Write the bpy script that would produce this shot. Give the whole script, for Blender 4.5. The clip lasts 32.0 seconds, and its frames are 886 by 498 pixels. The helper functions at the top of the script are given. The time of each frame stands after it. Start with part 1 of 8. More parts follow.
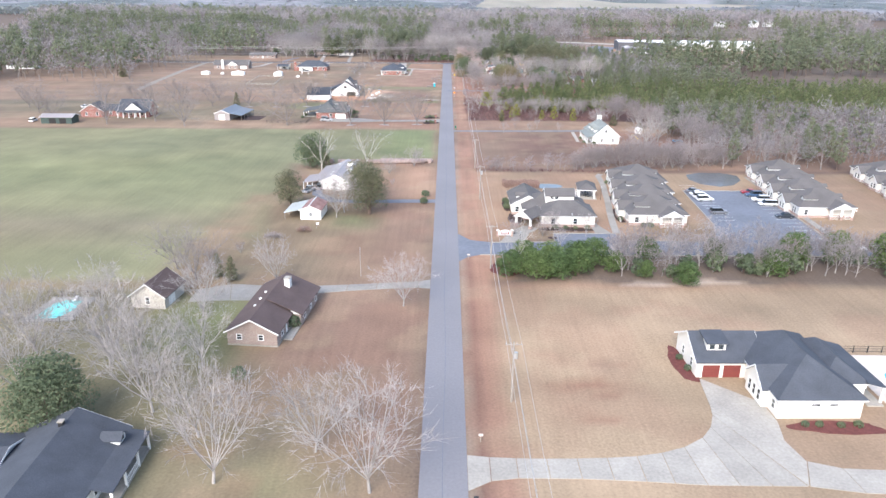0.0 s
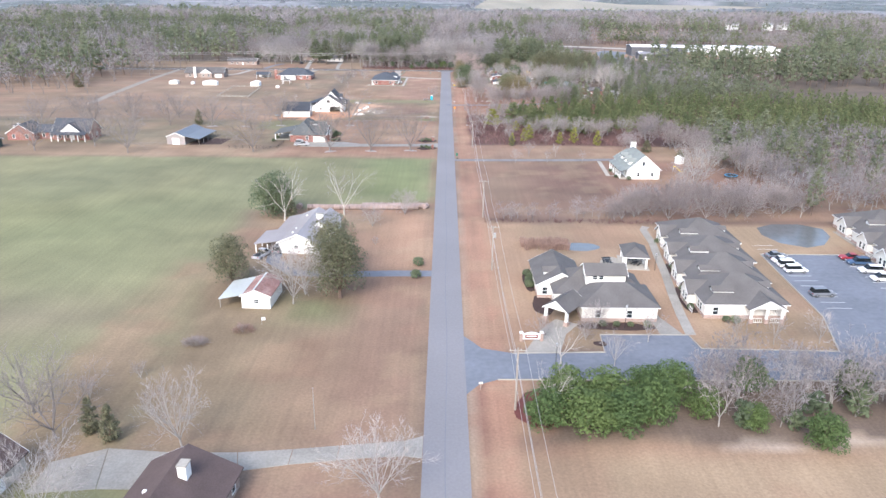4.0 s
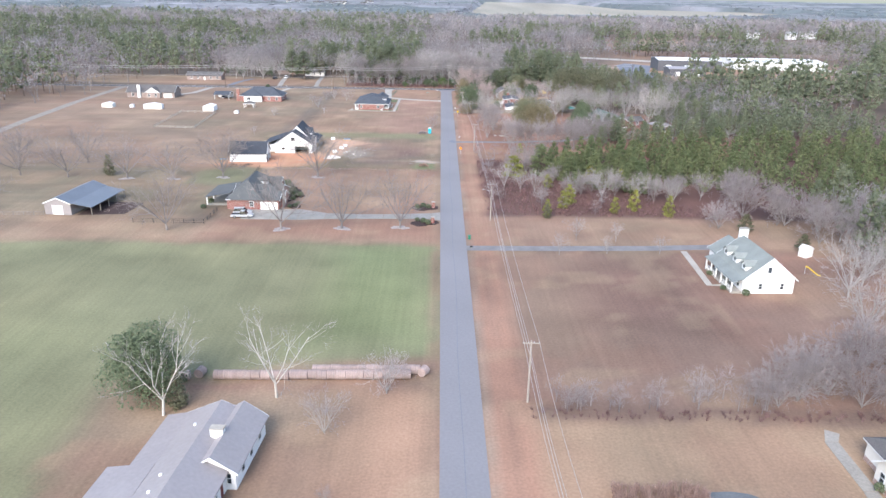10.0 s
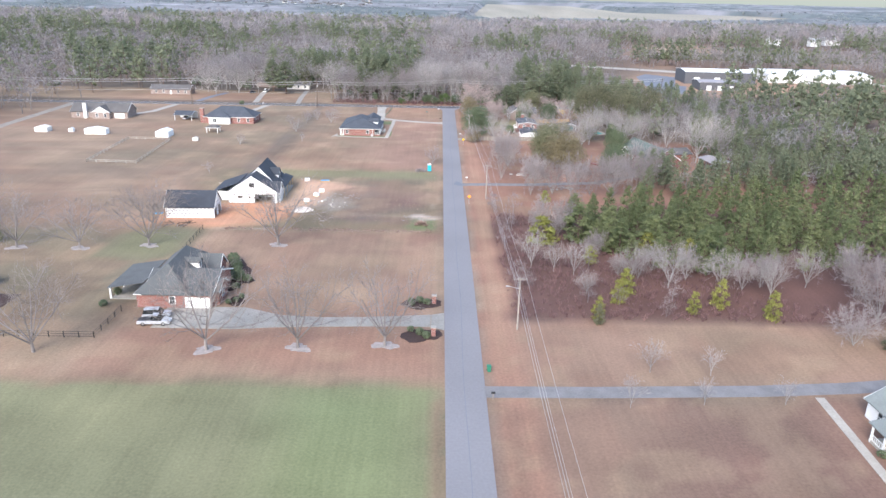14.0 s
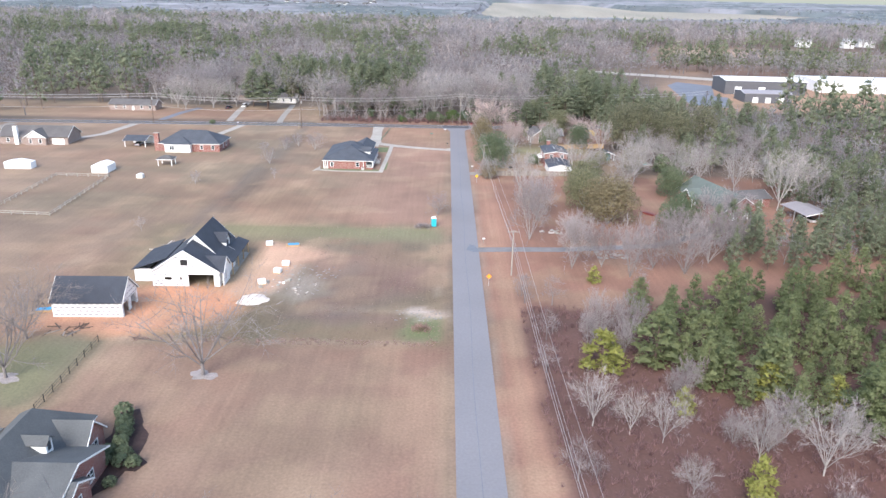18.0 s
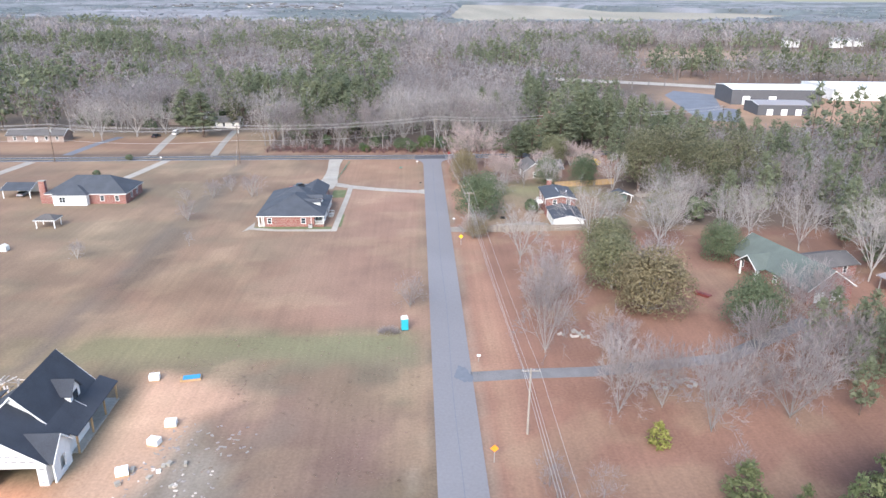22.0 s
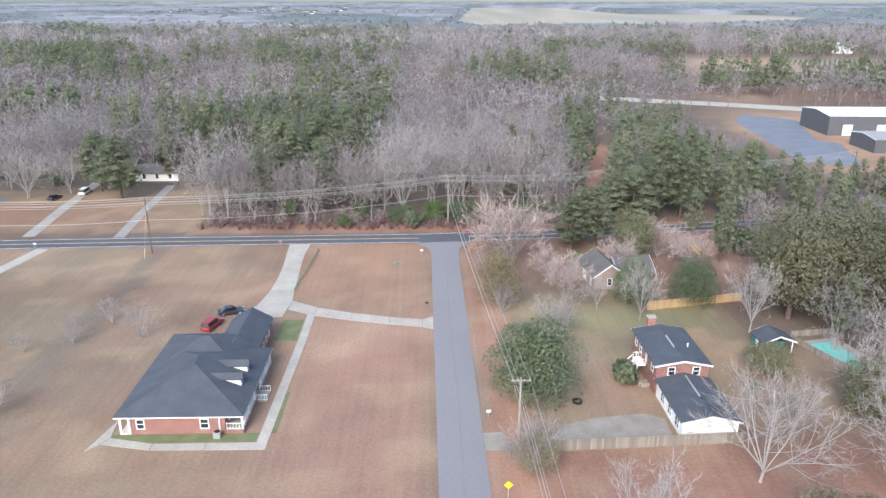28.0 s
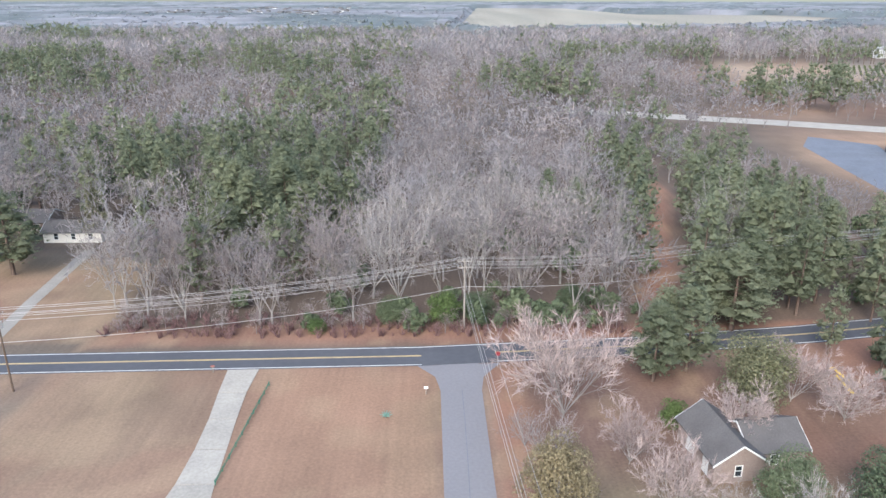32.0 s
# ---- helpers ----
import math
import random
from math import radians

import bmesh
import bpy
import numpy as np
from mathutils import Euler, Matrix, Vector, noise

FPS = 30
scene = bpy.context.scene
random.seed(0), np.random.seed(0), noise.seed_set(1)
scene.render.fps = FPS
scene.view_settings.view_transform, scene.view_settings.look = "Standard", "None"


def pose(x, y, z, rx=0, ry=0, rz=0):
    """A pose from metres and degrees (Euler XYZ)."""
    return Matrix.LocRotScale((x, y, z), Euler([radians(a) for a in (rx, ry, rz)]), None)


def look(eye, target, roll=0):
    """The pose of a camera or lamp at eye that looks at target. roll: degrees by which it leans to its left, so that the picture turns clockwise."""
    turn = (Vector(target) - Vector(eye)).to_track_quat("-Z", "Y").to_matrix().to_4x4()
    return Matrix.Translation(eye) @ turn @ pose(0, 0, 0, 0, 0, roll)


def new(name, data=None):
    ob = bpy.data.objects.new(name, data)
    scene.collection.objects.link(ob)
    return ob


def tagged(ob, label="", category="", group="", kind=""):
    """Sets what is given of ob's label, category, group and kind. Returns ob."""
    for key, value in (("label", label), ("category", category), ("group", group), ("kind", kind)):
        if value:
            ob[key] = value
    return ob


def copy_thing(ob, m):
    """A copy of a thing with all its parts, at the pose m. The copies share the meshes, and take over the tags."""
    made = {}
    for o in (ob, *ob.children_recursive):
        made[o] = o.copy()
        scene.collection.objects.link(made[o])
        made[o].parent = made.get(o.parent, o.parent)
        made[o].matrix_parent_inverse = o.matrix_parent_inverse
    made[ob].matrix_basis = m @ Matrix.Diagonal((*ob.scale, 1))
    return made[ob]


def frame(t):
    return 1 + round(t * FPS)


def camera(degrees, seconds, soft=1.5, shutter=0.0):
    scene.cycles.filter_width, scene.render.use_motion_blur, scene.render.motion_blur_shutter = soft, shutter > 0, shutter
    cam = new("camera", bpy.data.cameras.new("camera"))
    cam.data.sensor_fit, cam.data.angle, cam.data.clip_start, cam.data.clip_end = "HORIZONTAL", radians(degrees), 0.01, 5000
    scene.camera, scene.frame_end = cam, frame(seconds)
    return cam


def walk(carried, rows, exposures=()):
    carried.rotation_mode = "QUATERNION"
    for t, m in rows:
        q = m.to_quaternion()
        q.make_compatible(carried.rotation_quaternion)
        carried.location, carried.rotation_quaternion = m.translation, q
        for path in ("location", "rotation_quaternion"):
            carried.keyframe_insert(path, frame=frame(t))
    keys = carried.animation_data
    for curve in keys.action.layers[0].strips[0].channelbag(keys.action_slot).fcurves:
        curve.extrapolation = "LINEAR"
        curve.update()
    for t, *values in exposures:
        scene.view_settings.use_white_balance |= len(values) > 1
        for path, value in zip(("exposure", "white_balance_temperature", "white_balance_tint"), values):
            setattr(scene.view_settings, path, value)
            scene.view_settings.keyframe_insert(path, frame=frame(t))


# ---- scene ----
cam = camera(63.55, 32.0)
# seconds, x, y, z in metres, then the Euler angles in degrees
ROWS = [
    (0, -0.019, 22.559, 58.192, 69.718, -0.424, 0.361),
    (0.5, -0.016, 29.29, 58.022, 69.732, -0.452, 0.359),
    (1, 0.036, 36.073, 57.905, 69.747, -0.48, 0.357),
    (1.5, -0.021, 43.005, 57.791, 69.763, -0.498, 0.334),
    (2, -0.089, 50.193, 57.58, 69.768, -0.487, 0.321),
    (2.5, -0.268, 57.529, 57.424, 69.775, -0.517, 0.307),
    (3, -0.402, 64.917, 57.27, 69.783, -0.528, 0.273),
    (3.5, -0.492, 72.307, 57.118, 69.781, -0.531, 0.247),
    (5.5, -1.444, 101.997, 56.788, 69.848, -0.624, 0.08),
    (6, -1.635, 109.536, 56.701, 69.862, -0.659, 0.056),
    (6.5, -1.834, 116.972, 56.668, 69.889, -0.708, 0.02),
    (7, -2.14, 124.307, 56.534, 69.917, -0.739, -0.026),
    (7.5, -2.352, 131.699, 56.404, 69.936, -0.783, -0.063),
    (8, -2.666, 139.041, 56.277, 69.984, -0.84, -0.079),
    (8.5, -2.93, 146.442, 56.204, 69.983, -0.889, -0.122),
    (9, -3.192, 153.901, 56.135, 70, -0.91, -0.132),
    (9.5, -3.497, 161.368, 56.121, 70.036, -0.943, -0.127),
    (10, -3.743, 168.897, 56.211, 70.042, -0.967, -0.136),
    (10.5, -3.825, 176.548, 56.205, 70.053, -1.019, -0.289),
    (11, -4.095, 184.255, 56.304, 70.093, -1.001, -0.463),
    (11.5, -4.243, 191.983, 56.406, 70.081, -1.038, -0.449),
    (12, -4.371, 199.833, 56.36, 70.105, -1.085, -0.395),
    (12.5, -4.42, 207.601, 56.365, 70.135, -1.122, -0.34),
    (13, -4.594, 215.226, 56.371, 70.153, -1.138, -0.285),
    (13.5, -4.706, 223.067, 56.383, 70.157, -1.191, -0.215),
    (14, -4.758, 231.016, 56.399, 70.168, -1.23, -0.12),
    (14.5, -4.853, 238.965, 56.417, 70.167, -1.253, -0.042),
    (16.5, -5.254, 269.35, 56.393, 70.079, -1.261, 0.261),
    (17, -5.215, 276.882, 56.316, 70.052, -1.236, 0.339),
    (17.5, -5.297, 284.383, 56.292, 70.059, -1.205, 0.327),
    (18, -5.341, 291.711, 56.318, 70.045, -1.133, 0.346),
    (18.5, -5.405, 299.075, 56.242, 70.064, -1.092, -0.083),
    (19, -5.482, 306.376, 56.264, 70.079, -1.024, -0.428),
    (19.5, -5.523, 313.728, 56.183, 70.105, -0.951, -0.777),
    (20, -5.468, 320.831, 56.041, 70.151, -0.845, -1.098),
    (20.5, -5.583, 328.19, 55.948, 70.191, -0.756, -1.481),
    (21, -5.554, 335.515, 55.896, 70.224, -0.601, -2.102),
    (21.5, -5.581, 342.809, 55.733, 70.233, -0.534, -2.104),
    (22, -5.359, 350.085, 55.659, 70.264, -0.433, -2.051),
    (22.5, -5.243, 357.386, 55.624, 70.271, -0.367, -2.014),
    (23, -5.29, 364.861, 55.632, 70.293, -0.308, -1.993),
    (23.5, -5.144, 372.473, 55.532, 70.327, -0.275, -1.949),
    (24, -4.998, 379.903, 55.423, 70.352, -0.219, -1.882),
    (24.5, -4.807, 387.254, 55.257, 70.409, -0.167, -1.843),
    (25, -4.673, 394.515, 55.241, 70.406, -0.171, -1.773),
    (25.5, -4.608, 402.043, 55.23, 70.434, -0.11, -1.742),
    (27.5, -4.477, 432.389, 54.983, 70.486, -0.079, -1.549),
    (28, -4.478, 439.996, 54.955, 70.477, -0.078, -1.505),
    (28.5, -4.384, 447.457, 54.83, 70.514, -0.05, -1.463),
    (29, -4.348, 454.813, 54.913, 70.488, -0.055, -1.413),
    (29.5, -4.271, 462.226, 54.8, 70.509, -0.062, -1.385),
    (30, -4.2, 469.587, 54.792, 70.508, -0.082, -1.338),
    (30.5, -4.295, 477.2, 54.69, 70.506, -0.072, -1.311),
    (31, -4.442, 484.708, 54.742, 70.502, -0.033, -1.284),
    (31.5, -4.593, 492.268, 54.747, 70.497, -0.026, -1.238),
    (32, -4.64, 499.677, 54.851, 70.482, -0.019, -1.192),
]
walk(cam, [(t, pose(x, y, z, rx, ry, rz)) for t, x, y, z, rx, ry, rz in ROWS],
     [(0, 1.55, 6400, 10), (6, 1.52, 6450, 10), (11, 1.48, 6250, 9), (18, 1.49, 6400, 10), (25, 1.44, 6400, 8), (32, 1.44, 6380, 7)])

# ---- world and light: thin winter overcast ----
world = bpy.data.worlds.new("sky")
scene.world = world
world.use_nodes = True
wn = world.node_tree
sky = wn.nodes.new("ShaderNodeTexSky")
sky.sky_type = "NISHITA"
sky.sun_disc = False
sky.sun_elevation = radians(38)
sky.sun_rotation = radians(200)
sky.air_density, sky.dust_density, sky.ozone_density = 1.0, 2.0, 1.0
wn.links.new(sky.outputs[0], wn.nodes["Background"].inputs[0])
wn.nodes["Background"].inputs[1].default_value = 0.15
sun = new("sun", bpy.data.lights.new("sun", "SUN"))
sun.data.energy, sun.data.angle, sun.data.color = 1.25, radians(33), (1.0, 0.985, 0.985)
sun.matrix_world = look((0, 0, 0), (0.28, 0.75, -0.62))


# ---- materials ----
def nodes_of(m):
    m.use_nodes = True
    return m.node_tree, m.node_tree.nodes["Principled BSDF"]


def mat(name, color, rough=0.8, vary=0.25, scales=(0.6, 6.0), bump=0.0, metal=0.0, tint=0.0, spread=None):
    """Base colour broken by noise at two scales, a tint per object, and a fine relief."""
    m = bpy.data.materials.new(name)
    nt, bsdf = nodes_of(m)
    L = nt.links.new
    co = nt.nodes.new("ShaderNodeTexCoord").outputs["Object"]
    n1, n2 = nt.nodes.new("ShaderNodeTexNoise"), nt.nodes.new("ShaderNodeTexNoise")
    for n, s in ((n1, scales[0]), (n2, scales[1])):
        n.inputs["Scale"].default_value = s
        n.inputs["Detail"].default_value = 5
        L(co, n.inputs["Vector"])
    add = nt.nodes.new("ShaderNodeMath")
    add.operation = "ADD"
    L(n1.outputs["Fac"], add.inputs[0]), L(n2.outputs["Fac"], add.inputs[1])
    rng = nt.nodes.new("ShaderNodeMapRange")
    rng.inputs[1].default_value, rng.inputs[2].default_value = 0.6, 1.4
    rng.inputs[3].default_value, rng.inputs[4].default_value = 1 - vary, 1 + vary
    L(add.outputs[0], rng.inputs[0])
    mul = nt.nodes.new("ShaderNodeMix")
    mul.data_type, mul.blend_type = "RGBA", "MULTIPLY"
    mul.inputs["Factor"].default_value = 1
    mul.inputs[6].default_value = (*color, 1)
    if spread:
        ramp = nt.nodes.new("ShaderNodeMix")
        ramp.data_type = "RGBA"
        ramp.inputs[6].default_value, ramp.inputs[7].default_value = (*color, 1), (*spread, 1)
        L(n1.outputs["Fac"], ramp.inputs["Factor"])
        L(ramp.outputs[2], mul.inputs[6])
    L(rng.outputs[0], mul.inputs[7])
    out = mul.outputs[2]
    if tint:
        hsv = nt.nodes.new("ShaderNodeHueSaturation")
        info = nt.nodes.new("ShaderNodeObjectInfo")
        mr = nt.nodes.new("ShaderNodeMapRange")
        mr.inputs[3].default_value, mr.inputs[4].default_value = 1 - tint, 1 + tint
        L(info.outputs["Random"], mr.inputs[0])
        L(mr.outputs[0], hsv.inputs["Value"])
        L(out, hsv.inputs["Color"])
        out = hsv.outputs[0]
    L(out, bsdf.inputs["Base Color"])
    bsdf.inputs["Roughness"].default_value, bsdf.inputs["Metallic"].default_value = rough, metal
    bsdf.inputs["Specular IOR Level"].default_value = 0.3
    if bump:
        b = nt.nodes.new("ShaderNodeBump")
        b.inputs["Strength"].default_value, b.inputs["Distance"].default_value = bump, 0.05
        L(n2.outputs["Fac"], b.inputs["Height"])
        L(b.outputs[0], bsdf.inputs["Normal"])
    return m


def brick_mat(name, c1, c2, mortar):
    m = mat(name, c1, 0.85, 0.2, (0.5, 8.0))
    nt, bsdf = nodes_of(m)
    br = nt.nodes.new("ShaderNodeTexBrick")
    br.inputs["Color1"].default_value, br.inputs["Color2"].default_value, br.inputs["Mortar"].default_value = (*c1, 1), (*c2, 1), (*mortar, 1)
    br.inputs["Scale"].default_value = 1.0
    br.inputs["Brick Width"].default_value, br.inputs["Row Height"].default_value, br.inputs["Mortar Size"].default_value = 0.3, 0.1, 0.012
    co = next(n for n in nt.nodes if n.bl_idname == "ShaderNodeTexCoord")
    sep, comb, addxy = nt.nodes.new("ShaderNodeSeparateXYZ"), nt.nodes.new("ShaderNodeCombineXYZ"), nt.nodes.new("ShaderNodeMath")
    nt.links.new(co.outputs["Object"], sep.inputs[0])
    nt.links.new(sep.outputs[0], addxy.inputs[0]), nt.links.new(sep.outputs[1], addxy.inputs[1])
    nt.links.new(addxy.outputs[0], comb.inputs[0]), nt.links.new(sep.outputs[2], comb.inputs[1])
    nt.links.new(comb.outputs[0], br.inputs["Vector"])
    mul = next(n for n in nt.nodes if n.bl_idname == "ShaderNodeMix")
    nt.links.new(br.outputs["Color"], mul.inputs[6])
    return m


def leaf_mat(name, c1, c2, rough=0.7, vary=0.35, thin=0.0):
    """Foliage or twigs: mixed by a tone carried by each tree, then varied leaf by leaf."""
    m = bpy.data.materials.new(name)
    nt, bsdf = nodes_of(m)
    L = nt.links.new
    at = nt.nodes.new("ShaderNodeAttribute")
    at.attribute_name = "tone"
    info = nt.nodes.new("ShaderNodeObjectInfo")
    add = nt.nodes.new("ShaderNodeMath")
    add.operation = "ADD"
    L(at.outputs["Fac"], add.inputs[0]), L(info.outputs["Random"], add.inputs[1])
    fr = nt.nodes.new("ShaderNodeMath")
    fr.operation = "FRACT"
    L(add.outputs[0], fr.inputs[0])
    mix = nt.nodes.new("ShaderNodeMix")
    mix.data_type = "RGBA"
    mix.inputs[6].default_value, mix.inputs[7].default_value = (*c1, 1), (*c2, 1)
    L(fr.outputs[0], mix.inputs["Factor"])
    geo = nt.nodes.new("ShaderNodeNewGeometry")
    mr = nt.nodes.new("ShaderNodeMapRange")
    mr.inputs[3].default_value, mr.inputs[4].default_value = 1 - vary, 1 + vary
    L(geo.outputs["Random Per Island"], mr.inputs[0])
    hsv = nt.nodes.new("ShaderNodeHueSaturation")
    L(mr.outputs[0], hsv.inputs["Value"]), L(mix.outputs[2], hsv.inputs["Color"])
    L(hsv.outputs[0], bsdf.inputs["Base Color"])
    bsdf.inputs["Roughness"].default_value = rough
    bsdf.inputs["Specular IOR Level"].default_value = 0.15
    if thin:
        tr, ms = nt.nodes.new("ShaderNodeBsdfTranslucent"), nt.nodes.new("ShaderNodeMixShader")
        ms.inputs[0].default_value = thin
        L(hsv.outputs[0], tr.inputs["Color"])
        L(bsdf.outputs[0], ms.inputs[1]), L(tr.outputs[0], ms.inputs[2])
        L(ms.outputs[0], nt.nodes["Material Output"].inputs[0])
    return m


def glass_mat(name, color):
    m = bpy.data.materials.new(name)
    nt, bsdf = nodes_of(m)
    bsdf.inputs["Base Color"].default_value = (*color, 1)
    bsdf.inputs["Roughness"].default_value = 0.06
    bsdf.inputs["Transmission Weight"].default_value = 0.5
    return m


ASPHALT = mat("asphalt", (0.205, 0.198, 0.208), 0.9, 0.12, (0.05, 2.5), 0.05)
ASPHALT_DARK = mat("highway_asphalt", (0.085, 0.088, 0.1), 0.9, 0.15, (0.08, 1.0), 0.15)
LOT = mat("parking_asphalt", (0.155, 0.167, 0.195), 0.85, 0.2, (0.12, 1.0), 0.1)
CONCRETE = mat("concrete", (0.345, 0.318, 0.278), 0.85, 0.22, (0.25, 2.5), 0.1, tint=0.07)
CONCRETE_OLD = mat("weathered_concrete", (0.275, 0.257, 0.23), 0.9, 0.25, (0.3, 3.0), 0.1, tint=0.08)
GRAVEL_D = mat("dark_gravel", (0.185, 0.178, 0.18), 0.95, 0.3, (0.4, 5.0), 0.3)
GRAVEL = mat("gravel", (0.245, 0.22, 0.19), 0.95, 0.3, (0.4, 5.0), 0.3)
LINE_Y = mat("yellow_line", (0.5, 0.38, 0.2), 0.8, 0.15, (0.5, 5.0))
LINE_W = mat("white_line", (0.7, 0.7, 0.68), 0.8, 0.12, (0.5, 5.0))
WHITE = mat("white_paint", (0.78, 0.775, 0.76), 0.6, 0.06, (0.5, 4.0))
CREAM = mat("cream_siding", (0.68, 0.65, 0.60), 0.65, 0.06, (0.5, 4.0))
WRAP = mat("house_wrap", (0.74, 0.74, 0.735), 0.5, 0.08, (0.9, 3.0))
WRAP_PRINT = mat("wrap_print", (0.16, 0.165, 0.19), 0.6, 0.1)
SHINGLE = mat("charcoal_shingles", (0.066, 0.073, 0.088), 0.85, 0.3, (0.35, 7.0), 0.25)
SHINGLE_NEW = mat("blue_black_shingles", (0.045, 0.05, 0.063), 0.8, 0.25, (0.4, 7.0), 0.2)
SHINGLE_G = mat("grey_shingles", (0.114, 0.106, 0.104), 0.9, 0.28, (0.3, 6.0), 0.25)
SHINGLE_B = mat("brown_shingles", (0.10, 0.072, 0.068), 0.9, 0.25, (0.35, 6.0), 0.25)
SHINGLE_GREEN_D = mat("dark_green_shingles", (0.115, 0.135, 0.122), 0.9, 0.25, (0.3, 6.0), 0.25)
SHINGLE_GREEN = mat("green_grey_shingles", (0.20, 0.217, 0.208), 0.9, 0.25, (0.3, 6.0), 0.25)
ROOF_METAL = mat("grey_roof_metal", (0.30, 0.272, 0.272), 0.5, 0.12, (0.15, 2.0), 0.05, metal=0.1)
ROOF_RUST = mat("rusted_roof_tin", (0.25, 0.09, 0.075), 0.7, 0.4, (0.5, 2.5), 0.1, spread=(0.33, 0.26, 0.24))
ROOF_TIN = mat("pale_roof_tin", (0.55, 0.58, 0.58), 0.4, 0.12, (0.3, 2.0), metal=0.3)
SHINGLE_W = mat("weathered_shingles", (0.098, 0.102, 0.104), 0.9, 0.25, (0.35, 7.0), 0.25)
ROOF_BLUE = mat("blue_grey_roof_metal", (0.17, 0.183, 0.205), 0.45, 0.12, (0.2, 2.5), 0.05, metal=0.2)
BRICK = brick_mat("red_brick", (0.25, 0.075, 0.06), (0.19, 0.06, 0.05), (0.36, 0.30, 0.27))
BRICK_T = brick_mat("tan_brick", (0.29, 0.215, 0.185), (0.22, 0.16, 0.14), (0.33, 0.30, 0.28))
BRICK_P = brick_mat("pink_brick", (0.36, 0.24, 0.20), (0.29, 0.19, 0.16), (0.45, 0.40, 0.37))
GLASS = glass_mat("window_glass", (0.06, 0.08, 0.10))
CARGLASS = glass_mat("car_glass", (0.02, 0.025, 0.03))
DOOR_RED = mat("red_brown_door", (0.17, 0.045, 0.04), 0.5, 0.12, (1.0, 6.0))
BLACK = mat("black_metal", (0.02, 0.02, 0.022), 0.5, 0.15)
RUBBER = mat("tyre_rubber", (0.02, 0.02, 0.02), 0.9, 0.1)
ALLOY = mat("wheel_alloy", (0.45, 0.45, 0.46), 0.3, 0.08, metal=0.8)
STEEL = mat("galvanised_steel", (0.5, 0.5, 0.5), 0.4, 0.12, metal=0.6)
POLEWOOD = mat("weathered_pole_wood", (0.30, 0.265, 0.235), 0.9, 0.25, (1.0, 8.0), 0.2)
POLEDARK = mat("creosote_pole_wood", (0.12, 0.085, 0.065), 0.9, 0.25, (1.0, 8.0), 0.2)
FENCEWOOD = mat("cedar_fence_wood", (0.42, 0.28, 0.15), 0.85, 0.25, (1.0, 8.0), 0.1, tint=0.15)
OLDWOOD = mat("grey_fence_wood", (0.25, 0.215, 0.185), 0.9, 0.25, (1.0, 8.0), 0.1, tint=0.2)
WIRE = mat("aluminium_wire", (0.45, 0.43, 0.42), 0.5, 0.05, metal=0.3)
HAY = mat("weathered_hay", (0.32, 0.245, 0.225), 0.95, 0.3, (1.2, 12.0), 0.4, tint=0.16)
MULCH = mat("red_mulch", (0.13, 0.045, 0.04), 0.95, 0.35, (1.5, 9.0), 0.4)
MULCH_D = mat("dark_mulch", (0.055, 0.035, 0.032), 0.95, 0.35, (1.5, 9.0), 0.4)
WATER_POOL = mat("pool_water", (0.16, 0.52, 0.47), 0.08, 0.08, (0.4, 3.0))
WATER_BLUE = mat("blue_pool_water", (0.10, 0.40, 0.62), 0.08, 0.08, (0.4, 3.0))
WATER_POND = mat("pond_water", (0.13, 0.135, 0.138), 0.12, 0.25, (0.5, 3.0), 0.02)
SAND = mat("pale_sand", (0.58, 0.51, 0.45), 0.95, 0.18, (0.6, 4.0), 0.2)
ASH = mat("grey_ash_litter", (0.29, 0.255, 0.24), 0.95, 0.35, (1.2, 6.0), 0.3)
BARK = mat("grey_bark", (0.335, 0.308, 0.292), 0.9, 0.3, (1.0, 6.0), 0.2, tint=0.2)
BARK_P = mat("dark_pecan_bark", (0.21, 0.185, 0.175), 0.9, 0.3, (1.0, 6.0), 0.2, tint=0.15)
BARK_W = mat("white_sycamore_bark", (0.5, 0.465, 0.42), 0.85, 0.22, (0.8, 5.0), 0.1)
BARK_D = mat("brown_pine_bark", (0.15, 0.105, 0.085), 0.9, 0.3, (1.0, 6.0), 0.2)
TWIG = leaf_mat("grey_twigs", (0.27, 0.245, 0.235), (0.34, 0.31, 0.30))
TWIG_P = leaf_mat("mauve_twigs", (0.25, 0.213, 0.208), (0.375, 0.328, 0.32), vary=0.2, thin=0.35)
TWIG_D = leaf_mat("dark_pecan_twigs", (0.20, 0.172, 0.162), (0.26, 0.228, 0.215))
TWIG_R = leaf_mat("russet_twigs", (0.32, 0.25, 0.236), (0.385, 0.312, 0.295))
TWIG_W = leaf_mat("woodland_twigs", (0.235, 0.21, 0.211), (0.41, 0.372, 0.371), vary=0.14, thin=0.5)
NEEDLE = leaf_mat("pine_needles", (0.145, 0.172, 0.085), (0.22, 0.242, 0.12), vary=0.18, thin=0.5)
NEEDLE_OLD = leaf_mat("tall_pine_needles", (0.175, 0.198, 0.13), (0.255, 0.272, 0.178), vary=0.16, thin=0.55)
LEAF = leaf_mat("evergreen_leaves", (0.105, 0.134, 0.082), (0.155, 0.184, 0.108), vary=0.25, thin=0.35)
LEAF_L = leaf_mat("bright_leaves", (0.09, 0.135, 0.055), (0.13, 0.175, 0.065), thin=0.35)
LEAF_O = leaf_mat("olive_leaves", (0.185, 0.185, 0.11), (0.23, 0.22, 0.13), thin=0.35)
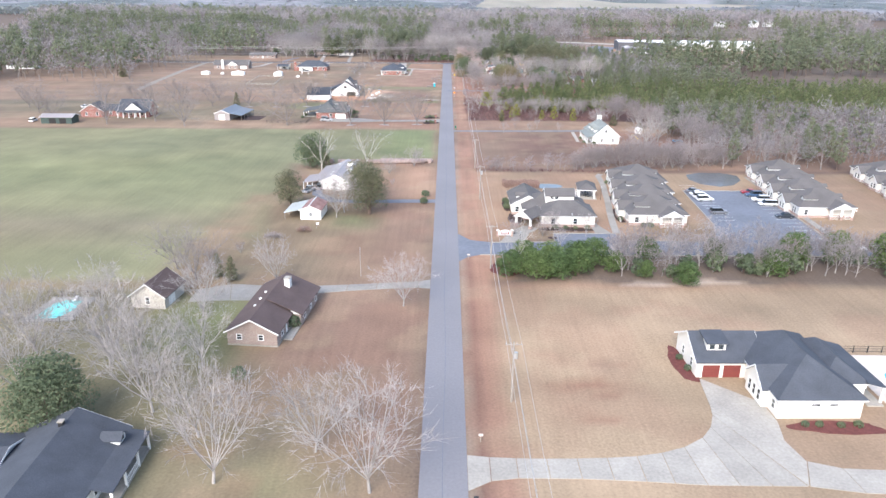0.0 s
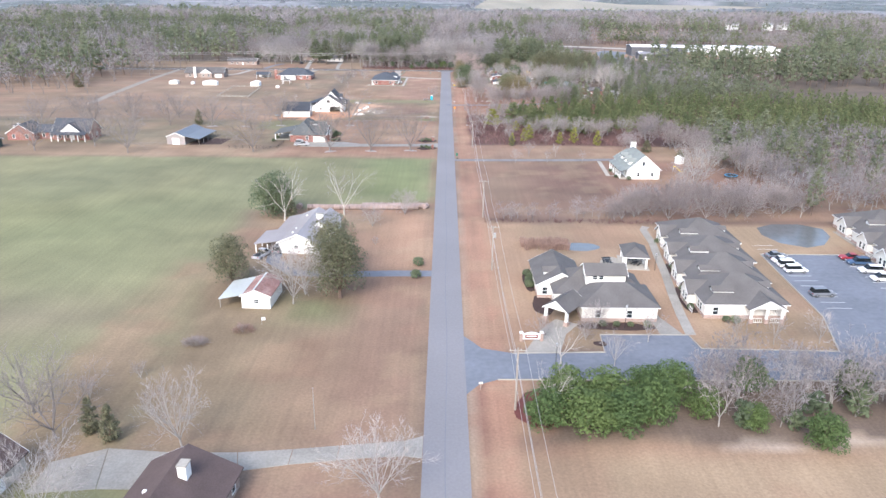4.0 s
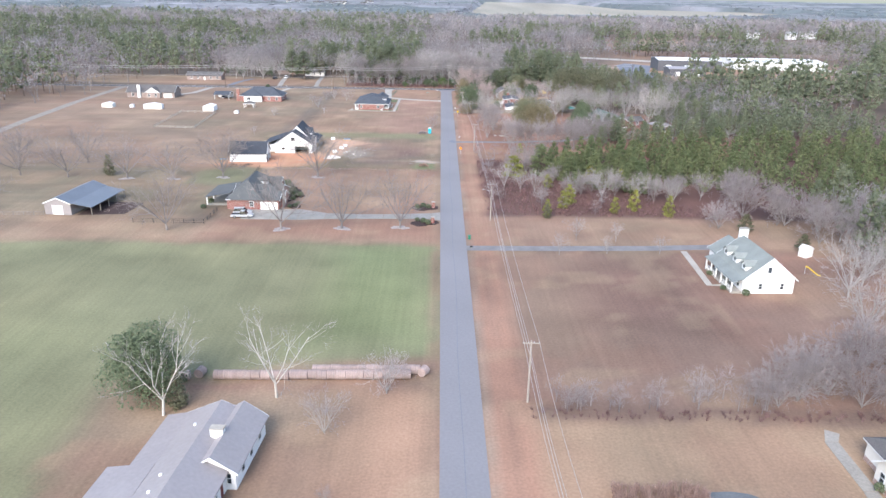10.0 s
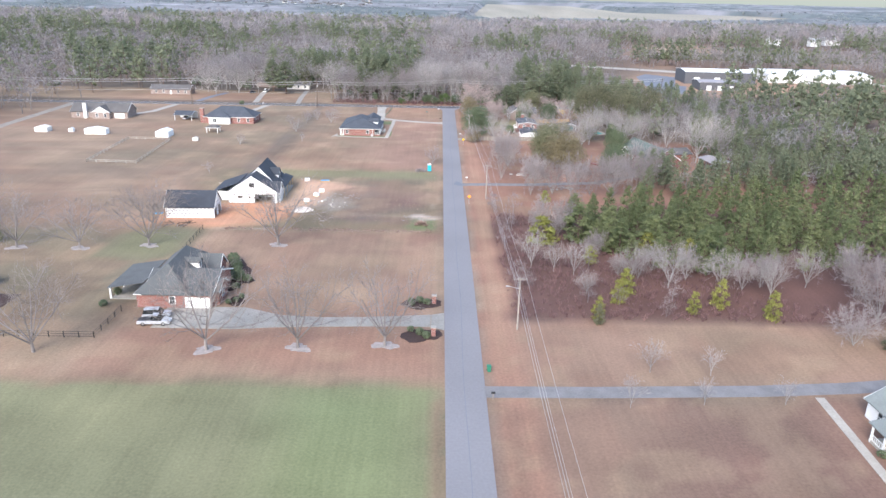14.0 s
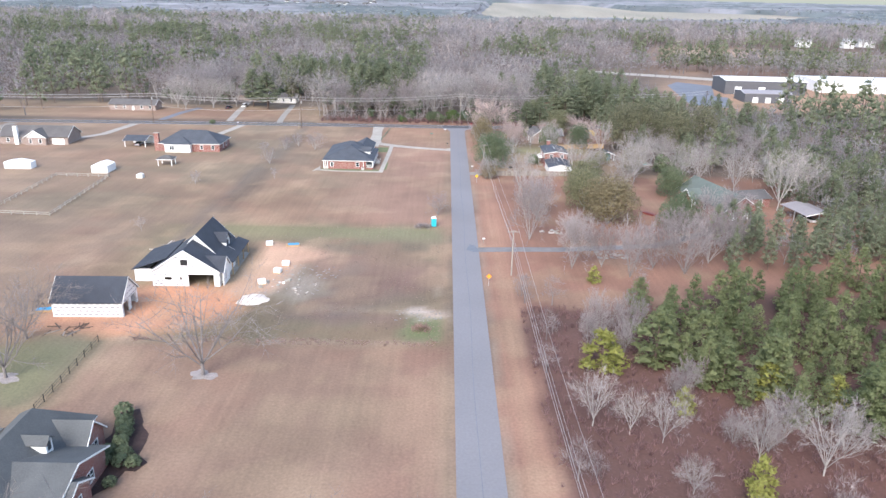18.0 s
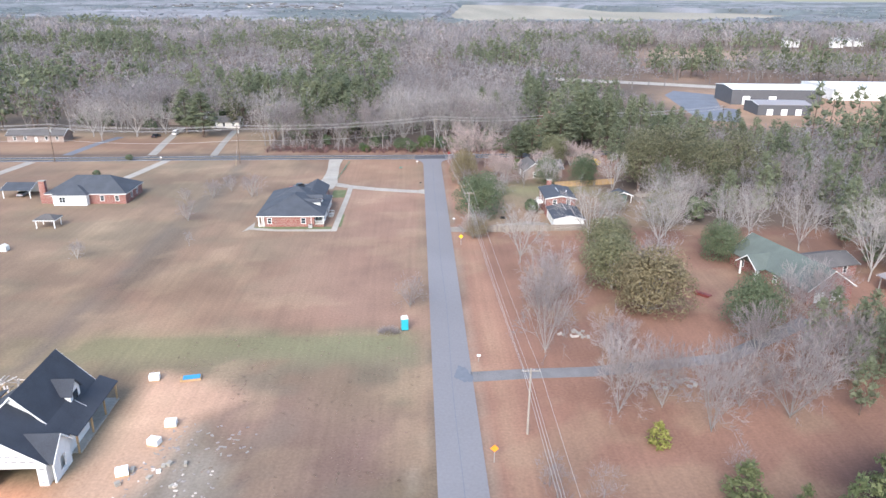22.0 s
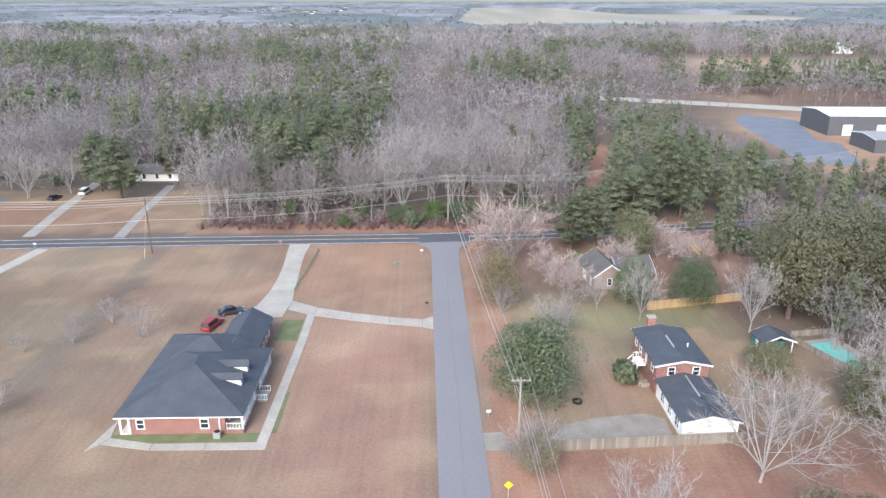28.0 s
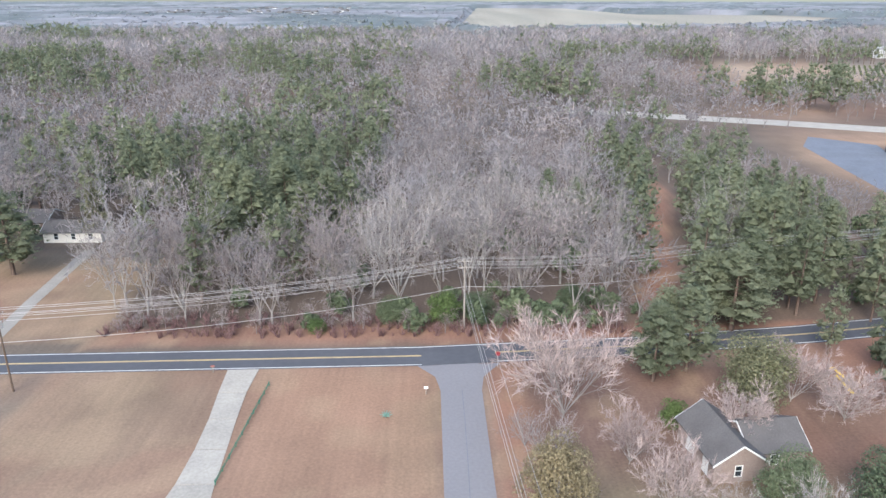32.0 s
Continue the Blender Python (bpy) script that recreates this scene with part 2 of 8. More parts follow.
LEAF_T = leaf_mat("tan_dead_leaves", (0.225, 0.19, 0.115), (0.28, 0.23, 0.145), thin=0.35)
LEAF_Y = leaf_mat("yellow_green_needles", (0.21, 0.215, 0.06), (0.27, 0.265, 0.08), thin=0.3)
CEDAR = leaf_mat("cedar_foliage", (0.145, 0.145, 0.09), (0.195, 0.188, 0.12), thin=0.4)
SCRUB = leaf_mat("maroon_scrub", (0.15, 0.088, 0.086), (0.21, 0.13, 0.125))
REED = leaf_mat("dead_reeds", (0.27, 0.18, 0.15), (0.34, 0.235, 0.20))
WEED = leaf_mat("dead_weeds", (0.2, 0.15, 0.12), (0.28, 0.215, 0.165))
# far trees paled and cooled: distance haze is put into their base colour
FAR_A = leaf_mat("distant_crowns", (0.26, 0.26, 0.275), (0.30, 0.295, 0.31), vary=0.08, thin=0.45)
FAR_G = leaf_mat("hazed_pines", (0.25, 0.265, 0.262), (0.29, 0.305, 0.30), vary=0.08, thin=0.45)


# ---- building helpers ----
def bm_new():
    return bmesh.new()


def box(bm, x0, y0, z0, x1, y1, z1):
    v = [bm.verts.new((x, y, z)) for z in (z0, z1) for x, y in ((x0, y0), (x1, y0), (x1, y1), (x0, y1))]
    for f in ((3, 2, 1, 0), (4, 5, 6, 7), (0, 1, 5, 4), (1, 2, 6, 5), (2, 3, 7, 6), (3, 0, 4, 7)):
        bm.faces.new([v[i] for i in f])
    return bm


def prism(bm, pts, axis, a0, a1):
    """A polygon of (across, up) points pushed along x or y from a0 to a1."""
    def put(u, z, a):
        return (a, u, z) if axis == "x" else (u, a, z)
    lo = [bm.verts.new(put(u, z, a0)) for u, z in pts]
    hi = [bm.verts.new(put(u, z, a1)) for u, z in pts]
    n = len(pts)
    bm.faces.new(lo), bm.faces.new(hi[::-1])
    for i in range(n):
        j = (i + 1) % n
        bm.faces.new((lo[j], lo[i], hi[i], hi[j]))
    return bm


def cyl(bm, p, q, r0, r1, n=8):
    p, q = Vector(p), Vector(q)
    d = (q - p).normalized()
    a = d.orthogonal().normalized()
    b = d.cross(a)
    lo = [bm.verts.new(p + (a * math.cos(k * 2 * math.pi / n) + b * math.sin(k * 2 * math.pi / n)) * r0) for k in range(n)]
    hi = [bm.verts.new(q + (a * math.cos(k * 2 * math.pi / n) + b * math.sin(k * 2 * math.pi / n)) * r1) for k in range(n)]
    for k in range(n):
        j = (k + 1) % n
        bm.faces.new((lo[k], lo[j], hi[j], hi[k]))
    bm.faces.new(lo[::-1]), bm.faces.new(hi)
    return bm


def poly(bm, pts, z0, z1):
    """A slab over a polygon of (x, y) points."""
    lo = [bm.verts.new((x, y, z0)) for x, y in pts]
    hi = [bm.verts.new((x, y, z1)) for x, y in pts]
    n = len(pts)
    bm.faces.new(lo[::-1]), bm.faces.new(hi)
    for i in range(n):
        j = (i + 1) % n
        bm.faces.new((lo[i], lo[j], hi[j], hi[i]))
    return bm


def finish(name, bm, material):
    bmesh.ops.recalc_face_normals(bm, faces=bm.faces)
    me = bpy.data.meshes.new(name)
    bm.to_mesh(me)
    bm.free()
    me.materials.append(material)
    return me


def part(name, bm, material, parent, label=""):
    ob = new(name, finish(name, bm, material))
    ob.parent = parent
    return tagged(ob, label) if label else ob


def thing(name, x, y, rz=0.0, label="", category="", group="", z=0.0):
    ob = new(name)
    ob.matrix_basis = pose(x, y, z, 0, 0, rz)
    ob.empty_display_size = 0.5
    return tagged(ob, label, category, group)


def solid(name, bm, material, label="", category="", group="", kind=""):
    return tagged(new(name, finish(name, bm, material)), label, category, group, kind)


def ribbon(pts, width):
    """The outline of a strip of that width along a line of (x, y) points."""
    left, right = [], []
    for i, p in enumerate(pts):
        a, b = Vector(pts[max(i - 1, 0)]), Vector(pts[min(i + 1, len(pts) - 1)])
        d = (b - a).normalized()
        nrm = Vector((-d.y, d.x)) * width / 2
        left.append((p[0] + nrm.x, p[1] + nrm.y)), right.append((p[0] - nrm.x, p[1] - nrm.y))
    return left, right


def strip(bm, pts, width, z0, z1):
    left, right = ribbon(pts, width)
    for i in range(len(pts) - 1):
        poly(bm, [right[i], right[i + 1], left[i + 1], left[i]], z0, z1)
    return bm


def blob(x, y, rx, ry, n=28, rough=0.18, seed=0, rot=0.0):
    """An uneven closed outline."""
    r = random.Random(seed)
    ph = [r.uniform(0, 6.28) for _ in range(4)]
    out = []
    for k in range(n):
        a = 2 * math.pi * k / n
        s = 1 + rough * (0.5 * math.sin(2 * a + ph[0]) + 0.35 * math.sin(3 * a + ph[1]) + 0.3 * math.sin(5 * a + ph[2]) + 0.2 * math.sin(9 * a + ph[3]))
        u, v = rx * s * math.cos(a), ry * s * math.sin(a)
        out.append((x + u * math.cos(rot) - v * math.sin(rot), y + u * math.sin(rot) + v * math.cos(rot)))
    return out


# ---- ground: one sheet, coloured by what grows where ----
def axis(lo, hi, step, far):
    a = list(np.arange(lo, hi + 0.1, step))
    up, s = [a[-1]], step
    while up[-1] < far:
        s *= 1.25
        up.append(up[-1] + s)
    dn, s = [a[0]], step
    while dn[-1] > -far:
        s *= 1.25
        dn.append(dn[-1] - s)
    return np.array(dn[:0:-1] + a + up[1:])


def fbm(x, y, scale, octaves=3, seed=0):
    """Smooth value noise on arrays, 0 to 1."""
    r = np.random.RandomState(seed)
    table = r.rand(256, 256)
    out, amp, tot = np.zeros_like(x), 1.0, 0.0
    for o in range(octaves):
        u, v = x / scale * 2**o + 31.7 * o, y / scale * 2**o + 17.3 * o
        i, j = np.floor(u).astype(int), np.floor(v).astype(int)
        fu, fv = u - i, v - j
        fu, fv = fu * fu * (3 - 2 * fu), fv * fv * (3 - 2 * fv)
        t = lambda a, b: table[a % 256, b % 256]
        out += amp * ((t(i, j) * (1 - fu) + t(i + 1, j) * fu) * (1 - fv) + (t(i, j + 1) * (1 - fu) + t(i + 1, j + 1) * fu) * fv)
        tot += amp
        amp *= 0.5
    return out / tot


def inside(x, y, pts, soft):
    """1 inside a polygon, 0 outside, with a soft edge of that many metres."""
    inn = np.zeros(x.shape, bool)
    dist = np.full(x.shape, 1e9)
    n = len(pts)
    for k in range(n):
        (x0, y0), (x1, y1) = pts[k], pts[(k + 1) % n]
        if y0 != y1:
            cross = ((y0 > y) != (y1 > y)) & (x < (x1 - x0) * (y - y0) / (y1 - y0) + x0)
            inn ^= cross
        dx, dy = x1 - x0, y1 - y0
        t = np.clip(((x - x0) * dx + (y - y0) * dy) / (dx * dx + dy * dy + 1e-9), 0, 1)
        dist = np.minimum(dist, np.hypot(x - x0 - t * dx, y - y0 - t * dy))
    s = np.where(inn, dist, -dist)
    return np.clip(0.5 + s / (2 * soft), 0, 1)


STRAW, TAN, REDTAN, RED = (0.56, 0.405, 0.265), (0.385, 0.278, 0.187), (0.405, 0.263, 0.188), (0.41, 0.22, 0.155)
ORANGE, OLIVE, GREEN, BROWN = (0.55, 0.355, 0.235), (0.31, 0.25, 0.16), (0.32, 0.305, 0.172), (0.22, 0.165, 0.13)
MAROON, DUSK, LUSH, PALE = (0.24, 0.125, 0.098), (0.335, 0.215, 0.162), (0.26, 0.31, 0.14), (0.50, 0.45, 0.36)


def rect(x0, y0, x1, y1):
    return [(x0, y0), (x1, y0), (x1, y1), (x0, y1)]


ZONES = [
    # polygon, colour, softness, strength
    (rect(-190, 20, -3, 160), REDTAN, 3, 1), (rect(-190, 20, -32, 158), (0.26, 0.245, 0.14), 6, 0.85), (rect(-36, 20, -16, 122), (0.27, 0.24, 0.145), 6, 0.7),
    (rect(-52, 126, -37, 149), (0.25, 0.285, 0.12), 4, 0.65), (rect(-26, 90, -8, 100), LUSH, 4, 0.25),
    (rect(-50, 158, -3, 273), REDTAN, 3, 1), (rect(-18, 221, -4, 262), ORANGE, 3, 0.9), (rect(-48, 195, -20, 240), OLIVE, 5, 0.7), (rect(-52, 158, -21, 202), (0.335, 0.262, 0.165), 8, 0.75), ([(-51, 160), (-45, 160), (-44, 190), (-47, 215), (-49, 240), (-52, 240), (-51, 215), (-49, 190)], (0.30, 0.225, 0.15), 2, 0.55),
    (rect(-30, 196, -20, 206), LUSH, 4, 0.5),
    ([(-260, 158), (-44, 159), (-45, 190), (-48, 210), (-50, 235), (-52, 262), (-3.6, 273), (-3.8, 328), (-60, 327), (-260, 322)], GREEN, 2.5, 1),
    (rect(-26, 276, -5, 326), LUSH, 6, 0.6), (rect(-41, 261.5, -20, 264), (0.36, 0.20, 0.15), 1.2, 0.7), (rect(-12, 262.5, -4.5, 268.5), (0.33, 0.22, 0.165), 1.5, 0.6), (rect(-52, 244, -14, 262), (0.33, 0.255, 0.175), 4, 0.6), (rect(-190, 225, -70, 275), LUSH, 18, 0.3),
    ([(-260, 185), (-75, 184), (-52, 195), (-60, 205), (-260, 206)], BROWN, 8, 0.5), ([(-60, 160), (-46, 160), (-49, 225), (-57, 225)], TAN, 4, 0.6),
    (rect(-60, 160, -44, 185), OLIVE, 5, 0.7),
    (rect(-300, 327, -3, 347), REDTAN, 2, 1), (rect(-300, 327, -62, 347), TAN, 4, 0.8), (rect(-92, 331, -70, 342), STRAW, 4, 0.45), (rect(-60, 331, -4, 346), RED, 3, 0.55),
    (rect(-62, 346, -3, 400), REDTAN, 2, 1), (rect(-300, 346, -62, 400), (0.29, 0.238, 0.16), 4, 0.9), (rect(-80, 378, -62, 398), LUSH, 4, 0.35),
    (rect(-120, 399, -3.5, 463), OLIVE, 2.5, 1), (rect(-40, 408, -6, 456), BROWN, 6, 0.5), (rect(-62, 455, -8, 464), LUSH, 3, 0.3), (rect(-12, 401, -5, 411), LUSH, 2, 0.6),
    (rect(-300, 399, -76, 600), (0.35, 0.25, 0.18), 5, 1), (rect(-62, 463, -3, 600), REDTAN, 2, 1), (rect(-62, 463, -36, 530), (0.355, 0.262, 0.178), 8, 0.85), (rect(-24, 463, -4, 556), (0.415, 0.25, 0.185), 5, 0.7), (rect(-66, 463, -60, 580), BROWN, 2, 0.55),
    (rect(-120, 463, -66, 600), (0.35, 0.25, 0.18), 3, 1), (rect(-62, 530, -38, 600), (0.315, 0.235, 0.165), 8, 0.75), (rect(-120, 470, -66, 600), OLIVE, 8, 0.4), (rect(-75, 575, -44, 598), ORANGE, 6, 0.3), (rect(-30, 566, -4, 598), ORANGE, 3, 0.5),
    # the building site: churned soil, clay, sand by the road
    (rect(-60, 452, -6, 463), GREEN, 3, 0.45), (blob(-22, 431, 12, 13, rough=0.5, seed=41), (0.33, 0.225, 0.185), 4, 0.6), (blob(-27, 417, 9, 6, rough=0.6, seed=42), (0.27, 0.205, 0.175), 3, 0.6), (blob(-15, 424, 7, 5, rough=0.6, seed=43), (0.30, 0.205, 0.18), 3, 0.6),
    (blob(-21, 409.5, 10, 3, rough=0.6, seed=44), (0.26, 0.19, 0.165), 2, 0.6), (blob(-36, 425, 5, 8, rough=0.6, seed=45), (0.62, 0.54, 0.45), 1.5, 0.5), (blob(-31, 421, 5, 4, rough=0.7, seed=46), PALE, 1.2, 0.4), (blob(-22, 413, 7, 2.2, rough=0.7, seed=47), PALE, 1.2, 0.3),
    (blob(-7.5, 411, 4.5, 2.0, rough=0.6, seed=48), (0.86, 0.72, 0.62), 0.8, 0.9), (rect(-5.3, 412, -4.5, 432), (0.7, 0.6, 0.5), 0.5, 0.7), (rect(-10.5, 400, -5.5, 408), LUSH, 1.5, 0.6),
    ([(-78, 403), (-60, 400), (-50, 403), (-42, 411), (-42, 417), (-46, 423), (-62, 423), (-76, 414)], (0.84, 0.42, 0.25), 2.2, 0.95), ([(-47, 420), (-41, 416), (-37.5, 424), (-36, 436), (-31, 441), (-36, 446), (-46, 449)], (0.80, 0.52, 0.36), 1.6, 0.9),
    (blob(-62, 405, 12, 2.5, rough=0.5, seed=49), (0.55, 0.34, 0.24), 2, 0.5), (rect(-60, 398.6, -8, 400.2), (0.56, 0.45, 0.34), 0.6, 0.5),
    (blob(-28, 372, 9, 5, rough=0.5, seed=51), STRAW, 3, 0.28), (blob(-16, 380, 7, 4, rough=0.5, seed=52), STRAW, 2, 0.3), (blob(-20, 362, 8, 3, rough=0.6, seed=53), STRAW, 2, 0.25), (rect(-14, 350, -4, 398), (0.44, 0.25, 0.18), 4, 0.5),
    ([(-69, 440), (-66, 440), (-65, 505), (-62.3, 555), (-63, 598), (-66, 598), (-66, 555), (-68.5, 505)], (0.25, 0.20, 0.16), 1.5, 0.75),
    # east side
    (rect(3, 20, 170, 162), STRAW, 2, 1), (rect(9, 158, 130, 163), TAN, 3, 0.6), (blob(22.5, 119.5, 4.5, 2.0, rough=0.7, seed=3), (0.42, 0.23, 0.15), 0.8, 0.8), (blob(26.4, 126.3, 2.0, 1.2, rough=0.6, seed=7), (0.42, 0.24, 0.16), 0.7, 0.8), (blob(25.2, 116.0, 1.6, 1.2, rough=0.6, seed=8), (0.42, 0.24, 0.16), 0.7, 0.8), (blob(21.5, 110.5, 3.0, 1.3, rough=0.6, seed=9), (0.42, 0.24, 0.16), 0.7, 0.7), (blob(24.5, 110.2, 1.2, 0.8, rough=0.6, seed=10), (0.42, 0.24, 0.16), 0.7, 0.7), (blob(17, 113, 3, 8, rough=0.5, seed=4), RED, 3, 0.3),
    (blob(18, 128, 4, 2.4, rough=0.5, seed=5), RED, 1.5, 0.35), (blob(26, 126, 2.5, 1.5, rough=0.5, seed=6), BROWN, 1, 0.5), (rect(10, 140, 170, 160), TAN, 6, 0.5),
    (rect(10, 160, 170, 178), BROWN, 2, 1), (blob(43, 160.2, 5, 1.0, rough=0.6, seed=61), (0.8, 0.68, 0.56), 0.8, 0.7), (blob(55.5, 161.5, 6, 1.1, rough=0.6, seed=62), (0.78, 0.66, 0.54), 0.8, 0.6), (rect(12, 157.5, 75, 160), (0.44, 0.25, 0.17), 1.5, 0.45), (rect(3.5, 163, 13, 178), ORANGE, 2, 0.9),
    (rect(3, 186, 170, 257), TAN, 2, 1), (rect(4, 188, 20, 255), ORANGE, 3, 0.7), (rect(38, 188, 50, 230), ORANGE, 3, 0.6), (rect(20, 240, 60, 256), ORANGE, 5, 0.35),
    (rect(68, 233, 110, 258), STRAW, 3, 0.6),
    (rect(8, 255, 170, 323), DUSK, 2, 1), (rect(9, 254.6, 170, 259), (0.24, 0.16, 0.125), 1.2, 0.8), (rect(9, 270, 28, 322), TAN, 7, 0.4), (rect(24, 285, 50, 312), MAROON, 8, 0.45), (rect(50, 295, 110, 330), RED, 6, 0.4),
    (rect(8, 326, 170, 350), REDTAN, 2, 1), (rect(40, 328, 90, 349), OLIVE, 6, 0.4),
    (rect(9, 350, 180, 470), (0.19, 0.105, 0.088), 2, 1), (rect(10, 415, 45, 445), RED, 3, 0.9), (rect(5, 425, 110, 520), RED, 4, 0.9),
    (rect(8, 520, 60, 545), TAN, 4, 0.8), (rect(8, 540, 50, 572), OLIVE, 4, 0.8), (rect(15, 552, 48, 563), LUSH, 5, 0.35), (rect(5, 572, 90, 604), (0.315, 0.20, 0.155), 4, 0.8), (rect(4, 510, 9, 600), TAN, 2, 0.6),
    (rect(3.2, 20, 9.6, 600), (0.51, 0.288, 0.20), 1.5, 0.9), (rect(-5.0, 20, -3.0, 600), TAN, 0.6, 0.5), (rect(3.0, 20, 3.8, 600), PALE, 0.5, 0.4),
    (rect(4.3, 60, 5.8, 175), MAROON, 0.8, 0.6), (rect(5.2, 190, 6.6, 320), BROWN, 1.0, 0.35), (rect(6.4, 330, 7.6, 470), STRAW, 1.2, 0.35), (rect(4.6, 350, 5.6, 600), MAROON, 1.0, 0.3),
    # north of the cross road
    (rect(-300, 610, -62, 650), TAN, 3, 1), (rect(-170, 610, -80, 640), RED, 6, 0.5), (rect(-62, 607, 70, 614), RED, 1.5, 0.8), ([(33, 612), (39, 612), (70, 720), (58, 720)], RED, 2, 1),
    (rect(60, 590, 130, 612), RED, 4, 0.8),
    ([(128, 672), (150, 660), (300, 690), (300, 800), (140, 800)], ORANGE, 4, 0.8), ([(150, 815), (500, 880), (500, 1080), (170, 1080)], DUSK, 8, 0.8),
    ([(220, 930), (420, 900), (420, 1110), (225, 1090)], PALE, 8, 0.7), ([(240, 1000), (300, 960), (310, 1090), (250, 1100)], ORANGE, 10, 0.7),
    ([(40, 1780), (95, 1540), (390, 1620), (700, 1830), (1100, 2290), (1100, 2720), (660, 2840), (640, 3950), (200, 4050)], PALE, 12, 1),
]

gx, gy = axis(-86, 72, 1.6, 30000), axis(62, 640, 1.6, 30000)
X, Y = np.meshgrid(gx, gy)
wx, wy = X + (fbm(X, Y, 9, 3, 5) - 0.5) * 3, Y + (fbm(X, Y, 9, 3, 6) - 0.5) * 3
col = np.empty(X.shape + (3,))
col[:] = BROWN
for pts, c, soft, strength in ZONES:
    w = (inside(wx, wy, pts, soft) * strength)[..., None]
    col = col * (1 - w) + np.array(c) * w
n1, n2 = fbm(X, Y, 22, 4, 1)[..., None], fbm(X, Y, 60, 3, 2)[..., None]
# blotches of redder and of strawier growth
n3, n4 = fbm(X, Y, 13, 4, 21)[..., None], fbm(X, Y, 7, 3, 22)[..., None]
for c, w in ((RED, np.clip((n3 - 0.5) * 3, 0, 0.24)), (STRAW, np.clip((n4 - 0.55) * 3, 0, 0.3))):
    bare = (col[..., :1] > col[..., 1:2] * 1.15) * (col[..., :1] > 0.26)
    col = col * (1 - w * bare) + np.array(c) * w * bare
col = 0.585 * col * (0.74 + 0.52 * n1) * (0.86 + 0.28 * n2)
col = col * (1 - 0.22 * (fbm(X, Y, 35, 3, 3)[..., None] - 0.5)) + np.array((0.02, -0.005, -0.01)) * (n2 - 0.5)


def sheet(name, X, Y, Z, material, colours=None):
    ny, nx = X.shape
    me = bpy.data.meshes.new(name)
    me.vertices.add(nx * ny)
    me.vertices.foreach_set("co", np.stack([X, Y, Z], -1).astype(np.float32).ravel())
    i = (np.arange(ny - 1)[:, None] * nx + np.arange(nx - 1)[None]).ravel()
    quads = np.stack([i, i + 1, i + nx + 1, i + nx], 1).astype(np.int32)
    me.loops.add(quads.size), me.polygons.add(len(quads))
    me.loops.foreach_set("vertex_index", quads.ravel())
    me.polygons.foreach_set("loop_start", np.arange(0, quads.size, 4, dtype=np.int32))
    me.update(calc_edges=True)
    if colours is not None:
        a = me.color_attributes.new("soil", "FLOAT_COLOR", "POINT")
        a.data.foreach_set("color", np.concatenate([colours, np.ones(colours.shape[:2] + (1,))], -1).astype(np.float32).ravel())
    me.materials.append(material)
    return new(name, me)


def ground_mat():
    m = mat("ground_cover", (1, 1, 1), 1.0, 0.24, (0.09, 2.6), 0.25)
    nt, bsdf = nodes_of(m)
    at = nt.nodes.new("ShaderNodeAttribute")
    at.attribute_name = "soil"
    mul = next(n for n in nt.nodes if n.bl_idname == "ShaderNodeMix")
    streak = nt.nodes.new("ShaderNodeTexNoise")
    mp = nt.nodes.new("ShaderNodeMapping")
    mp.inputs["Scale"].default_value = (1.1, 0.035, 1)
    co = next(n for n in nt.nodes if n.bl_idname == "ShaderNodeTexCoord")
    nt.links.new(co.outputs["Object"], mp.inputs[0]), nt.links.new(mp.outputs[0], streak.inputs["Vector"])
    streak.inputs["Scale"].default_value, streak.inputs["Detail"].default_value = 1.0, 4
    fine = nt.nodes.new("ShaderNodeTexNoise")
    fine.inputs["Scale"].default_value, fine.inputs["Detail"].default_value = 1.9, 8
    nt.links.new(co.outputs["Object"], fine.inputs["Vector"])
    mixn = nt.nodes.new("ShaderNodeMath")
    mixn.operation = "ADD"
    nt.links.new(streak.outputs["Fac"], mixn.inputs[0]), nt.links.new(fine.outputs["Fac"], mixn.inputs[1])
    mr = nt.nodes.new("ShaderNodeMapRange")
    mr.inputs[1].default_value, mr.inputs[2].default_value, mr.inputs[3].default_value, mr.inputs[4].default_value = 0.6, 1.4, 0.88, 1.12
    nt.links.new(mixn.outputs[0], mr.inputs[0])
    m2 = nt.nodes.new("ShaderNodeMix")
    m2.data_type, m2.blend_type = "RGBA", "MULTIPLY"
    m2.inputs["Factor"].default_value = 1
    nt.links.new(at.outputs["Color"], m2.inputs[6]), nt.links.new(mr.outputs[0], m2.inputs[7])
    nt.links.new(m2.outputs[2], mul.inputs[6])
    return m


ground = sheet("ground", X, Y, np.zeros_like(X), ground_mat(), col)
tagged(ground, "flat ground of dormant tan lawns, red clay verges and green pasture", "ground", kind="structure")


# ---- roads, drives and walks ----
road = solid("road", strip(bm_new(), [(0, y) for y in range(30, 600, 30)] + [(0, 600.5)], 6.1, 0.004, 0.03), ASPHALT,
             "straight two-lane grey asphalt country road", "road", kind="structure")
solid("road_seam", strip(bm_new(), [(0.15 * math.sin(y * 0.11), y) for y in range(40, 600, 8)], 0.09, 0.031, 0.035), LOT, "dark worn seam along the middle of the road", "road seam", kind="structure")
for sx, sy, srx, sry in ((1.7, 447.5, 1.2, 2.6),):
    solid("road_patch", poly(bm_new(), blob(sx, sy, srx, sry, rough=0.35, seed=int(sy)), 0.03, 0.036), LOT, "darker tar patch on the grey road", "road patch", kind="structure")
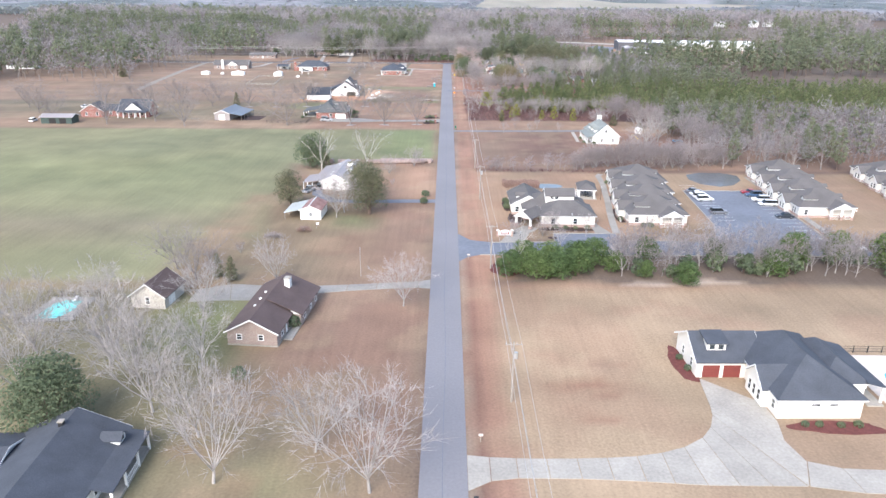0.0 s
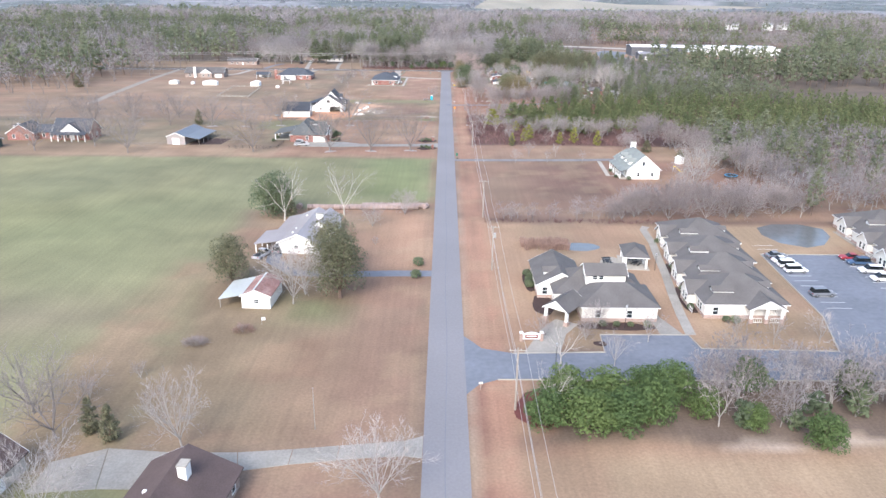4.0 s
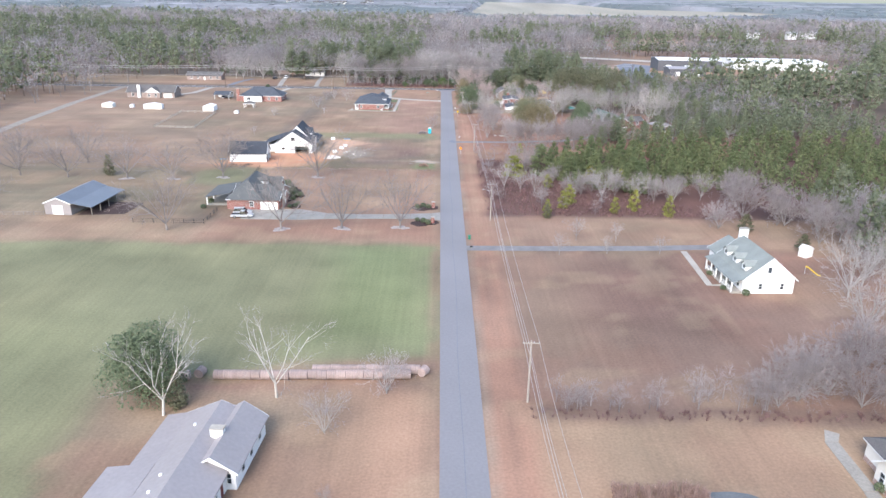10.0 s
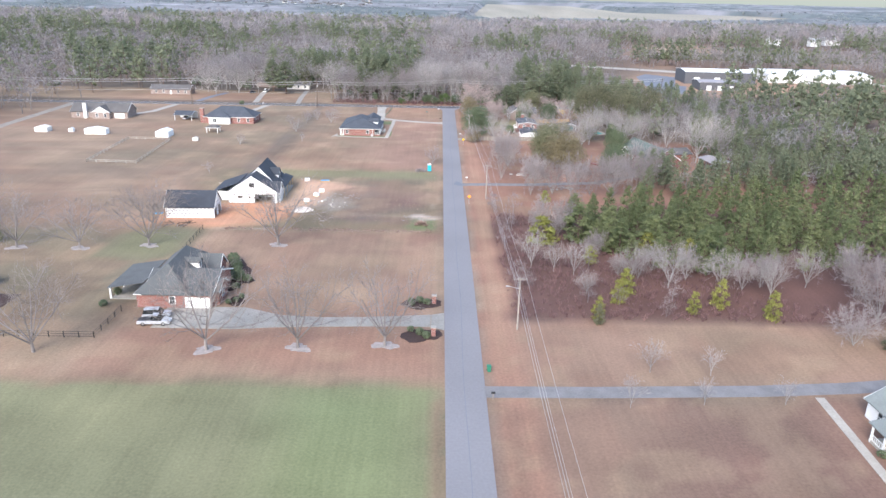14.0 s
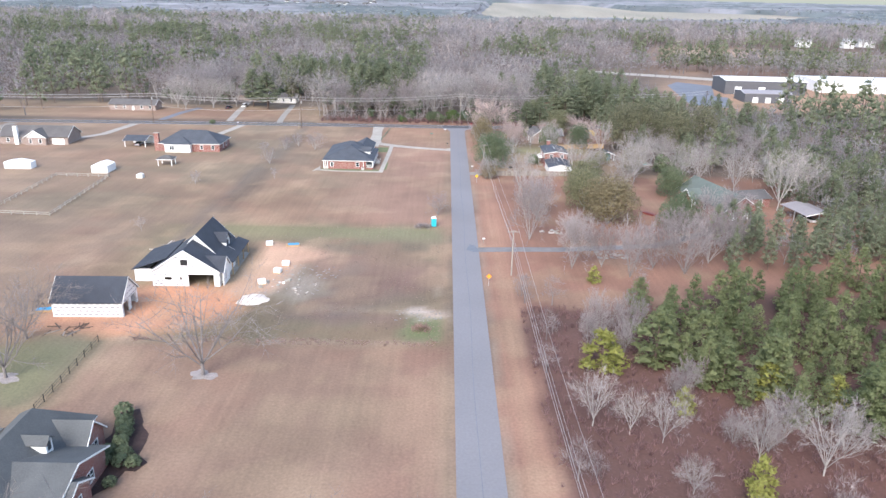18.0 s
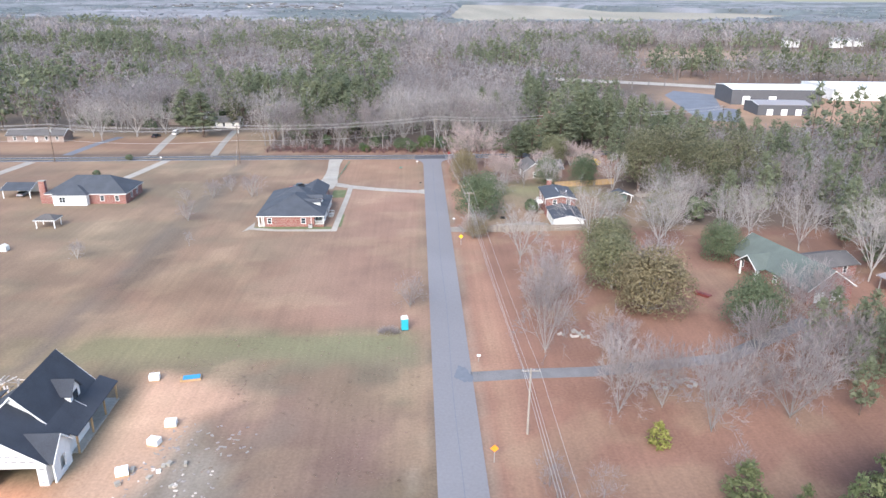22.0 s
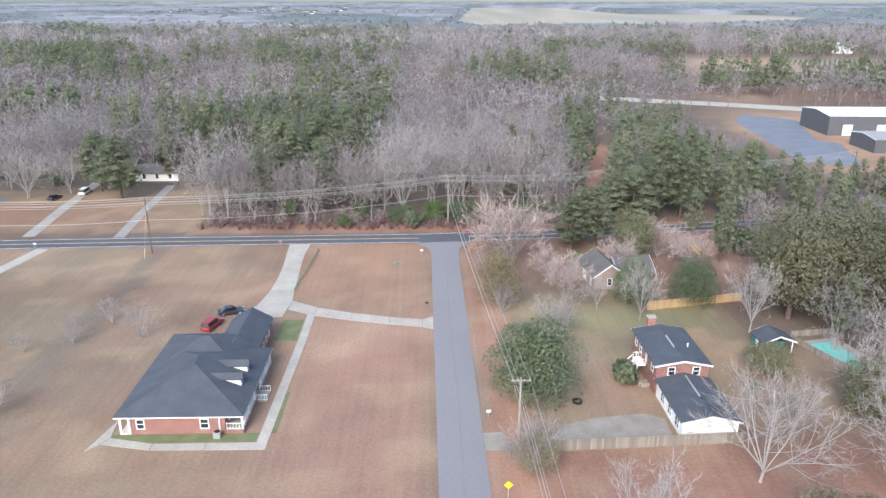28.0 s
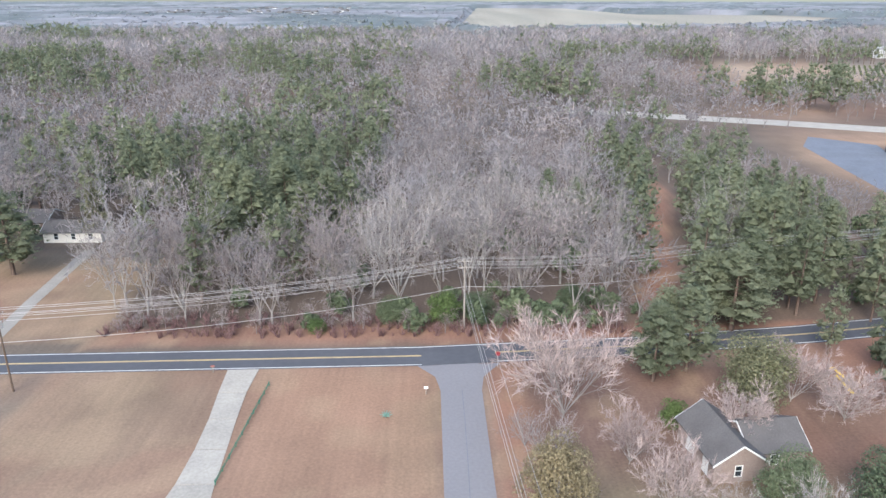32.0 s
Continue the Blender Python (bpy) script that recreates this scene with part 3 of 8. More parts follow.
CROSS = [(-420, 588), (-300, 592.5), (-155, 598.3), (-70, 601.4), (-6, 602.8), (30, 605.6), (60, 609.4), (110, 618), (200, 640)]
solid("cross_road", strip(bm_new(), CROSS, 6.6, 0.004, 0.034), ASPHALT_DARK, "dark asphalt highway with yellow and white lines", "road", kind="structure")


def line_along(name, pts, off, width, z, material, skip=()):
    left, right = ribbon(pts, 2 * abs(off) if off else 0.001)
    side = left if off >= 0 else right
    bm = bm_new()
    for i in range(len(side) - 1):
        (x0, y0), (x1, y1) = side[i], side[i + 1]
        n = max(1, int(math.hypot(x1 - x0, y1 - y0) / 3))
        for k in range(n):
            a, b = ((x0 + (x1 - x0) * s, y0 + (y1 - y0) * s) for s in (k / n, (k + 1) / n))
            if not (skip and skip[0] < (a[0] + b[0]) / 2 < skip[1]):
                strip(bm, [a, b], width, z, z + 0.006)
    return solid(name, bm, material, "painted line on the dark cross road", "road line", kind="structure")


line_along("yellow_line", CROSS, 0.12, 0.16, 0.036, LINE_Y, (-6, 6))
line_along("yellow_line", CROSS, -0.12, 0.16, 0.036, LINE_Y, (-6, 6))
line_along("white_line", CROSS, 2.95, 0.15, 0.036, LINE_W)
line_along("white_line", CROSS, -2.95, 0.15, 0.036, LINE_W, (-6, 7))
flare = bm_new()
poly(flare, [(-3.05, 592), (3.05, 592), (3.6, 596), (6.5, 600.2), (-6.5, 599.4), (-3.8, 596)], 0.006, 0.037)
solid("road_mouth", flare, ASPHALT, "widened asphalt mouth where the roads meet", "road", kind="structure")
side = bm_new()
poly(side, [(3.0, 172), (5, 174.8), (8, 176.4), (100, 177.5), (100, 186.5), (43, 187), (42.3, 192.0), (27, 191.8), (26.5, 185.6), (11, 184.9), (6, 186.5), (3.0, 191)], 0.004, 0.028)
poly(side, [(66, 186.4), (93.5, 186.4), (95.5, 233), (72, 233), (70, 200)], 0.008, 0.032)
solid("side_road", side, LOT, "blue-grey asphalt side road and parking lot", "road", kind="structure")
kerb = bm_new()
for pts in ([(11, 184.8), (26.4, 185.5), (26.9, 191.9), (42.4, 192.1), (43.1, 187.1), (66, 186.6)], [(66, 186.6), (69.9, 200), (71.9, 233.1), (95.6, 233.1), (94, 187)], [(8, 176.3), (100, 177.4)]):
    strip(kerb, pts, 0.18, 0.0, 0.16)
solid("kerb", kerb, CONCRETE, "pale concrete kerb round the lot", "kerb", kind="structure")
bays = bm_new()
for i in range(14):
    strip(bays, [(72.6, 204 + i * 2.7), (77.4, 204 + i * 2.7)], 0.1, 0.034, 0.04)
    strip(bays, [(88.6, 190 + i * 3.0), (93.6, 190 + i * 3.0)], 0.1, 0.034, 0.04)
solid("bay_lines", bays, LINE_W, "white parking bay lines", "road line", kind="structure")


def slab_drive(name, rows, material, label, joint=0.05, thick=0.06):
    """A drive of separate slabs between a left and a right line of points."""
    d = thing(name, 0, 0, 0, label, "driveway")
    tagged(d, kind="structure")
    for (a, b), (c, e) in zip(rows, rows[1:]):
        A, B, C, E = map(Vector, (a, b, c, e))
        ln = max((C - A).length, 0.1)
        s = joint / ln
        pts = [A.lerp(C, s), B.lerp(E, s), B.lerp(E, 1 - s), A.lerp(C, 1 - s)]
        part("slab", poly(bm_new(), [(p.x, p.y) for p in pts], 0.0, thick), material, d)
    return d


slab_drive("driveway", [((3.05, 94.5), (3.05, 101.6)), ((6.0, 96.4), (6.0, 101.2)), ((9.5, 97), (9.5, 101.0)), ((13.5, 97), (13.5, 101.0)), ((17.5, 97), (17.5, 101.1)), ((21.5, 96.8), (21.5, 101.3)),
    ((25.5, 96.6), (25.5, 101.7)), ((29.0, 96.3), (29.0, 102.5)), ((33, 96), (32.4, 103.8)), ((37, 96), (35.6, 106)), ((41, 96), (37.6, 108.6)), ((45.4, 96), (38.9, 111.6))], CONCRETE, "curving pale concrete driveway in jointed slabs")
slab_drive("driveway", [((45.5, 96), (38.9, 111.7)), ((47.5, 101), (39.4, 114)), ((46.6, 105.5), (39.7, 116.6)), ((47.6, 110), (40, 119.3)), ((47.4, 115), (40.3, 122))], CONCRETE, "wide concrete parking apron before a garage")
slab_drive("driveway", [((45.6, 96), (47.6, 101)), ((52, 94.8), (51.5, 99.6)), ((58, 94.6), (57.5, 99.3)), ((64, 94.5), (63.5, 99.2)), ((70, 94.5), (69.5, 99.2)), ((80, 94.5), (80, 99.2))], CONCRETE, "concrete driveway running on past the house")
slab_drive("driveway", [((-3.05, 156.6), (-3.05, 161.4)), ((-5.5, 157), (-5.5, 160.3)), ((-9, 156.7), (-9, 159.8)), ((-14, 156), (-14, 159.1)), ((-20, 155), (-20, 158.2)), ((-26, 153.6), (-27, 157.4)), ((-32, 150), (-35, 157.2)), ((-42, 150), (-44, 158)), ((-50, 149), (-50, 155))], CONCRETE_OLD, "long grey concrete driveway to a brick ranch house")
solid("driveway", strip(bm_new(), [(-3.05, 219.5), (-12, 219.3), (-22, 218.6), (-32, 219), (-38, 226), (-38.5, 231)], 3.2, 0.0, 0.03), LOT, "narrow blue-grey gravel drive to a metal-roofed house", "driveway", kind="structure")
solid("driveway", strip(bm_new(), [(3.0, 324.6), (20, 325.0), (45, 326.2), (60, 327.6), (72, 329.5)], 3.2, 0.0, 0.03), GRAVEL_D, "grey gravel driveway to a white house", "driveway", kind="structure")
slab_drive("driveway", [((-3.05, 345), (-3.05, 352.2)), ((-5.5, 346.3), (-5.5, 351.3)), ((-11, 346.3), (-11, 350.6)), ((-18, 346), (-18, 349.8)), ((-25, 345.6), (-25, 349.4)), ((-33, 345), (-33, 350)), ((-40, 344), (-40, 353)), ((-47, 344), (-47, 353)), ((-54.5, 344), (-54.5, 352.6))], CONCRETE_OLD, "grey concrete driveway with a wide apron")
solid("driveway", strip(bm_new(), [(3.0, 446.8), (12, 447.6), (22, 448), (45, 452), (60, 462), (66, 466)], 3.0, 0.0, 0.03), GRAVEL_D, "dark gravel lane under bare trees", "driveway", kind="structure")
slab_drive("driveway", [((-36, 598.8), (-31.2, 598.9)), ((-35.6, 592), (-31.5, 592)), ((-35, 585), (-31.2, 585)), ((-34.8, 578), (-30.7, 578)), ((-35, 571), (-30.3, 571)), ((-36, 564), (-29.8, 566)), ((-39, 558.6), (-30.5, 558.6))], CONCRETE, "pale concrete driveway from the highway to a brick house")
slab_drive("driveway", [((-30.0, 562), (-29.9, 566)), ((-25, 559.2), (-24.4, 562.6)), ((-18, 557), (-17.6, 560)), ((-11, 555.2), (-10.8, 558.2)), ((-5, 554), (-5, 557)), ((-3.05, 553), (-3.05, 558.4))], CONCRETE, "narrow concrete drive joining the road")
slab_drive("footpath", [((-48.2, 518.4), (-46.6, 526)), ((-46.8, 520), (-46.0, 521.4)), ((-40, 518.6), (-40, 520)), ((-33, 518.5), (-33, 520)), ((-25.2, 518.4), (-26.6, 520)), ((-25.0, 530), (-26.4, 530)), ((-24.8, 540), (-26.2, 540)), ((-24.6, 550), (-26.0, 550)), ((-24.6, 559.2), (-26, 559.8))], CONCRETE, "pale concrete path round a brick house")
poly_gravel = poly(bm_new(), [(3.1, 517.6), (3.1, 521.4), (5.6, 521.6), (6.4, 519.4), (12.5, 520.6), (14, 523), (18.5, 524.6), (26, 525.6), (28.4, 524.2), (28.2, 520.6), (26, 518.8), (14.5, 518.2), (6, 517.5)], 0.0, 0.03)
solid("driveway", poly_gravel, GRAVEL, "pale gravel driveway beside a magnolia", "driveway", kind="structure")
solid("farm_lane", strip(bm_new(), [(-178, 440), (-182, 476), (-186, 530), (-187, 592)], 4.0, 0.0, 0.025), GRAVEL, "pale dirt lane across the pasture", "road", kind="structure")
solid("driveway", strip(bm_new(), [(-148, 560), (-140, 572), (-137, 595)], 3.4, 0.0, 0.03), CONCRETE, "pale concrete drive", "driveway", kind="structure")
solid("driveway", strip(bm_new(), [(-100, 606), (-103, 630), (-106, 660)], 3.0, 0.0, 0.03), CONCRETE_OLD, "narrow pale drive into the woods", "driveway", kind="structure")
solid("driveway", strip(bm_new(), [(-130, 606), (-128, 625), (-124, 640)], 3.4, 0.0, 0.03), LOT, "grey drive north of the highway", "driveway", kind="structure")
solid("driveway", strip(bm_new(), [(-78, 605), (-80, 625), (-82, 655)], 2.6, 0.0, 0.03), CONCRETE_OLD, "thin pale drive under pines", "driveway", kind="structure")
solid("driveway", strip(bm_new(), [(-92, 597), (-96, 575), (-100, 560)], 3.0, 0.0, 0.03), CONCRETE, "pale concrete drive behind a brick house", "driveway", kind="structure")
slab_drive("footpath", [((42.0, 192.2), (43.8, 192.2)), ((42.7, 200), (44.5, 200)), ((44, 210), (45.8, 210)), ((45.6, 220), (47.4, 220)), ((46.8, 230), (48.6, 230)), ((48.2, 240), (50, 240)), ((48.6, 250), (50.4, 250)), ((50, 253), (51.6, 252))], CONCRETE_OLD, "long grey concrete footpath between apartment buildings")
slab_drive("footpath", [((37.6, 192.2), (41.6, 192.2)), ((37.3, 200), (39.4, 199)), ((36.4, 207), (38.2, 207)), ((33, 214), (35, 215)), ((31, 222), (33, 222))], CONCRETE_OLD, "grey concrete footpath beside the clubhouse")
solid("footpath", poly(bm_new(), [(13, 185.2), (19, 185.4), (21, 192), (23.8, 196), (20, 198), (17, 194)], 0.0, 0.04), CONCRETE_OLD, "pale paved approach to the clubhouse porch", "footpath", kind="structure")
slab_drive("footpath", [((95.5, 186), (97.2, 186)), ((95.8, 205), (97.6, 205)), ((96.5, 225), (98.2, 225)), ((97, 250), (98.8, 250))], CONCRETE_OLD, "grey concrete footpath along the lot")
solid("footpath", strip(bm_new(), [(53.4, 324.6), (52.9, 315), (52.3, 304.4), (56, 304.5)], 1.4, 0.0, 0.04), CONCRETE, "pale bent concrete footpath to a porch", "footpath", kind="structure")


# ---- houses ----
class House:
    """A house built from wings. Places are given in the world's axes before the house's own turn about its origin."""

    def __init__(self, name, label, ox, oy, rz=0.0, category="house", group=""):
        self.e = thing(name, ox, oy, rz, label, category, group)
        self.ox, self.oy = ox, oy

    def part(self, name, bm, material, label="", parent=None):
        return part(name, bm, material, parent or self.e, label)

    def wall(self, face, x0, y0, x1, y1, z0, z1, material, openings, t=0.2):
        """One wall with real openings: (centre, sill, width, height, kind)."""
        along_x = face in "sn"
        lo, hi = (x0, x1) if along_x else (y0 + t, y1 - t)
        bm = bm_new()

        def slab(u0, u1, a, b):
            if u1 - u0 < 0.01 or b - a < 0.01:
                return
            if face == "s":
                box(bm, u0, y0, a, u1, y0 + t, b)
            elif face == "n":
                box(bm, u0, y1 - t, a, u1, y1, b)
            elif face == "w":
                box(bm, x0, u0, a, x0 + t, u1, b)
            else:
                box(bm, x1 - t, u0, a, x1, u1, b)
        u = lo
        for c, s, w, h, kind in sorted(openings):
            slab(u, c - w / 2, z0, z1)
            slab(c - w / 2, c + w / 2, z0, z0 + s)
            slab(c - w / 2, c + w / 2, z0 + s + h, z1)
            u = c + w / 2
        slab(u, hi, z0, z1)
        ob = self.part("wall", bm, material)
        for c, s, w, h, kind in openings:
            self.fill(face, c, z0 + s, w, h, kind, {"s": y0, "n": y1, "w": x0, "e": x1}[face])
        return ob

    def fill(self, face, c, z, w, h, kind, plane):
        """What closes an opening: a window with frame and pane, a door or a garage door."""
        sign = -1 if face in "sw" else 1

        def bx(bm, u0, u1, a, b, d0, d1):
            p, q = sorted((plane + sign * d0, plane + sign * d1))
            if face in "sn":
                box(bm, u0, p, a, u1, q, b)
            else:
                box(bm, p, u0, a, q, u1, b)
            return bm
        if kind == "open":
            return
        if kind == "win":
            f = bm_new()
            b = 0.11
            bx(f, c - w / 2 - b, c + w / 2 + b, z - b, z, -0.1, 0.05)
            bx(f, c - w / 2 - b, c + w / 2 + b, z + h, z + h + b, -0.1, 0.05)
            bx(f, c - w / 2 - b, c - w / 2, z, z + h, -0.1, 0.05)
            bx(f, c + w / 2, c + w / 2 + b, z, z + h, -0.1, 0.05)
            bx(f, c - w / 2, c + w / 2, z + h / 2 - 0.03, z + h / 2 + 0.03, -0.1, 0.0)
            if w > 1.3:
                bx(f, c - 0.04, c + 0.04, z, z + h, -0.1, 0.003)
            win = self.part("window", f, WHITE)
            self.part("pane", bx(bm_new(), c - w / 2, c + w / 2, z, z + h, -0.08, -0.05), GLASS, parent=win)
        else:
            material = {"door": WHITE, "reddoor": DOOR_RED, "garage": WHITE, "redgarage": DOOR_RED, "dark": BLACK}[kind]
            d = self.part("garage_door" if "garage" in kind else "door", bx(bm_new(), c - w / 2, c + w / 2, z + 0.01, z + h, -0.12, -0.06), material)
            if "garage" in kind:
                for k in range(1, 4):
                    self.part("panel_rib", bx(bm_new(), c - w / 2 + 0.05, c + w / 2 - 0.05, z + h * k / 4 - 0.03, z + h * k / 4 + 0.03, -0.06, -0.03), material, parent=d)

    def wing(self, x0, y0, x1, y1, ze, rise, style, wm, rm, trim=None, ov=0.45, op=None, gm=None, z0=0.0, faces="snwe", skirt=None, ends=(0, 1)):
        op = op or {}
        trim = trim or WHITE
        x0, x1, y0, y1 = x0 - self.ox, x1 - self.ox, y0 - self.oy, y1 - self.oy
        for f in faces:
            lift = self.ox if f in "sn" else self.oy
            self.wall(f, x0, y0, x1, y1, z0, ze, wm, [(c - lift, s, w, h, k) for c, s, w, h, k in op.get(f, ())])
        if skirt:
            self.part("brick_skirt", box(bm_new(), x0 - 0.03, y0 - 0.03, z0, x1 + 0.03, y1 + 0.03, z0 + 0.7), skirt)
        th = 0.16
        if style in ("gable_x", "gable_y"):
            along = style[-1]
            u0, u1, a0, a1 = (y0, y1, x0, x1) if along == "x" else (x0, x1, y0, y1)
            um = (u0 + u1) / 2
            s = rise / (um - u0)
            top, low = ze + rise, ze - ov * s
            for g, d in ((a0, 0.2), (a1 - 0.2, 0.2)):
                if (along == "x" and ("w" if g == a0 else "e") in faces) or (along == "y" and ("s" if g == a0 else "n") in faces):
                    self.part("gable", prism(bm_new(), [(u0, ze), (u1, ze), (um, top)], along, g, g + d), gm or wm)
            self.part("roof", prism(bm_new(), [(u0 - ov, low), (um, top), (u1 + ov, low), (u1 + ov, low + th), (um, top + th), (u0 - ov, low + th)], along, a0 - ov, a1 + ov), rm)
            for e0, e1 in [((a0 - ov - 0.05, a0 - ov + 0.03), (a1 + ov - 0.03, a1 + ov + 0.05))[k] for k in ends]:
                self.part("fascia", prism(bm_new(), [(u0 - ov - 0.02, low - 0.1), (um, top - 0.1), (u1 + ov + 0.02, low - 0.1), (u1 + ov + 0.02, low + th - 0.01), (um, top + th - 0.01), (u0 - ov - 0.02, low + th - 0.01)], along, e0, e1), trim)
        elif style == "hip":
            W, D = x1 - x0 + 2 * ov, y1 - y0 + 2 * ov
            s = rise / (min(W, D) / 2)
            X0, X1, Y0, Y1 = x0 - ov, x1 + ov, y0 - ov, y1 + ov
            zl = ze
            h = min(W, D) / 2
            r = [(X0 + h, Y0 + h), (X1 - h, Y1 - h)]
            if abs(W - D) < 0.2:
                r = [((X0 + X1) / 2, (Y0 + Y1) / 2)]
            bm = bm_new()
            v = [bm.verts.new((x, y, z)) for z in (zl, zl + 0.05) for x, y in ((X0, Y0), (X1, Y0), (X1, Y1), (X0, Y1))]
            t = [bm.verts.new((*p, zl + rise)) for p in r]
            bm.faces.new(v[3::-1])
            for i in range(4):
                bm.faces.new((v[i], v[(i + 1) % 4], v[4 + (i + 1) % 4], v[4 + i]))
            a, b, c, d = v[4:]
            if len(t) == 1:
                for p, q in ((a, b), (b, c), (c, d), (d, a)):
                    bm.faces.new((p, q, t[0]))
            elif W > D:
                bm.faces.new((a, b, t[1], t[0])), bm.faces.new((b, c, t[1])), bm.faces.new((c, d, t[0], t[1])), bm.faces.new((d, a, t[0]))
            else:
                bm.faces.new((a, b, t[0])), bm.faces.new((b, c, t[1], t[0])), bm.faces.new((c, d, t[1])), bm.faces.new((d, a, t[0], t[1]))
            self.part("roof", bm, rm)
            self.part("fascia", box(bm_new(), X0 + 0.04, Y0 + 0.04, zl - 0.2, X1 - 0.04, Y1 - 0.04, zl - 0.004), trim)
        elif style == "flat":
            self.part("roof", box(bm_new(), x0 - ov, y0 - ov, ze, x1 + ov, y1 + ov, ze + 0.3), rm)

    def dormer(self, x, y, z, w, d, h, rise, face, wm, rm, win=True):
        """A small gabled dormer whose front stands at (x, y) and faces that way, running back d."""
        x, y = x - self.ox, y - self.oy
        dx, dy = {"s": (0, 1), "n": (0, -1), "w": (1, 0), "e": (-1, 0)}[face]
        along = "y" if face in "sn" else "x"
        u, a = (x, y) if along == "y" else (y, x)
        a1 = a + (dy if along == "y" else dx) * d
        lo, hi = min(a, a1), max(a, a1)
        ob = self.part("dormer", prism(bm_new(), [(u - w / 2, z), (u + w / 2, z), (u + w / 2, z + h), (u, z + h + rise), (u - w / 2, z + h)], along, lo, hi), wm)
        ov = 0.25
        s = rise / (w / 2)
        lw = z + h - ov * s
        sg = -1 if a1 > a else 1
        f0, f1 = sorted((a + sg * 0.3, a1))
        self.part("dormer_roof", prism(bm_new(), [(u - w / 2 - ov, lw + 0.02), (u, z + h + rise + 0.02), (u + w / 2 + ov, lw + 0.02), (u + w / 2 + ov, lw + 0.15), (u, z + h + rise + 0.15), (u - w / 2 - ov, lw + 0.15)], along, f0, f1), rm, parent=ob)
        if win:
            b = bm_new()
            p, q = sorted((a + sg * 0.03, a - sg * 0.05))
            if along == "y":
                box(b, u - w * 0.25, p, z + h * 0.3, u + w * 0.25, q, z + h * 0.95)
            else:
                box(b, p, u - w * 0.25, z + h * 0.3, q, u + w * 0.25, z + h * 0.95)
            self.part("dormer_pane", b, GLASS, parent=ob)

    def post(self, x, y, h, r=0.14, material=None, base=None):
        x, y = x - self.ox, y - self.oy
        p = self.part("post", box(bm_new(), x - r, y - r, 0, x + r, y + r, h), material or WHITE)
        if base:
            self.part("post_base", box(bm_new(), x - r * 1.7, y - r * 1.7, 0, x + r * 1.7, y + r * 1.7, 0.9), base, parent=p)

    def slab(self, name, x0, y0, x1, y1, z0, z1, material, label=""):
        return self.part(name, box(bm_new(), x0 - self.ox, y0 - self.oy, z0, x1 - self.ox, y1 - self.oy, z1), material, label)

    def chimney(self, x, y, w, d, z0, z1, material):
        c = self.slab("chimney", x - w / 2, y - d / 2, x + w / 2, y + d / 2, z0, z1, material)
        self.part("chimney_cap", box(bm_new(), x - self.ox - w / 2 - 0.08, y - self.oy - d / 2 - 0.08, z1, x - self.ox + w / 2 + 0.08, y - self.oy + d / 2 + 0.08, z1 + 0.15), CONCRETE, parent=c)

    def lean(self, pts_lo, pts_hi, material, th=0.12, name="roof"):
        """A sloping roof sheet between a low edge and a high edge of two points each."""
        bm = bm_new()
        q = [(*pts_lo[0], ), (*pts_lo[1], ), (*pts_hi[1], ), (*pts_hi[0], )]
        lo = [bm.verts.new((x - self.ox, y - self.oy, z)) for x, y, z in q]
        hi = [bm.verts.new((x - self.ox, y - self.oy, z + th)) for x, y, z in q]
        bm.faces.new(lo[::-1]), bm.faces.new(hi)
        for i in range(4):
            j = (i + 1) % 4
            bm.faces.new((lo[i], lo[j], hi[j], hi[i]))
        return self.part(name, bm, material)

    def rail(self, pts, z0, h=0.9, material=None):
        """A railing: posts, two rails and balusters."""
        m = material or WHITE
        pts = [(x - self.ox, y - self.oy) for x, y in pts]
        r = None
        for (ax, ay), (bx_, by) in zip(pts, pts[1:]):
            ln = math.hypot(bx_ - ax, by - ay)
            bm = bm_new()
            cyl(bm, (ax, ay, z0 + h), (bx_, by, z0 + h), 0.05, 0.05, 4), cyl(bm, (ax, ay, z0 + 0.12), (bx_, by, z0 + 0.12), 0.04, 0.04, 4)
            n = max(2, int(ln / 0.35))
            for k in range(n + 1):
                x, y = ax + (bx_ - ax) * k / n, ay + (by - ay) * k / n
                cyl(bm, (x, y, z0), (x, y, z0 + h), 0.035, 0.035, 4)
            self.part("railing", bm, m)


def W(c, w=0.95, s=0.85, h=1.4):
    return (c, s, w, h, "win")


# brick ranch with a brown roof
hb = House("brick_ranch_house", "tan brick ranch house with a brown shingle roof and white chimney", -32, 141, -5.0)
hb.wing(-36.3, 131.3, -27.6, 151.5, 2.7, 2.3, "gable_y", BRICK_T, SHINGLE_B, op={"s": [W(-34.2, 0.8, 1.2, 0.9), W(-30.4, 0.8, 1.2, 0.9)], "e": [W(134.2), (136.8, 0, 1.0, 2.05, "door")], "w": [W(135), W(141), W(147)]})
hb.wing(-27.6, 139.6, -25.8, 151.4, 2.35, 0, "none", BRICK_T, SHINGLE_B, op={"e": [W(142, 0.95, 0.7), W(146, 0.95, 0.7), W(149.5, 0.95, 0.7)]}, faces="sne")
hb.lean([(-25.3, 139.2, 2.32), (-25.3, 151.9, 2.32)], [(-31.9, 139.2, 5.2), (-31.9, 151.9, 5.2)], SHINGLE_B, 0.16)
hb.part("gable", prism(bm_new(), [(4.4, 2.35), (6.2, 2.35), (6.2, 2.5), (4.4, 3.2)], "y", -1.4, -1.2), WHITE)
hb.slab("foundation", -36.36, 131.24, -27.54, 151.56, 0, 0.25, CONCRETE_OLD)
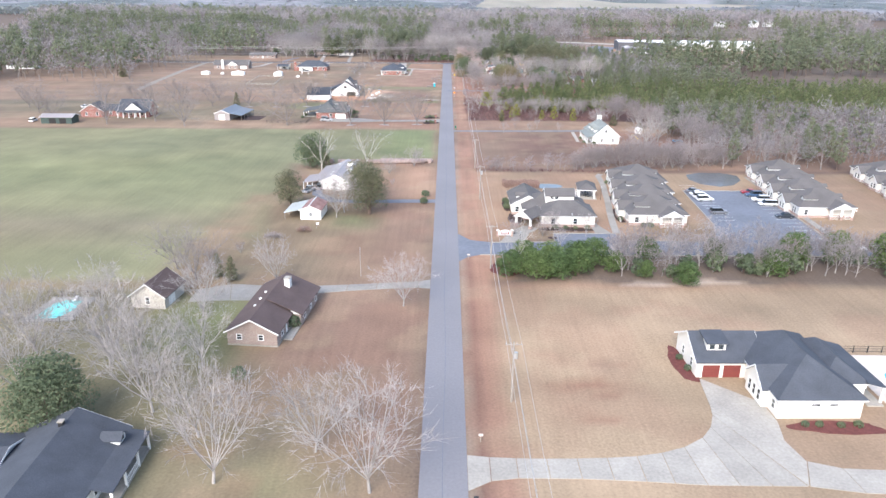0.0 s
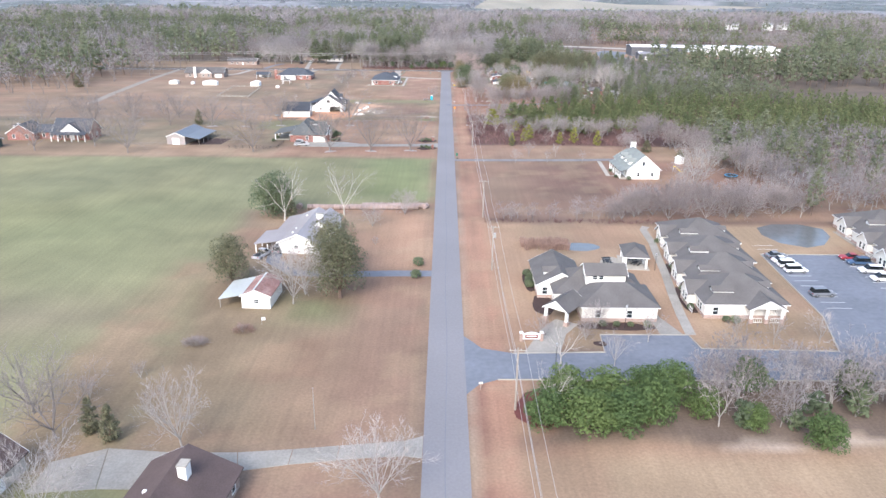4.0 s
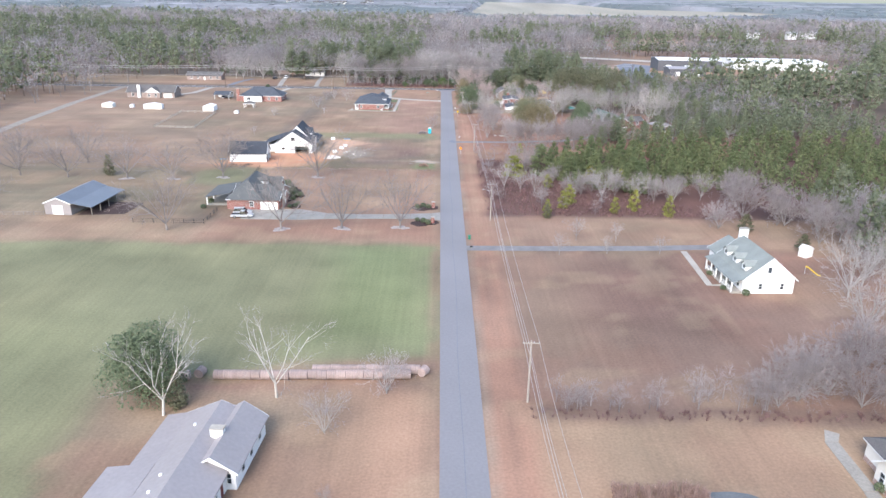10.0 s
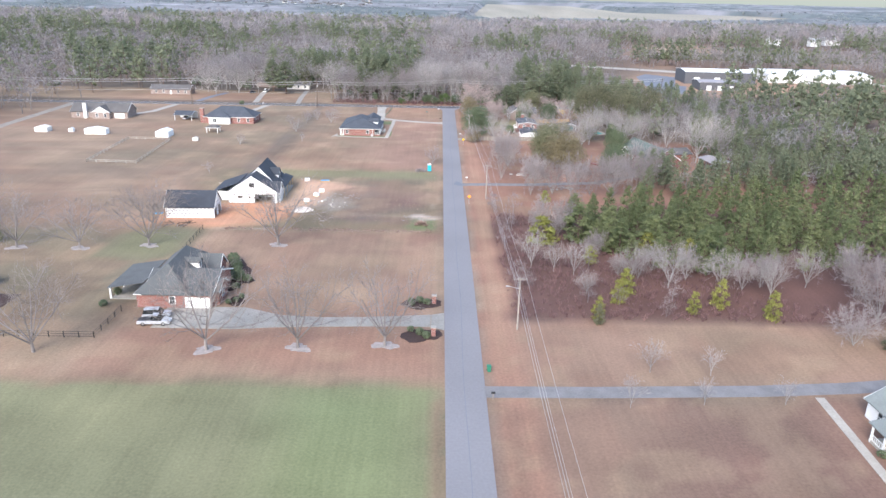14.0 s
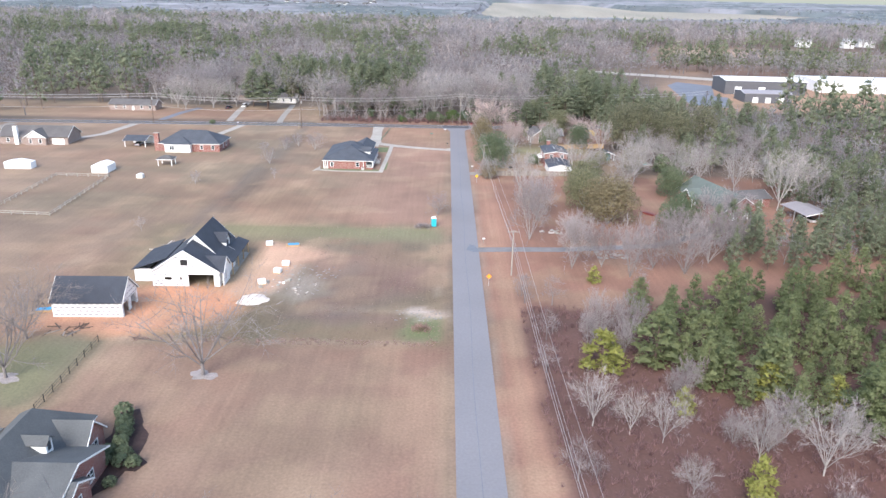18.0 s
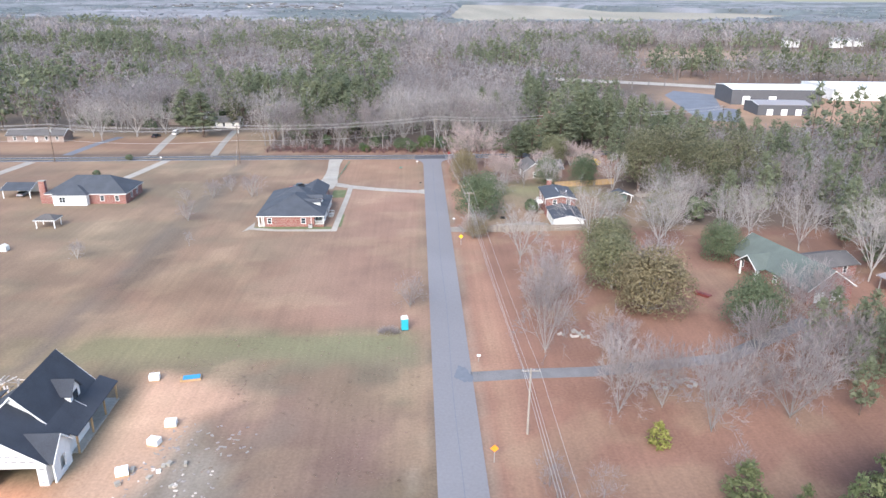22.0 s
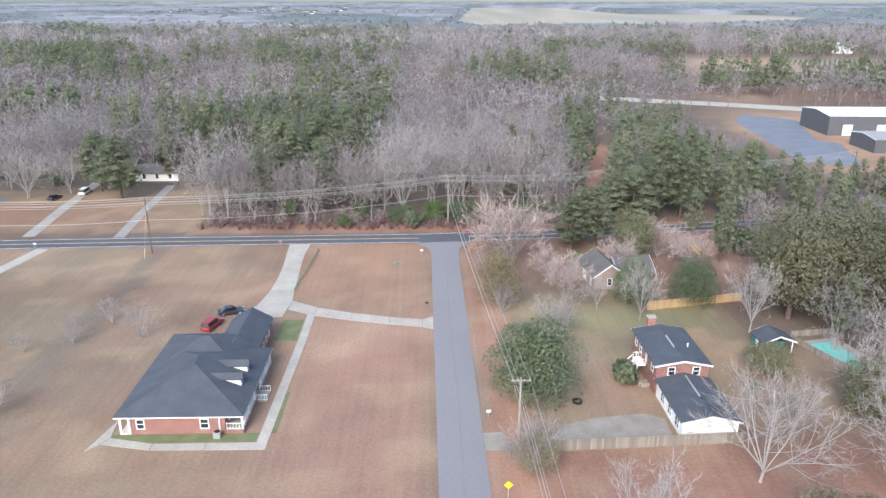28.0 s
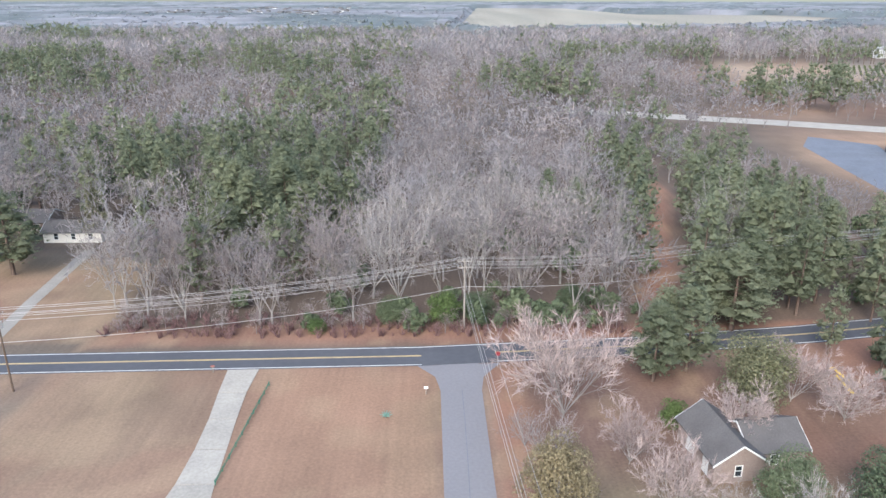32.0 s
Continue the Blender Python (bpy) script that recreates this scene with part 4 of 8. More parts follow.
hb.slab("porch_slab", -27.4, 134.0, -25.9, 139.4, 0, 0.2, CONCRETE)
hb.chimney(-30.2, 147.0, 1.0, 1.3, 3.0, 6.2, WHITE)
for k in range(3):
    hb.slab("roof_vent", -33.8, 138.0 + 3 * k, -33.4, 138.4 + 3 * k, 3.9, 4.5, WHITE)

gb = House("garage", "pale block garage with a brown shingle roof", -56, 150, -6.0, "garage")
gb.wing(-59.2, 146.0, -52.6, 154.0, 2.6, 2.4, "gable_y", mat("pale_stone_block", (0.46, 0.43, 0.385), 0.9, 0.25, (0.8, 5.0), 0.2), SHINGLE_B, op={"s": [W(-56, 0.7)], "e": [(149, 0, 2.6, 2.1, "garage")]})

# dark-roofed cottage
hl = House("cottage", "white cottage with a charcoal shingle roof and side porch", -48, 96, 2.0)
hl.wing(-54.0, 84.0, -41.5, 102.5, 3.0, 2.8, "gable_y", WHITE, SHINGLE, op={"e": [W(88), W(92), (95.5, 0, 1.0, 2.1, "door"), W(99)], "n": [W(-50), W(-45)], "s": [W(-50), W(-45)]})
hl.wing(-60.0, 92.0, -54.0, 101.5, 2.8, 1.4, "gable_x", WHITE, SHINGLE, op={"w": [W(96)]})
hl.lean([(-38.6, 90.0, 2.5), (-38.6, 102.3, 2.5)], [(-41.5, 90.0, 3.0), (-41.5, 102.3, 3.0)], SHINGLE)
hl.slab("porch_slab", -41.4, 90.0, -38.8, 102.2, 0, 0.35, CONCRETE_OLD)
for y in (90.3, 94.3, 98.3, 102.0):
    hl.post(-38.9, y, 2.5)
hl.rail([(-38.8, 94.4), (-38.8, 98.2)], 0.35)
hl.dormer(-41.0, 99.5, 3.1, 1.8, 2.5, 0.7, 0.6, "e", WHITE, SHINGLE)
hl.chimney(-48, 99, 0.6, 0.6, 5.0, 6.4, BLACK)

# large house with garage wing
ha = House("large_white_house", "large white-sided house with a charcoal roof and two red garage doors", 50, 121, 1.0)
ha.wing(39.9, 122.4, 50.0, 132.2, 3.0, 2.7, "gable_x", CREAM, SHINGLE, op={"s": [(42.2, 0, 2.75, 2.2, "redgarage"), (45.5, 0, 2.75, 2.2, "redgarage")], "w": [W(125, 0.9), W(129, 0.9)]})
ha.wing(47.6, 111.0, 59.8, 131.0, 3.2, 4.0, "hip", CREAM, SHINGLE, op={"s": [W(53.0, 1.3, 2.0, 0.5), W(55.6, 1.3, 2.0, 0.5)], "w": [W(112.5, 0.9), (120.6, 0, 1.0, 2.1, "dark")]})
ha.wing(46.6, 114.0, 54.0, 119.6, 3.3, 2.2, "gable_x", CREAM, SHINGLE, op={"w": [W(115.2, 0.9, 0.6, 1.7), W(116.8, 0.9, 0.6, 1.7), W(118.3, 0.9, 0.6, 1.7)]})
ha.wing(56.0, 115.5, 62.6, 128.5, 3.2, 2.6, "hip", CREAM, SHINGLE, op={"e": [W(118), W(124)]})
ha.slab("dormer", 41.7, 124.0, 44.7, 127.2, 3.4, 5.35, CREAM)
ha.lean([(41.4, 123.5, 5.3), (45.0, 123.5, 5.3)], [(41.4, 127.4, 5.85), (45.0, 127.4, 5.85)], SHINGLE, 0.14, "dormer_roof")
for x in (42.5, 43.9):
    ha.slab("dormer_pane", x - 0.4, 123.96, x + 0.4, 124.02, 4.2, 5.0, GLASS)
ha.slab("porch_slab", 62.6, 114, 65, 128, 0, 0.2, CONCRETE)
ha.lean([(65.4, 114.6, 2.7), (65.4, 128.4, 2.7)], [(62.4, 114.6, 3.5), (62.4, 128.4, 3.5)], SHINGLE)
for y in (115, 119, 124, 128):
    ha.post(65.0, y, 2.75, 0.16)
for nm, pts in (("mulch_bed", blob(39.0, 126.5, 1.6, 6.0, seed=11)), ("mulch_bed", blob(55.5, 108.8, 6.6, 1.7, seed=12))):
    solid(nm, poly(bm_new(), pts, 0.0, 0.06), MULCH, "bed of red-brown mulch beside a house", "mulch bed", kind="structure")
solid("patio", poly(bm_new(), [(66, 112), (96, 109), (96, 130), (66, 130)], 0.0, 0.05), SAND, "pale sandy pool patio", "patio", kind="structure")
solid("pool_water", poly(bm_new(), blob(74.5, 122.5, 3.6, 4.6, seed=13), 0.052, 0.075), WATER_BLUE, "bright blue swimming pool water", "pool", kind="structure")

# carport shed and the metal-roofed house
sh = House("carport_shed", "old shed with rusted red and pale tin roof and open carport", -37, 205, -3.0, "shed")
sh.wing(-38.0, 201.4, -32.6, 209.6, 2.6, 1.1, "gable_y", WHITE, ROOF_RUST, op={"s": [W(-35.2, 0.9, 1.1, 0.7)]}, ov=0.3)
sh.lean([(-42.3, 201.1, 1.75), (-42.3, 209.9, 1.75)], [(-37.7, 201.1, 2.8), (-37.7, 209.9, 2.8)], ROOF_TIN)
sh.lean([(-35.8, 201.05, 3.68), (-35.8, 209.95, 3.68)], [(-35.3, 201.05, 3.89), (-35.3, 209.95, 3.89)], ROOF_TIN, 0.06)
for y in (201.4, 205.5, 209.6):
    sh.post(-42.1, y, 1.9, 0.08, OLDWOOD)
h2 = House("metal_roof_house", "white house with a grey-mauve metal roof and open carport", -34, 240, -4.0)
h2.wing(-37.0, 230.5, -28.2, 250.5, 2.7, 2.0, "gable_y", WHITE, ROOF_METAL, op={"s": [W(-33, 0.9, 1.2, 0.8)], "e": [W(233), W(236), (238, 0, 0.9, 2.05, "reddoor")], "w": [W(240), W(246)]})
h2.wing(-32.5, 239.4, -27.0, 250.8, 2.75, 1.8, "gable_y", WHITE, ROOF_METAL, op={"e": [W(242), W(245), W(248.5)], "s": [W(-27.8, 0.5)]})
h2.lean([(-42.6, 230.2, 2.0), (-42.6, 239.5, 2.0)], [(-36.6, 230.2, 2.95), (-36.6, 239.5, 2.95)], ROOF_METAL, 0.14)
h2.lean([(-40.0, 239.6, 2.2), (-40.0, 250.6, 2.2)], [(-36.6, 239.6, 2.9), (-36.6, 250.6, 2.9)], ROOF_METAL, 0.14)
h2.slab("porch_floor", -39.8, 239.8, -37.05, 250.4, 0, 0.2, CONCRETE)
for x, y in ((-42.3, 230.6), (-39.6, 230.6), (-42.3, 235), (-42.3, 239.2)):
    h2.post(x, y, 2.05, 0.09)
h2.chimney(-30.6, 244.0, 1.6, 0.9, 3.6, 5.3, WHITE)
for k, y in enumerate((233, 236, 246)):
    h2.slab("roof_vent", -34.5, y, -34.2, y + 0.3, 3.5, 4.3, WHITE)

# clubhouse of the apartments
ca = House("clubhouse", "cream and brick clubhouse with grey shingle hip roofs", 28, 208, 0.0, "clubhouse")
ca.wing(17.8, 207.5, 26.6, 220.0, 3.0, 2.3, "gable_y", CREAM, SHINGLE_G, op={"w": [W(218.2), W(213), W(210.5)], "n": [W(20), W(24)], "s": [W(19.2)]}, skirt=BRICK_P)
ca.wing(20.5, 203.0, 33.0, 214.5, 3.0, 3.2, "hip", CREAM, SHINGLE_G, op={"w": [W(205)], "e": [W(210)]}, skirt=BRICK_P)
ca.wing(24.6, 197.2, 38.2, 207.0, 3.0, 2.8, "hip", CREAM, SHINGLE_G, op={"s": [W(27.5), W(33.2)], "e": [W(200, 0.8)]}, skirt=BRICK_P)
ca.wing(31.0, 204.5, 37.2, 212.5, 3.0, 2.4, "hip", CREAM, SHINGLE_G, op={"e": [W(209)], "n": [W(33), W(35.5)]}, skirt=BRICK_P)
ca.wing(26.4, 204.4, 33.8, 209.0, 6.3, 1.3, "gable_x", CREAM, SHINGLE_G, op={"w": [W(205.7, 0.8, 1.3, 0.9), W(206.7, 0.8, 1.3, 0.9), W(207.7, 0.8, 1.3, 0.9)], "s": [W(28, 0.8, 1.7, 0.7), W(29.2, 0.8, 1.7, 0.7)]}, z0=3.6, ov=0.35)
ca.dormer(19.2, 211.0, 3.3, 1.8, 3.6, 1.3, 0.6, "w", WHITE, SHINGLE_G, False)
cp = House("entrance_porch", "white gabled entrance porch on square columns", 21.5, 198.6, -38.0, "porch")
cp.wing(19.3, 195.6, 23.7, 201.8, 2.9, 1.5, "gable_y", WHITE, SHINGLE_G, faces="", ov=0.35)
cp.part("gable", prism(bm_new(), [(-2.5, 2.75), (2.5, 2.75), (0, 4.3)], "y", -3.0, -2.85), WHITE)
for x in (19.4, 23.6):
    cp.post(x, 195.9, 2.75, 0.24, WHITE, BRICK_P)
gz = House("picnic_pavilion", "open picnic pavilion with a grey hip roof and white columns", 41.3, 227, -6.0, "pavilion")
gz.wing(39.0, 223.4, 43.6, 230.6, 2.7, 1.7, "hip", WHITE, SHINGLE_G, faces="", ov=0.5)
gz.slab("floor", 38.2, 222.6, 44.2, 231.2, 0, 0.08, CONCRETE)
for x in (39.1, 43.5):
    for y in (223.6, 227, 230.4):
        gz.post(x, y, 2.55, 0.2, WHITE)
solid("patio", poly(bm_new(), blob(36.8, 226.3, 2.8, 4.0, rough=0.05, seed=2), 0.0, 0.05), CONCRETE, "round pale concrete patio by the pavilion", "patio", kind="structure")


def apartment(dx, dy, label):
    h = House("apartment_building", label, 55 + dx, 220 + dy, 0.0, "apartment building", "apartment buildings")
    s = lambda *v: [(c + (dx if f == "x" else dy), *r) for f, (c, *r) in v]
    segs = [(47.4, 199.0, 62.4, 211.5), (48.6, 209.5, 63.4, 222.5), (50.2, 220.5, 65.0, 234.5), (51.8, 232.5, 66.4, 246.5)]
    for i, (x0, y0, x1, y1) in enumerate(segs):
        x0, x1, y0, y1 = x0 + dx, x1 + dx, y0 + dy, y1 + dy
        h.wing(x0, y0, x1, y1, 3.0, 3.6 + 0.15 * (i % 2), "hip", CREAM, SHINGLE_G, skirt=BRICK_P,
               op={"w": [W(y0 + 2.2), W(y0 + 3.4), W(y0 + 7.5)], "e": [W(y0 + 3), W(y0 + 7)], "s": [W(x0 + 2.0)] if i == 0 else []})
        h.wing(x0 - 1.4, y0 + 5.2, x0 + 5, y0 + 9.4, 3.0, 1.6, "gable_x", CREAM, SHINGLE_G, op={"w": [W(y0 + 6.5, 0.9), W(y0 + 8.0, 0.9)]}, skirt=BRICK_P)
        h.dormer(x0 + 1.9, y0 + 2.8, 3.7, 1.6, 3.8, 1.05, 0.55, "w", WHITE, SHINGLE_G, False)
        h.dormer(x1 - 1.9, y0 + 5.0, 3.7, 1.6, 3.8, 1.05, 0.55, "e", WHITE, SHINGLE_G, False)
        h.rail([(x0 - 1.5, y0 + 2.0), (x0 - 1.5, y0 + 5.0)], 0.1)
    h.wing(55.0 + dx, 197.0 + dy, 61.0 + dx, 201.5 + dy, 2.9, 1.6, "gable_y", WHITE, SHINGLE_G, faces="")
    h.part("gable", prism(bm_new(), [(0.0, 2.8), (6.0, 2.8), (3.0, 4.5)], "y", -22.9, -22.75), WHITE)
    for x in (55.2, 58, 60.8):
        h.post(x + dx, 197.2 + dy, 2.8, 0.2, WHITE, BRICK_P)
    h.rail([(55.4 + dx, 197.1 + dy), (57.2 + dx, 197.1 + dy)], 0.1), h.rail([(58.8 + dx, 197.1 + dy), (60.6 + dx, 197.1 + dy)], 0.1)
    return h


apartment(0, 0, "long cream and brick apartment building with overlapping grey hip roofs")
apartment(47.5, 8, "cream and brick apartment building beyond the parking lot")
apartment(82, 8, "far cream apartment building with grey hip roofs")

# white farmhouse with dormers
hw = House("white_dormer_house", "white house with a green-grey roof, three dormers and long porch", 62, 307, 2.0)
hw.wing(57.0, 300.4, 67.4, 314.0, 3.2, 4.4, "gable_y", WHITE, SHINGLE_GREEN, op={"s": [W(60.6, 0.7, 0.9, 1.2), W(65, 0.7, 0.9, 1.2)], "w": [W(302.5), W(305), (307.2, 0, 1.0, 2.1, "reddoor"), W(309.5), W(312)], "e": [W(304), W(310)]})
hw.part("upper_window", box(bm_new(), -0.35, -6.64, 4.4, 0.35, -6.58, 5.6), GLASS)
hw.lean([(54.6, 299.9, 2.6), (54.6, 314.5, 2.6)], [(57.2, 299.9, 3.3), (57.2, 314.5, 3.3)], SHINGLE_GREEN)
hw.slab("porch_floor", 54.8, 300.4, 57, 314.0, 0, 0.35, CONCRETE)
for k in range(6):
    hw.post(54.9, 300.7 + k * 2.6, 2.65, 0.12)
hw.rail([(54.9, 300.7), (54.9, 305.9)], 0.35), hw.rail([(54.9, 308.5), (54.9, 313.7)], 0.35)
for y in (302.8, 307.2, 311.6):
    hw.dormer(57.8, y, 4.3, 1.7, 3.0, 1.1, 0.7, "w", WHITE, SHINGLE_GREEN)
hw.chimney(62.4, 314.6, 1.6, 1.1, 0, 9.0, WHITE)
hw.wing(58.0, 314.2, 66.0, 320.0, 2.9, 2.6, "gable_y", WHITE, SHINGLE_GREEN, op={"w": [W(317)]})

# brick house with hip roof, west of the road
hh = House("brick_hip_house", "red brick house with a dark hip roof and white garage door", -55, 361, 0.0)
hh.wing(-60.0, 352.4, -50.6, 372.0, 2.8, 4.2, "hip", BRICK, SHINGLE_W, op={"s": [W(-57.5), W(-54)], "w": [W(358)], "n": [W(-58), W(-53)], "e": [W(371, 1.0)]}, ov=0.4)
hh.wing(-58.5, 352.3, -46.2, 365.6, 2.8, 2.4, "gable_x", BRICK, SHINGLE_W, op={"s": [(-48.8, 0, 4.6, 2.2, "garage"), W(-53.4)], "e": [W(361.5, 1.4)]}, ov=0.4, faces="se")
hh.wing(-50.0, 354.0, -45.3, 359.6, 2.8, 1.5, "gable_x", BRICK, SHINGLE_W, op={"e": [W(356.8, 1.4)]}, ov=0.35, faces="sne")
hh.wing(-54.5, 364.9, -48.4, 369.9, 2.8, 2.4, "gable_x", BRICK, SHINGLE_W, op={"e": [W(367.4, 1.4)]}, ov=0.35, faces="sne")
hh.lean([(-66.8, 355.6, 2.3), (-66.8, 368, 2.3)], [(-59.8, 355.6, 3.5), (-59.8, 368, 3.5)], SHINGLE_W)
hh.slab("porch_floor", -66.4, 355.8, -60.05, 367.6, 0, 0.15, CONCRETE_OLD)
for y in (356.0, 361.8, 367.4):
    hh.post(-66.4, y, 2.3)
hh.dormer(-51.2, 362.8, 3.8, 1.4, 3.6, 1.7, 0.6, "e", WHITE, SHINGLE_W)
solid("mulch_bed", poly(bm_new(), [(-48.3, 365), (-48.3, 371), (-50.0, 377), (-47.4, 378.4), (-45.6, 375.2), (-44.6, 369), (-41.6, 366.4), (-42.4, 364.6)], 0.0, 0.04), MULCH_D, "dark mulch bed full of clipped shrubs", "mulch bed", kind="structure")

# barn with lean-to
bn = House("metal_barn", "grey metal barn with a dark roof and open lean-to", -98, 351, -4.0, "barn")
bn.wing(-104.4, 345.0, -97.4, 363.0, 3.0, 1.4, "gable_y", ROOF_METAL, ROOF_BLUE, op={"s": [(-101, 0, 2.8, 2.5, "garage")]}, ov=0.2)
bn.lean([(-92.0, 345.2, 2.1), (-92.0, 362.8, 2.1)], [(-97.3, 345.2, 3.0), (-97.3, 362.8, 3.0)], ROOF_BLUE)
for y in (345.4, 349.7, 354.0, 358.3, 362.6):
    bn.post(-92.2, y, 2.1, 0.08, OLDWOOD)
solid("mulch_bed", poly(bm_new(), [(-96.6, 345.2), (-85, 346.6), (-84, 357), (-96, 358)], 0.0, 0.03), MULCH_D, "dark bare soil yard beside a barn", "yard", kind="structure")

# far west brick house with a white gable
fw = House("brick_gable_house", "red brick house with dark roof and large white front gable", -150, 354, 0.0)
fw.wing(-167.5, 350.2, -157, 359.5, 2.8, 3.2, "gable_y", BRICK, SHINGLE, op={"s": [W(-165), W(-160)]})
fw.wing(-158, 353, -148, 360, 2.8, 2.2, "gable_x", BRICK, SHINGLE, op={"s": [W(-155), W(-152)]})
fw.wing(-150.5, 351.5, -136.8, 361.5, 3.0, 4.4, "gable_x", BRICK, SHINGLE, op={"s": [W(-148), W(-145), (-143, 0, 1, 2.1, "door"), W(-140)], "e": [W(354), W(358)]})
fw.dormer(-143.6, 350.9, 3.2, 7.5, 5.0, 0.3, 3.0, "s", WHITE, SHINGLE)
fw.lean([(-150.3, 348.4, 2.5), (-137, 348.4, 2.5)], [(-150.3, 351.5, 3.1), (-137, 351.5, 3.1)], SHINGLE)
for k in range(6):
    fw.post(-150 + k * 2.55, 348.6, 2.5)
bt = House("green_barn", "small dark green metal barn", -170, 338, 0.0, "barn")
bt.wing(-177, 333.5, -163.5, 340.0, 2.8, 1.0, "gable_x", mat("dark_green_metal", (0.05, 0.075, 0.07), 0.5, 0.12), ROOF_METAL, op={"s": [(-172, 0, 3, 2.3, "dark"), (-167.5, 0, 3, 2.3, "dark")]})

# house under construction and its garage
cg = House("unfinished_garage", "unfinished garage in white house wrap with blue-black roof", -68, 411, 2.0, "garage")
cg.wing(-74.6, 407.4, -62.3, 414.6, 3.0, 3.3, "gable_x", WRAP, SHINGLE_NEW, op={"e": [(409.3, 0, 2.4, 2.3, "open"), (412.7, 0, 2.4, 2.3, "open")]}, ov=0.3)
cn = House("unfinished_house", "unfinished house in white house wrap with steep blue-black roofs", -56, 432, 1.0)
cn.wing(-62.6, 422.2, -49.4, 434.0, 3.2, 4.3, "gable_y", WRAP, SHINGLE_NEW, op={"s": [(-53.0, 0, 5.0, 2.5, "open"), (-59.5, 1.3, 1.4, 0.6, "open"), (-57.0, 1.3, 0.5, 0.6, "open")]}, ov=0.3)
# solid black block, painted stand-in for the unlit inside of a gable opening
cn.part("gable_opening_shade", box(bm_new(), -0.8, -9.84, 4.4, 0.6, -9.7, 5.6), BLACK)
cn.wing(-60.4, 428.4, -50.4, 440.2, 3.4, 5.2, "gable_y", WRAP, SHINGLE_NEW, op={"e": [(432.4, 0, 1.6, 2.2, "open"), (436.8, 0.8, 2.0, 1.6, "open")]}, ov=0.35)
cn.dormer(-51.0, 435.0, 3.6, 2.8, 4.0, 1.9, 1.5, "e", WRAP, SHINGLE_NEW)
cn.wing(-55.0, 422.5, -48.7, 427.2, 3.2, 2.2, "gable_x", WRAP, SHINGLE_NEW, op={"e": [(424.9, 0.6, 1.3, 1.8, "open")]}, ov=0.3, faces="e")
cn.wing(-67.0, 424.6, -62.4, 436.0, 2.6, 0, "none", WRAP, SHINGLE_NEW, faces="swn")
cn.lean([(-67.4, 424.2, 2.5), (-67.4, 436.3, 2.5)], [(-60.2, 424.2, 5.0), (-60.2, 436.3, 5.0)], SHINGLE_NEW)
cn.lean([(-48.2, 428.2, 2.75), (-48.2, 441.8, 2.75)], [(-50.6, 428.2, 3.75), (-50.6, 441.8, 3.75)], SHINGLE_NEW)
for y in (428.6, 433, 437.2, 441.4):
    cn.post(-48.5, y, 2.75, 0.1, FENCEWOOD)
cn.slab("porch_slab", -50.35, 428.6, -48.3, 441.6, 0, 0.2, CONCRETE)
def wrap_rows(h, plane, u0, u1, rows, face="s", ridge=None):
    """Rows of short printed dashes on house wrap; the ridge narrows the rows that run up into a gable."""
    for k, z in enumerate(rows):
        a, b = u0, u1
        if ridge and z > ridge[0]:
            m, s = (u0 + u1) / 2, max(0.0, 1 - (z - ridge[0]) / ridge[1]) * 0.86
            a, b = m + (u0 - m) * s, m + (u1 - m) * s
        u = a + 0.2 + 0.45 * (k % 2)
        while u + 0.62 < b:
            bm = box(bm_new(), u, plane - 0.015, z, u + 0.62, plane - 0.003, z + 0.15) if face == "s" else box(bm_new(), plane + 0.003, u, z, plane + 0.015, u + 0.62, z + 0.15)
            h.part("wrap_print", bm, WRAP_PRINT)
            u += 1.0


wrap_rows(cn, -9.8, -6.5, 0.1, (0.35, 1.0, 2.3, 2.9)), wrap_rows(cn, -9.8, 5.6, 6.6, (0.5, 1.4, 2.3)), wrap_rows(cn, -9.8, -6.5, 6.6, (3.35, 4.1, 6.0), ridge=(3.2, 4.3))
wrap_rows(cg, -3.6, -6.5, 5.6, (0.4, 1.1, 1.8, 2.5)), wrap_rows(cg, 5.7, -3.5, 3.5, (2.5, 3.4, 4.3), "e", ridge=(3.0, 3.3))

# brick house with two dormers
hc = House("brick_dormer_house", "red brick house with a charcoal hip roof and white trim", -36, 537, 0.0)
hc.wing(-45.0, 522.0, -28.8, 540.6, 2.95, 3.4, "hip", BRICK, SHINGLE, faces="", ov=0.4)
hc.wing(-45.0, 532.6, -30.9, 545.8, 2.95, 3.1, "hip", BRICK, SHINGLE, faces="wn", ov=0.4, op={"w": [W(535), W(540)], "n": [(-41, 0, 1.0, 2.1, "door")]})
hc.wing(-43.4, 522.2, -31.1, 533.0, 2.9, 0, "none", BRICK, SHINGLE, faces="swe", op={"s": [W(-42.2, 0.9, 0.9, 1.3), W(-33.8, 1.0, 0.9, 1.3)], "e": [W(524.5), W(528.4)]})
hc.wing(-44.9, 526.0, -31.1, 541.0, 2.9, 0, "none", BRICK, SHINGLE, faces="we", op={"w": [W(529), W(532)], "e": [(531.4, 0.6, 1.2, 2.1, "door"), W(534.5), W(538)]})
hc.wing(-37.0, 539.8, -30.9, 552.1, 2.95, 1.7, "gable_y", BRICK, SHINGLE, op={"e": [W(543.0, 0.8), W(545.2, 0.8), W(547.4, 0.8), W(549.6, 0.8)], "w": [(547.6, 0, 2.6, 2.2, "garage")]}, ov=0.4, ends=(1,), faces="nwe")
hc.slab("porch_floor", -31.0, 522.1, -28.7, 540.6, 0, 0.6, BRICK)
hc.slab("porch_deck", -31.0, 522.05, -28.65, 540.65, 0.6, 0.66, CONCRETE)
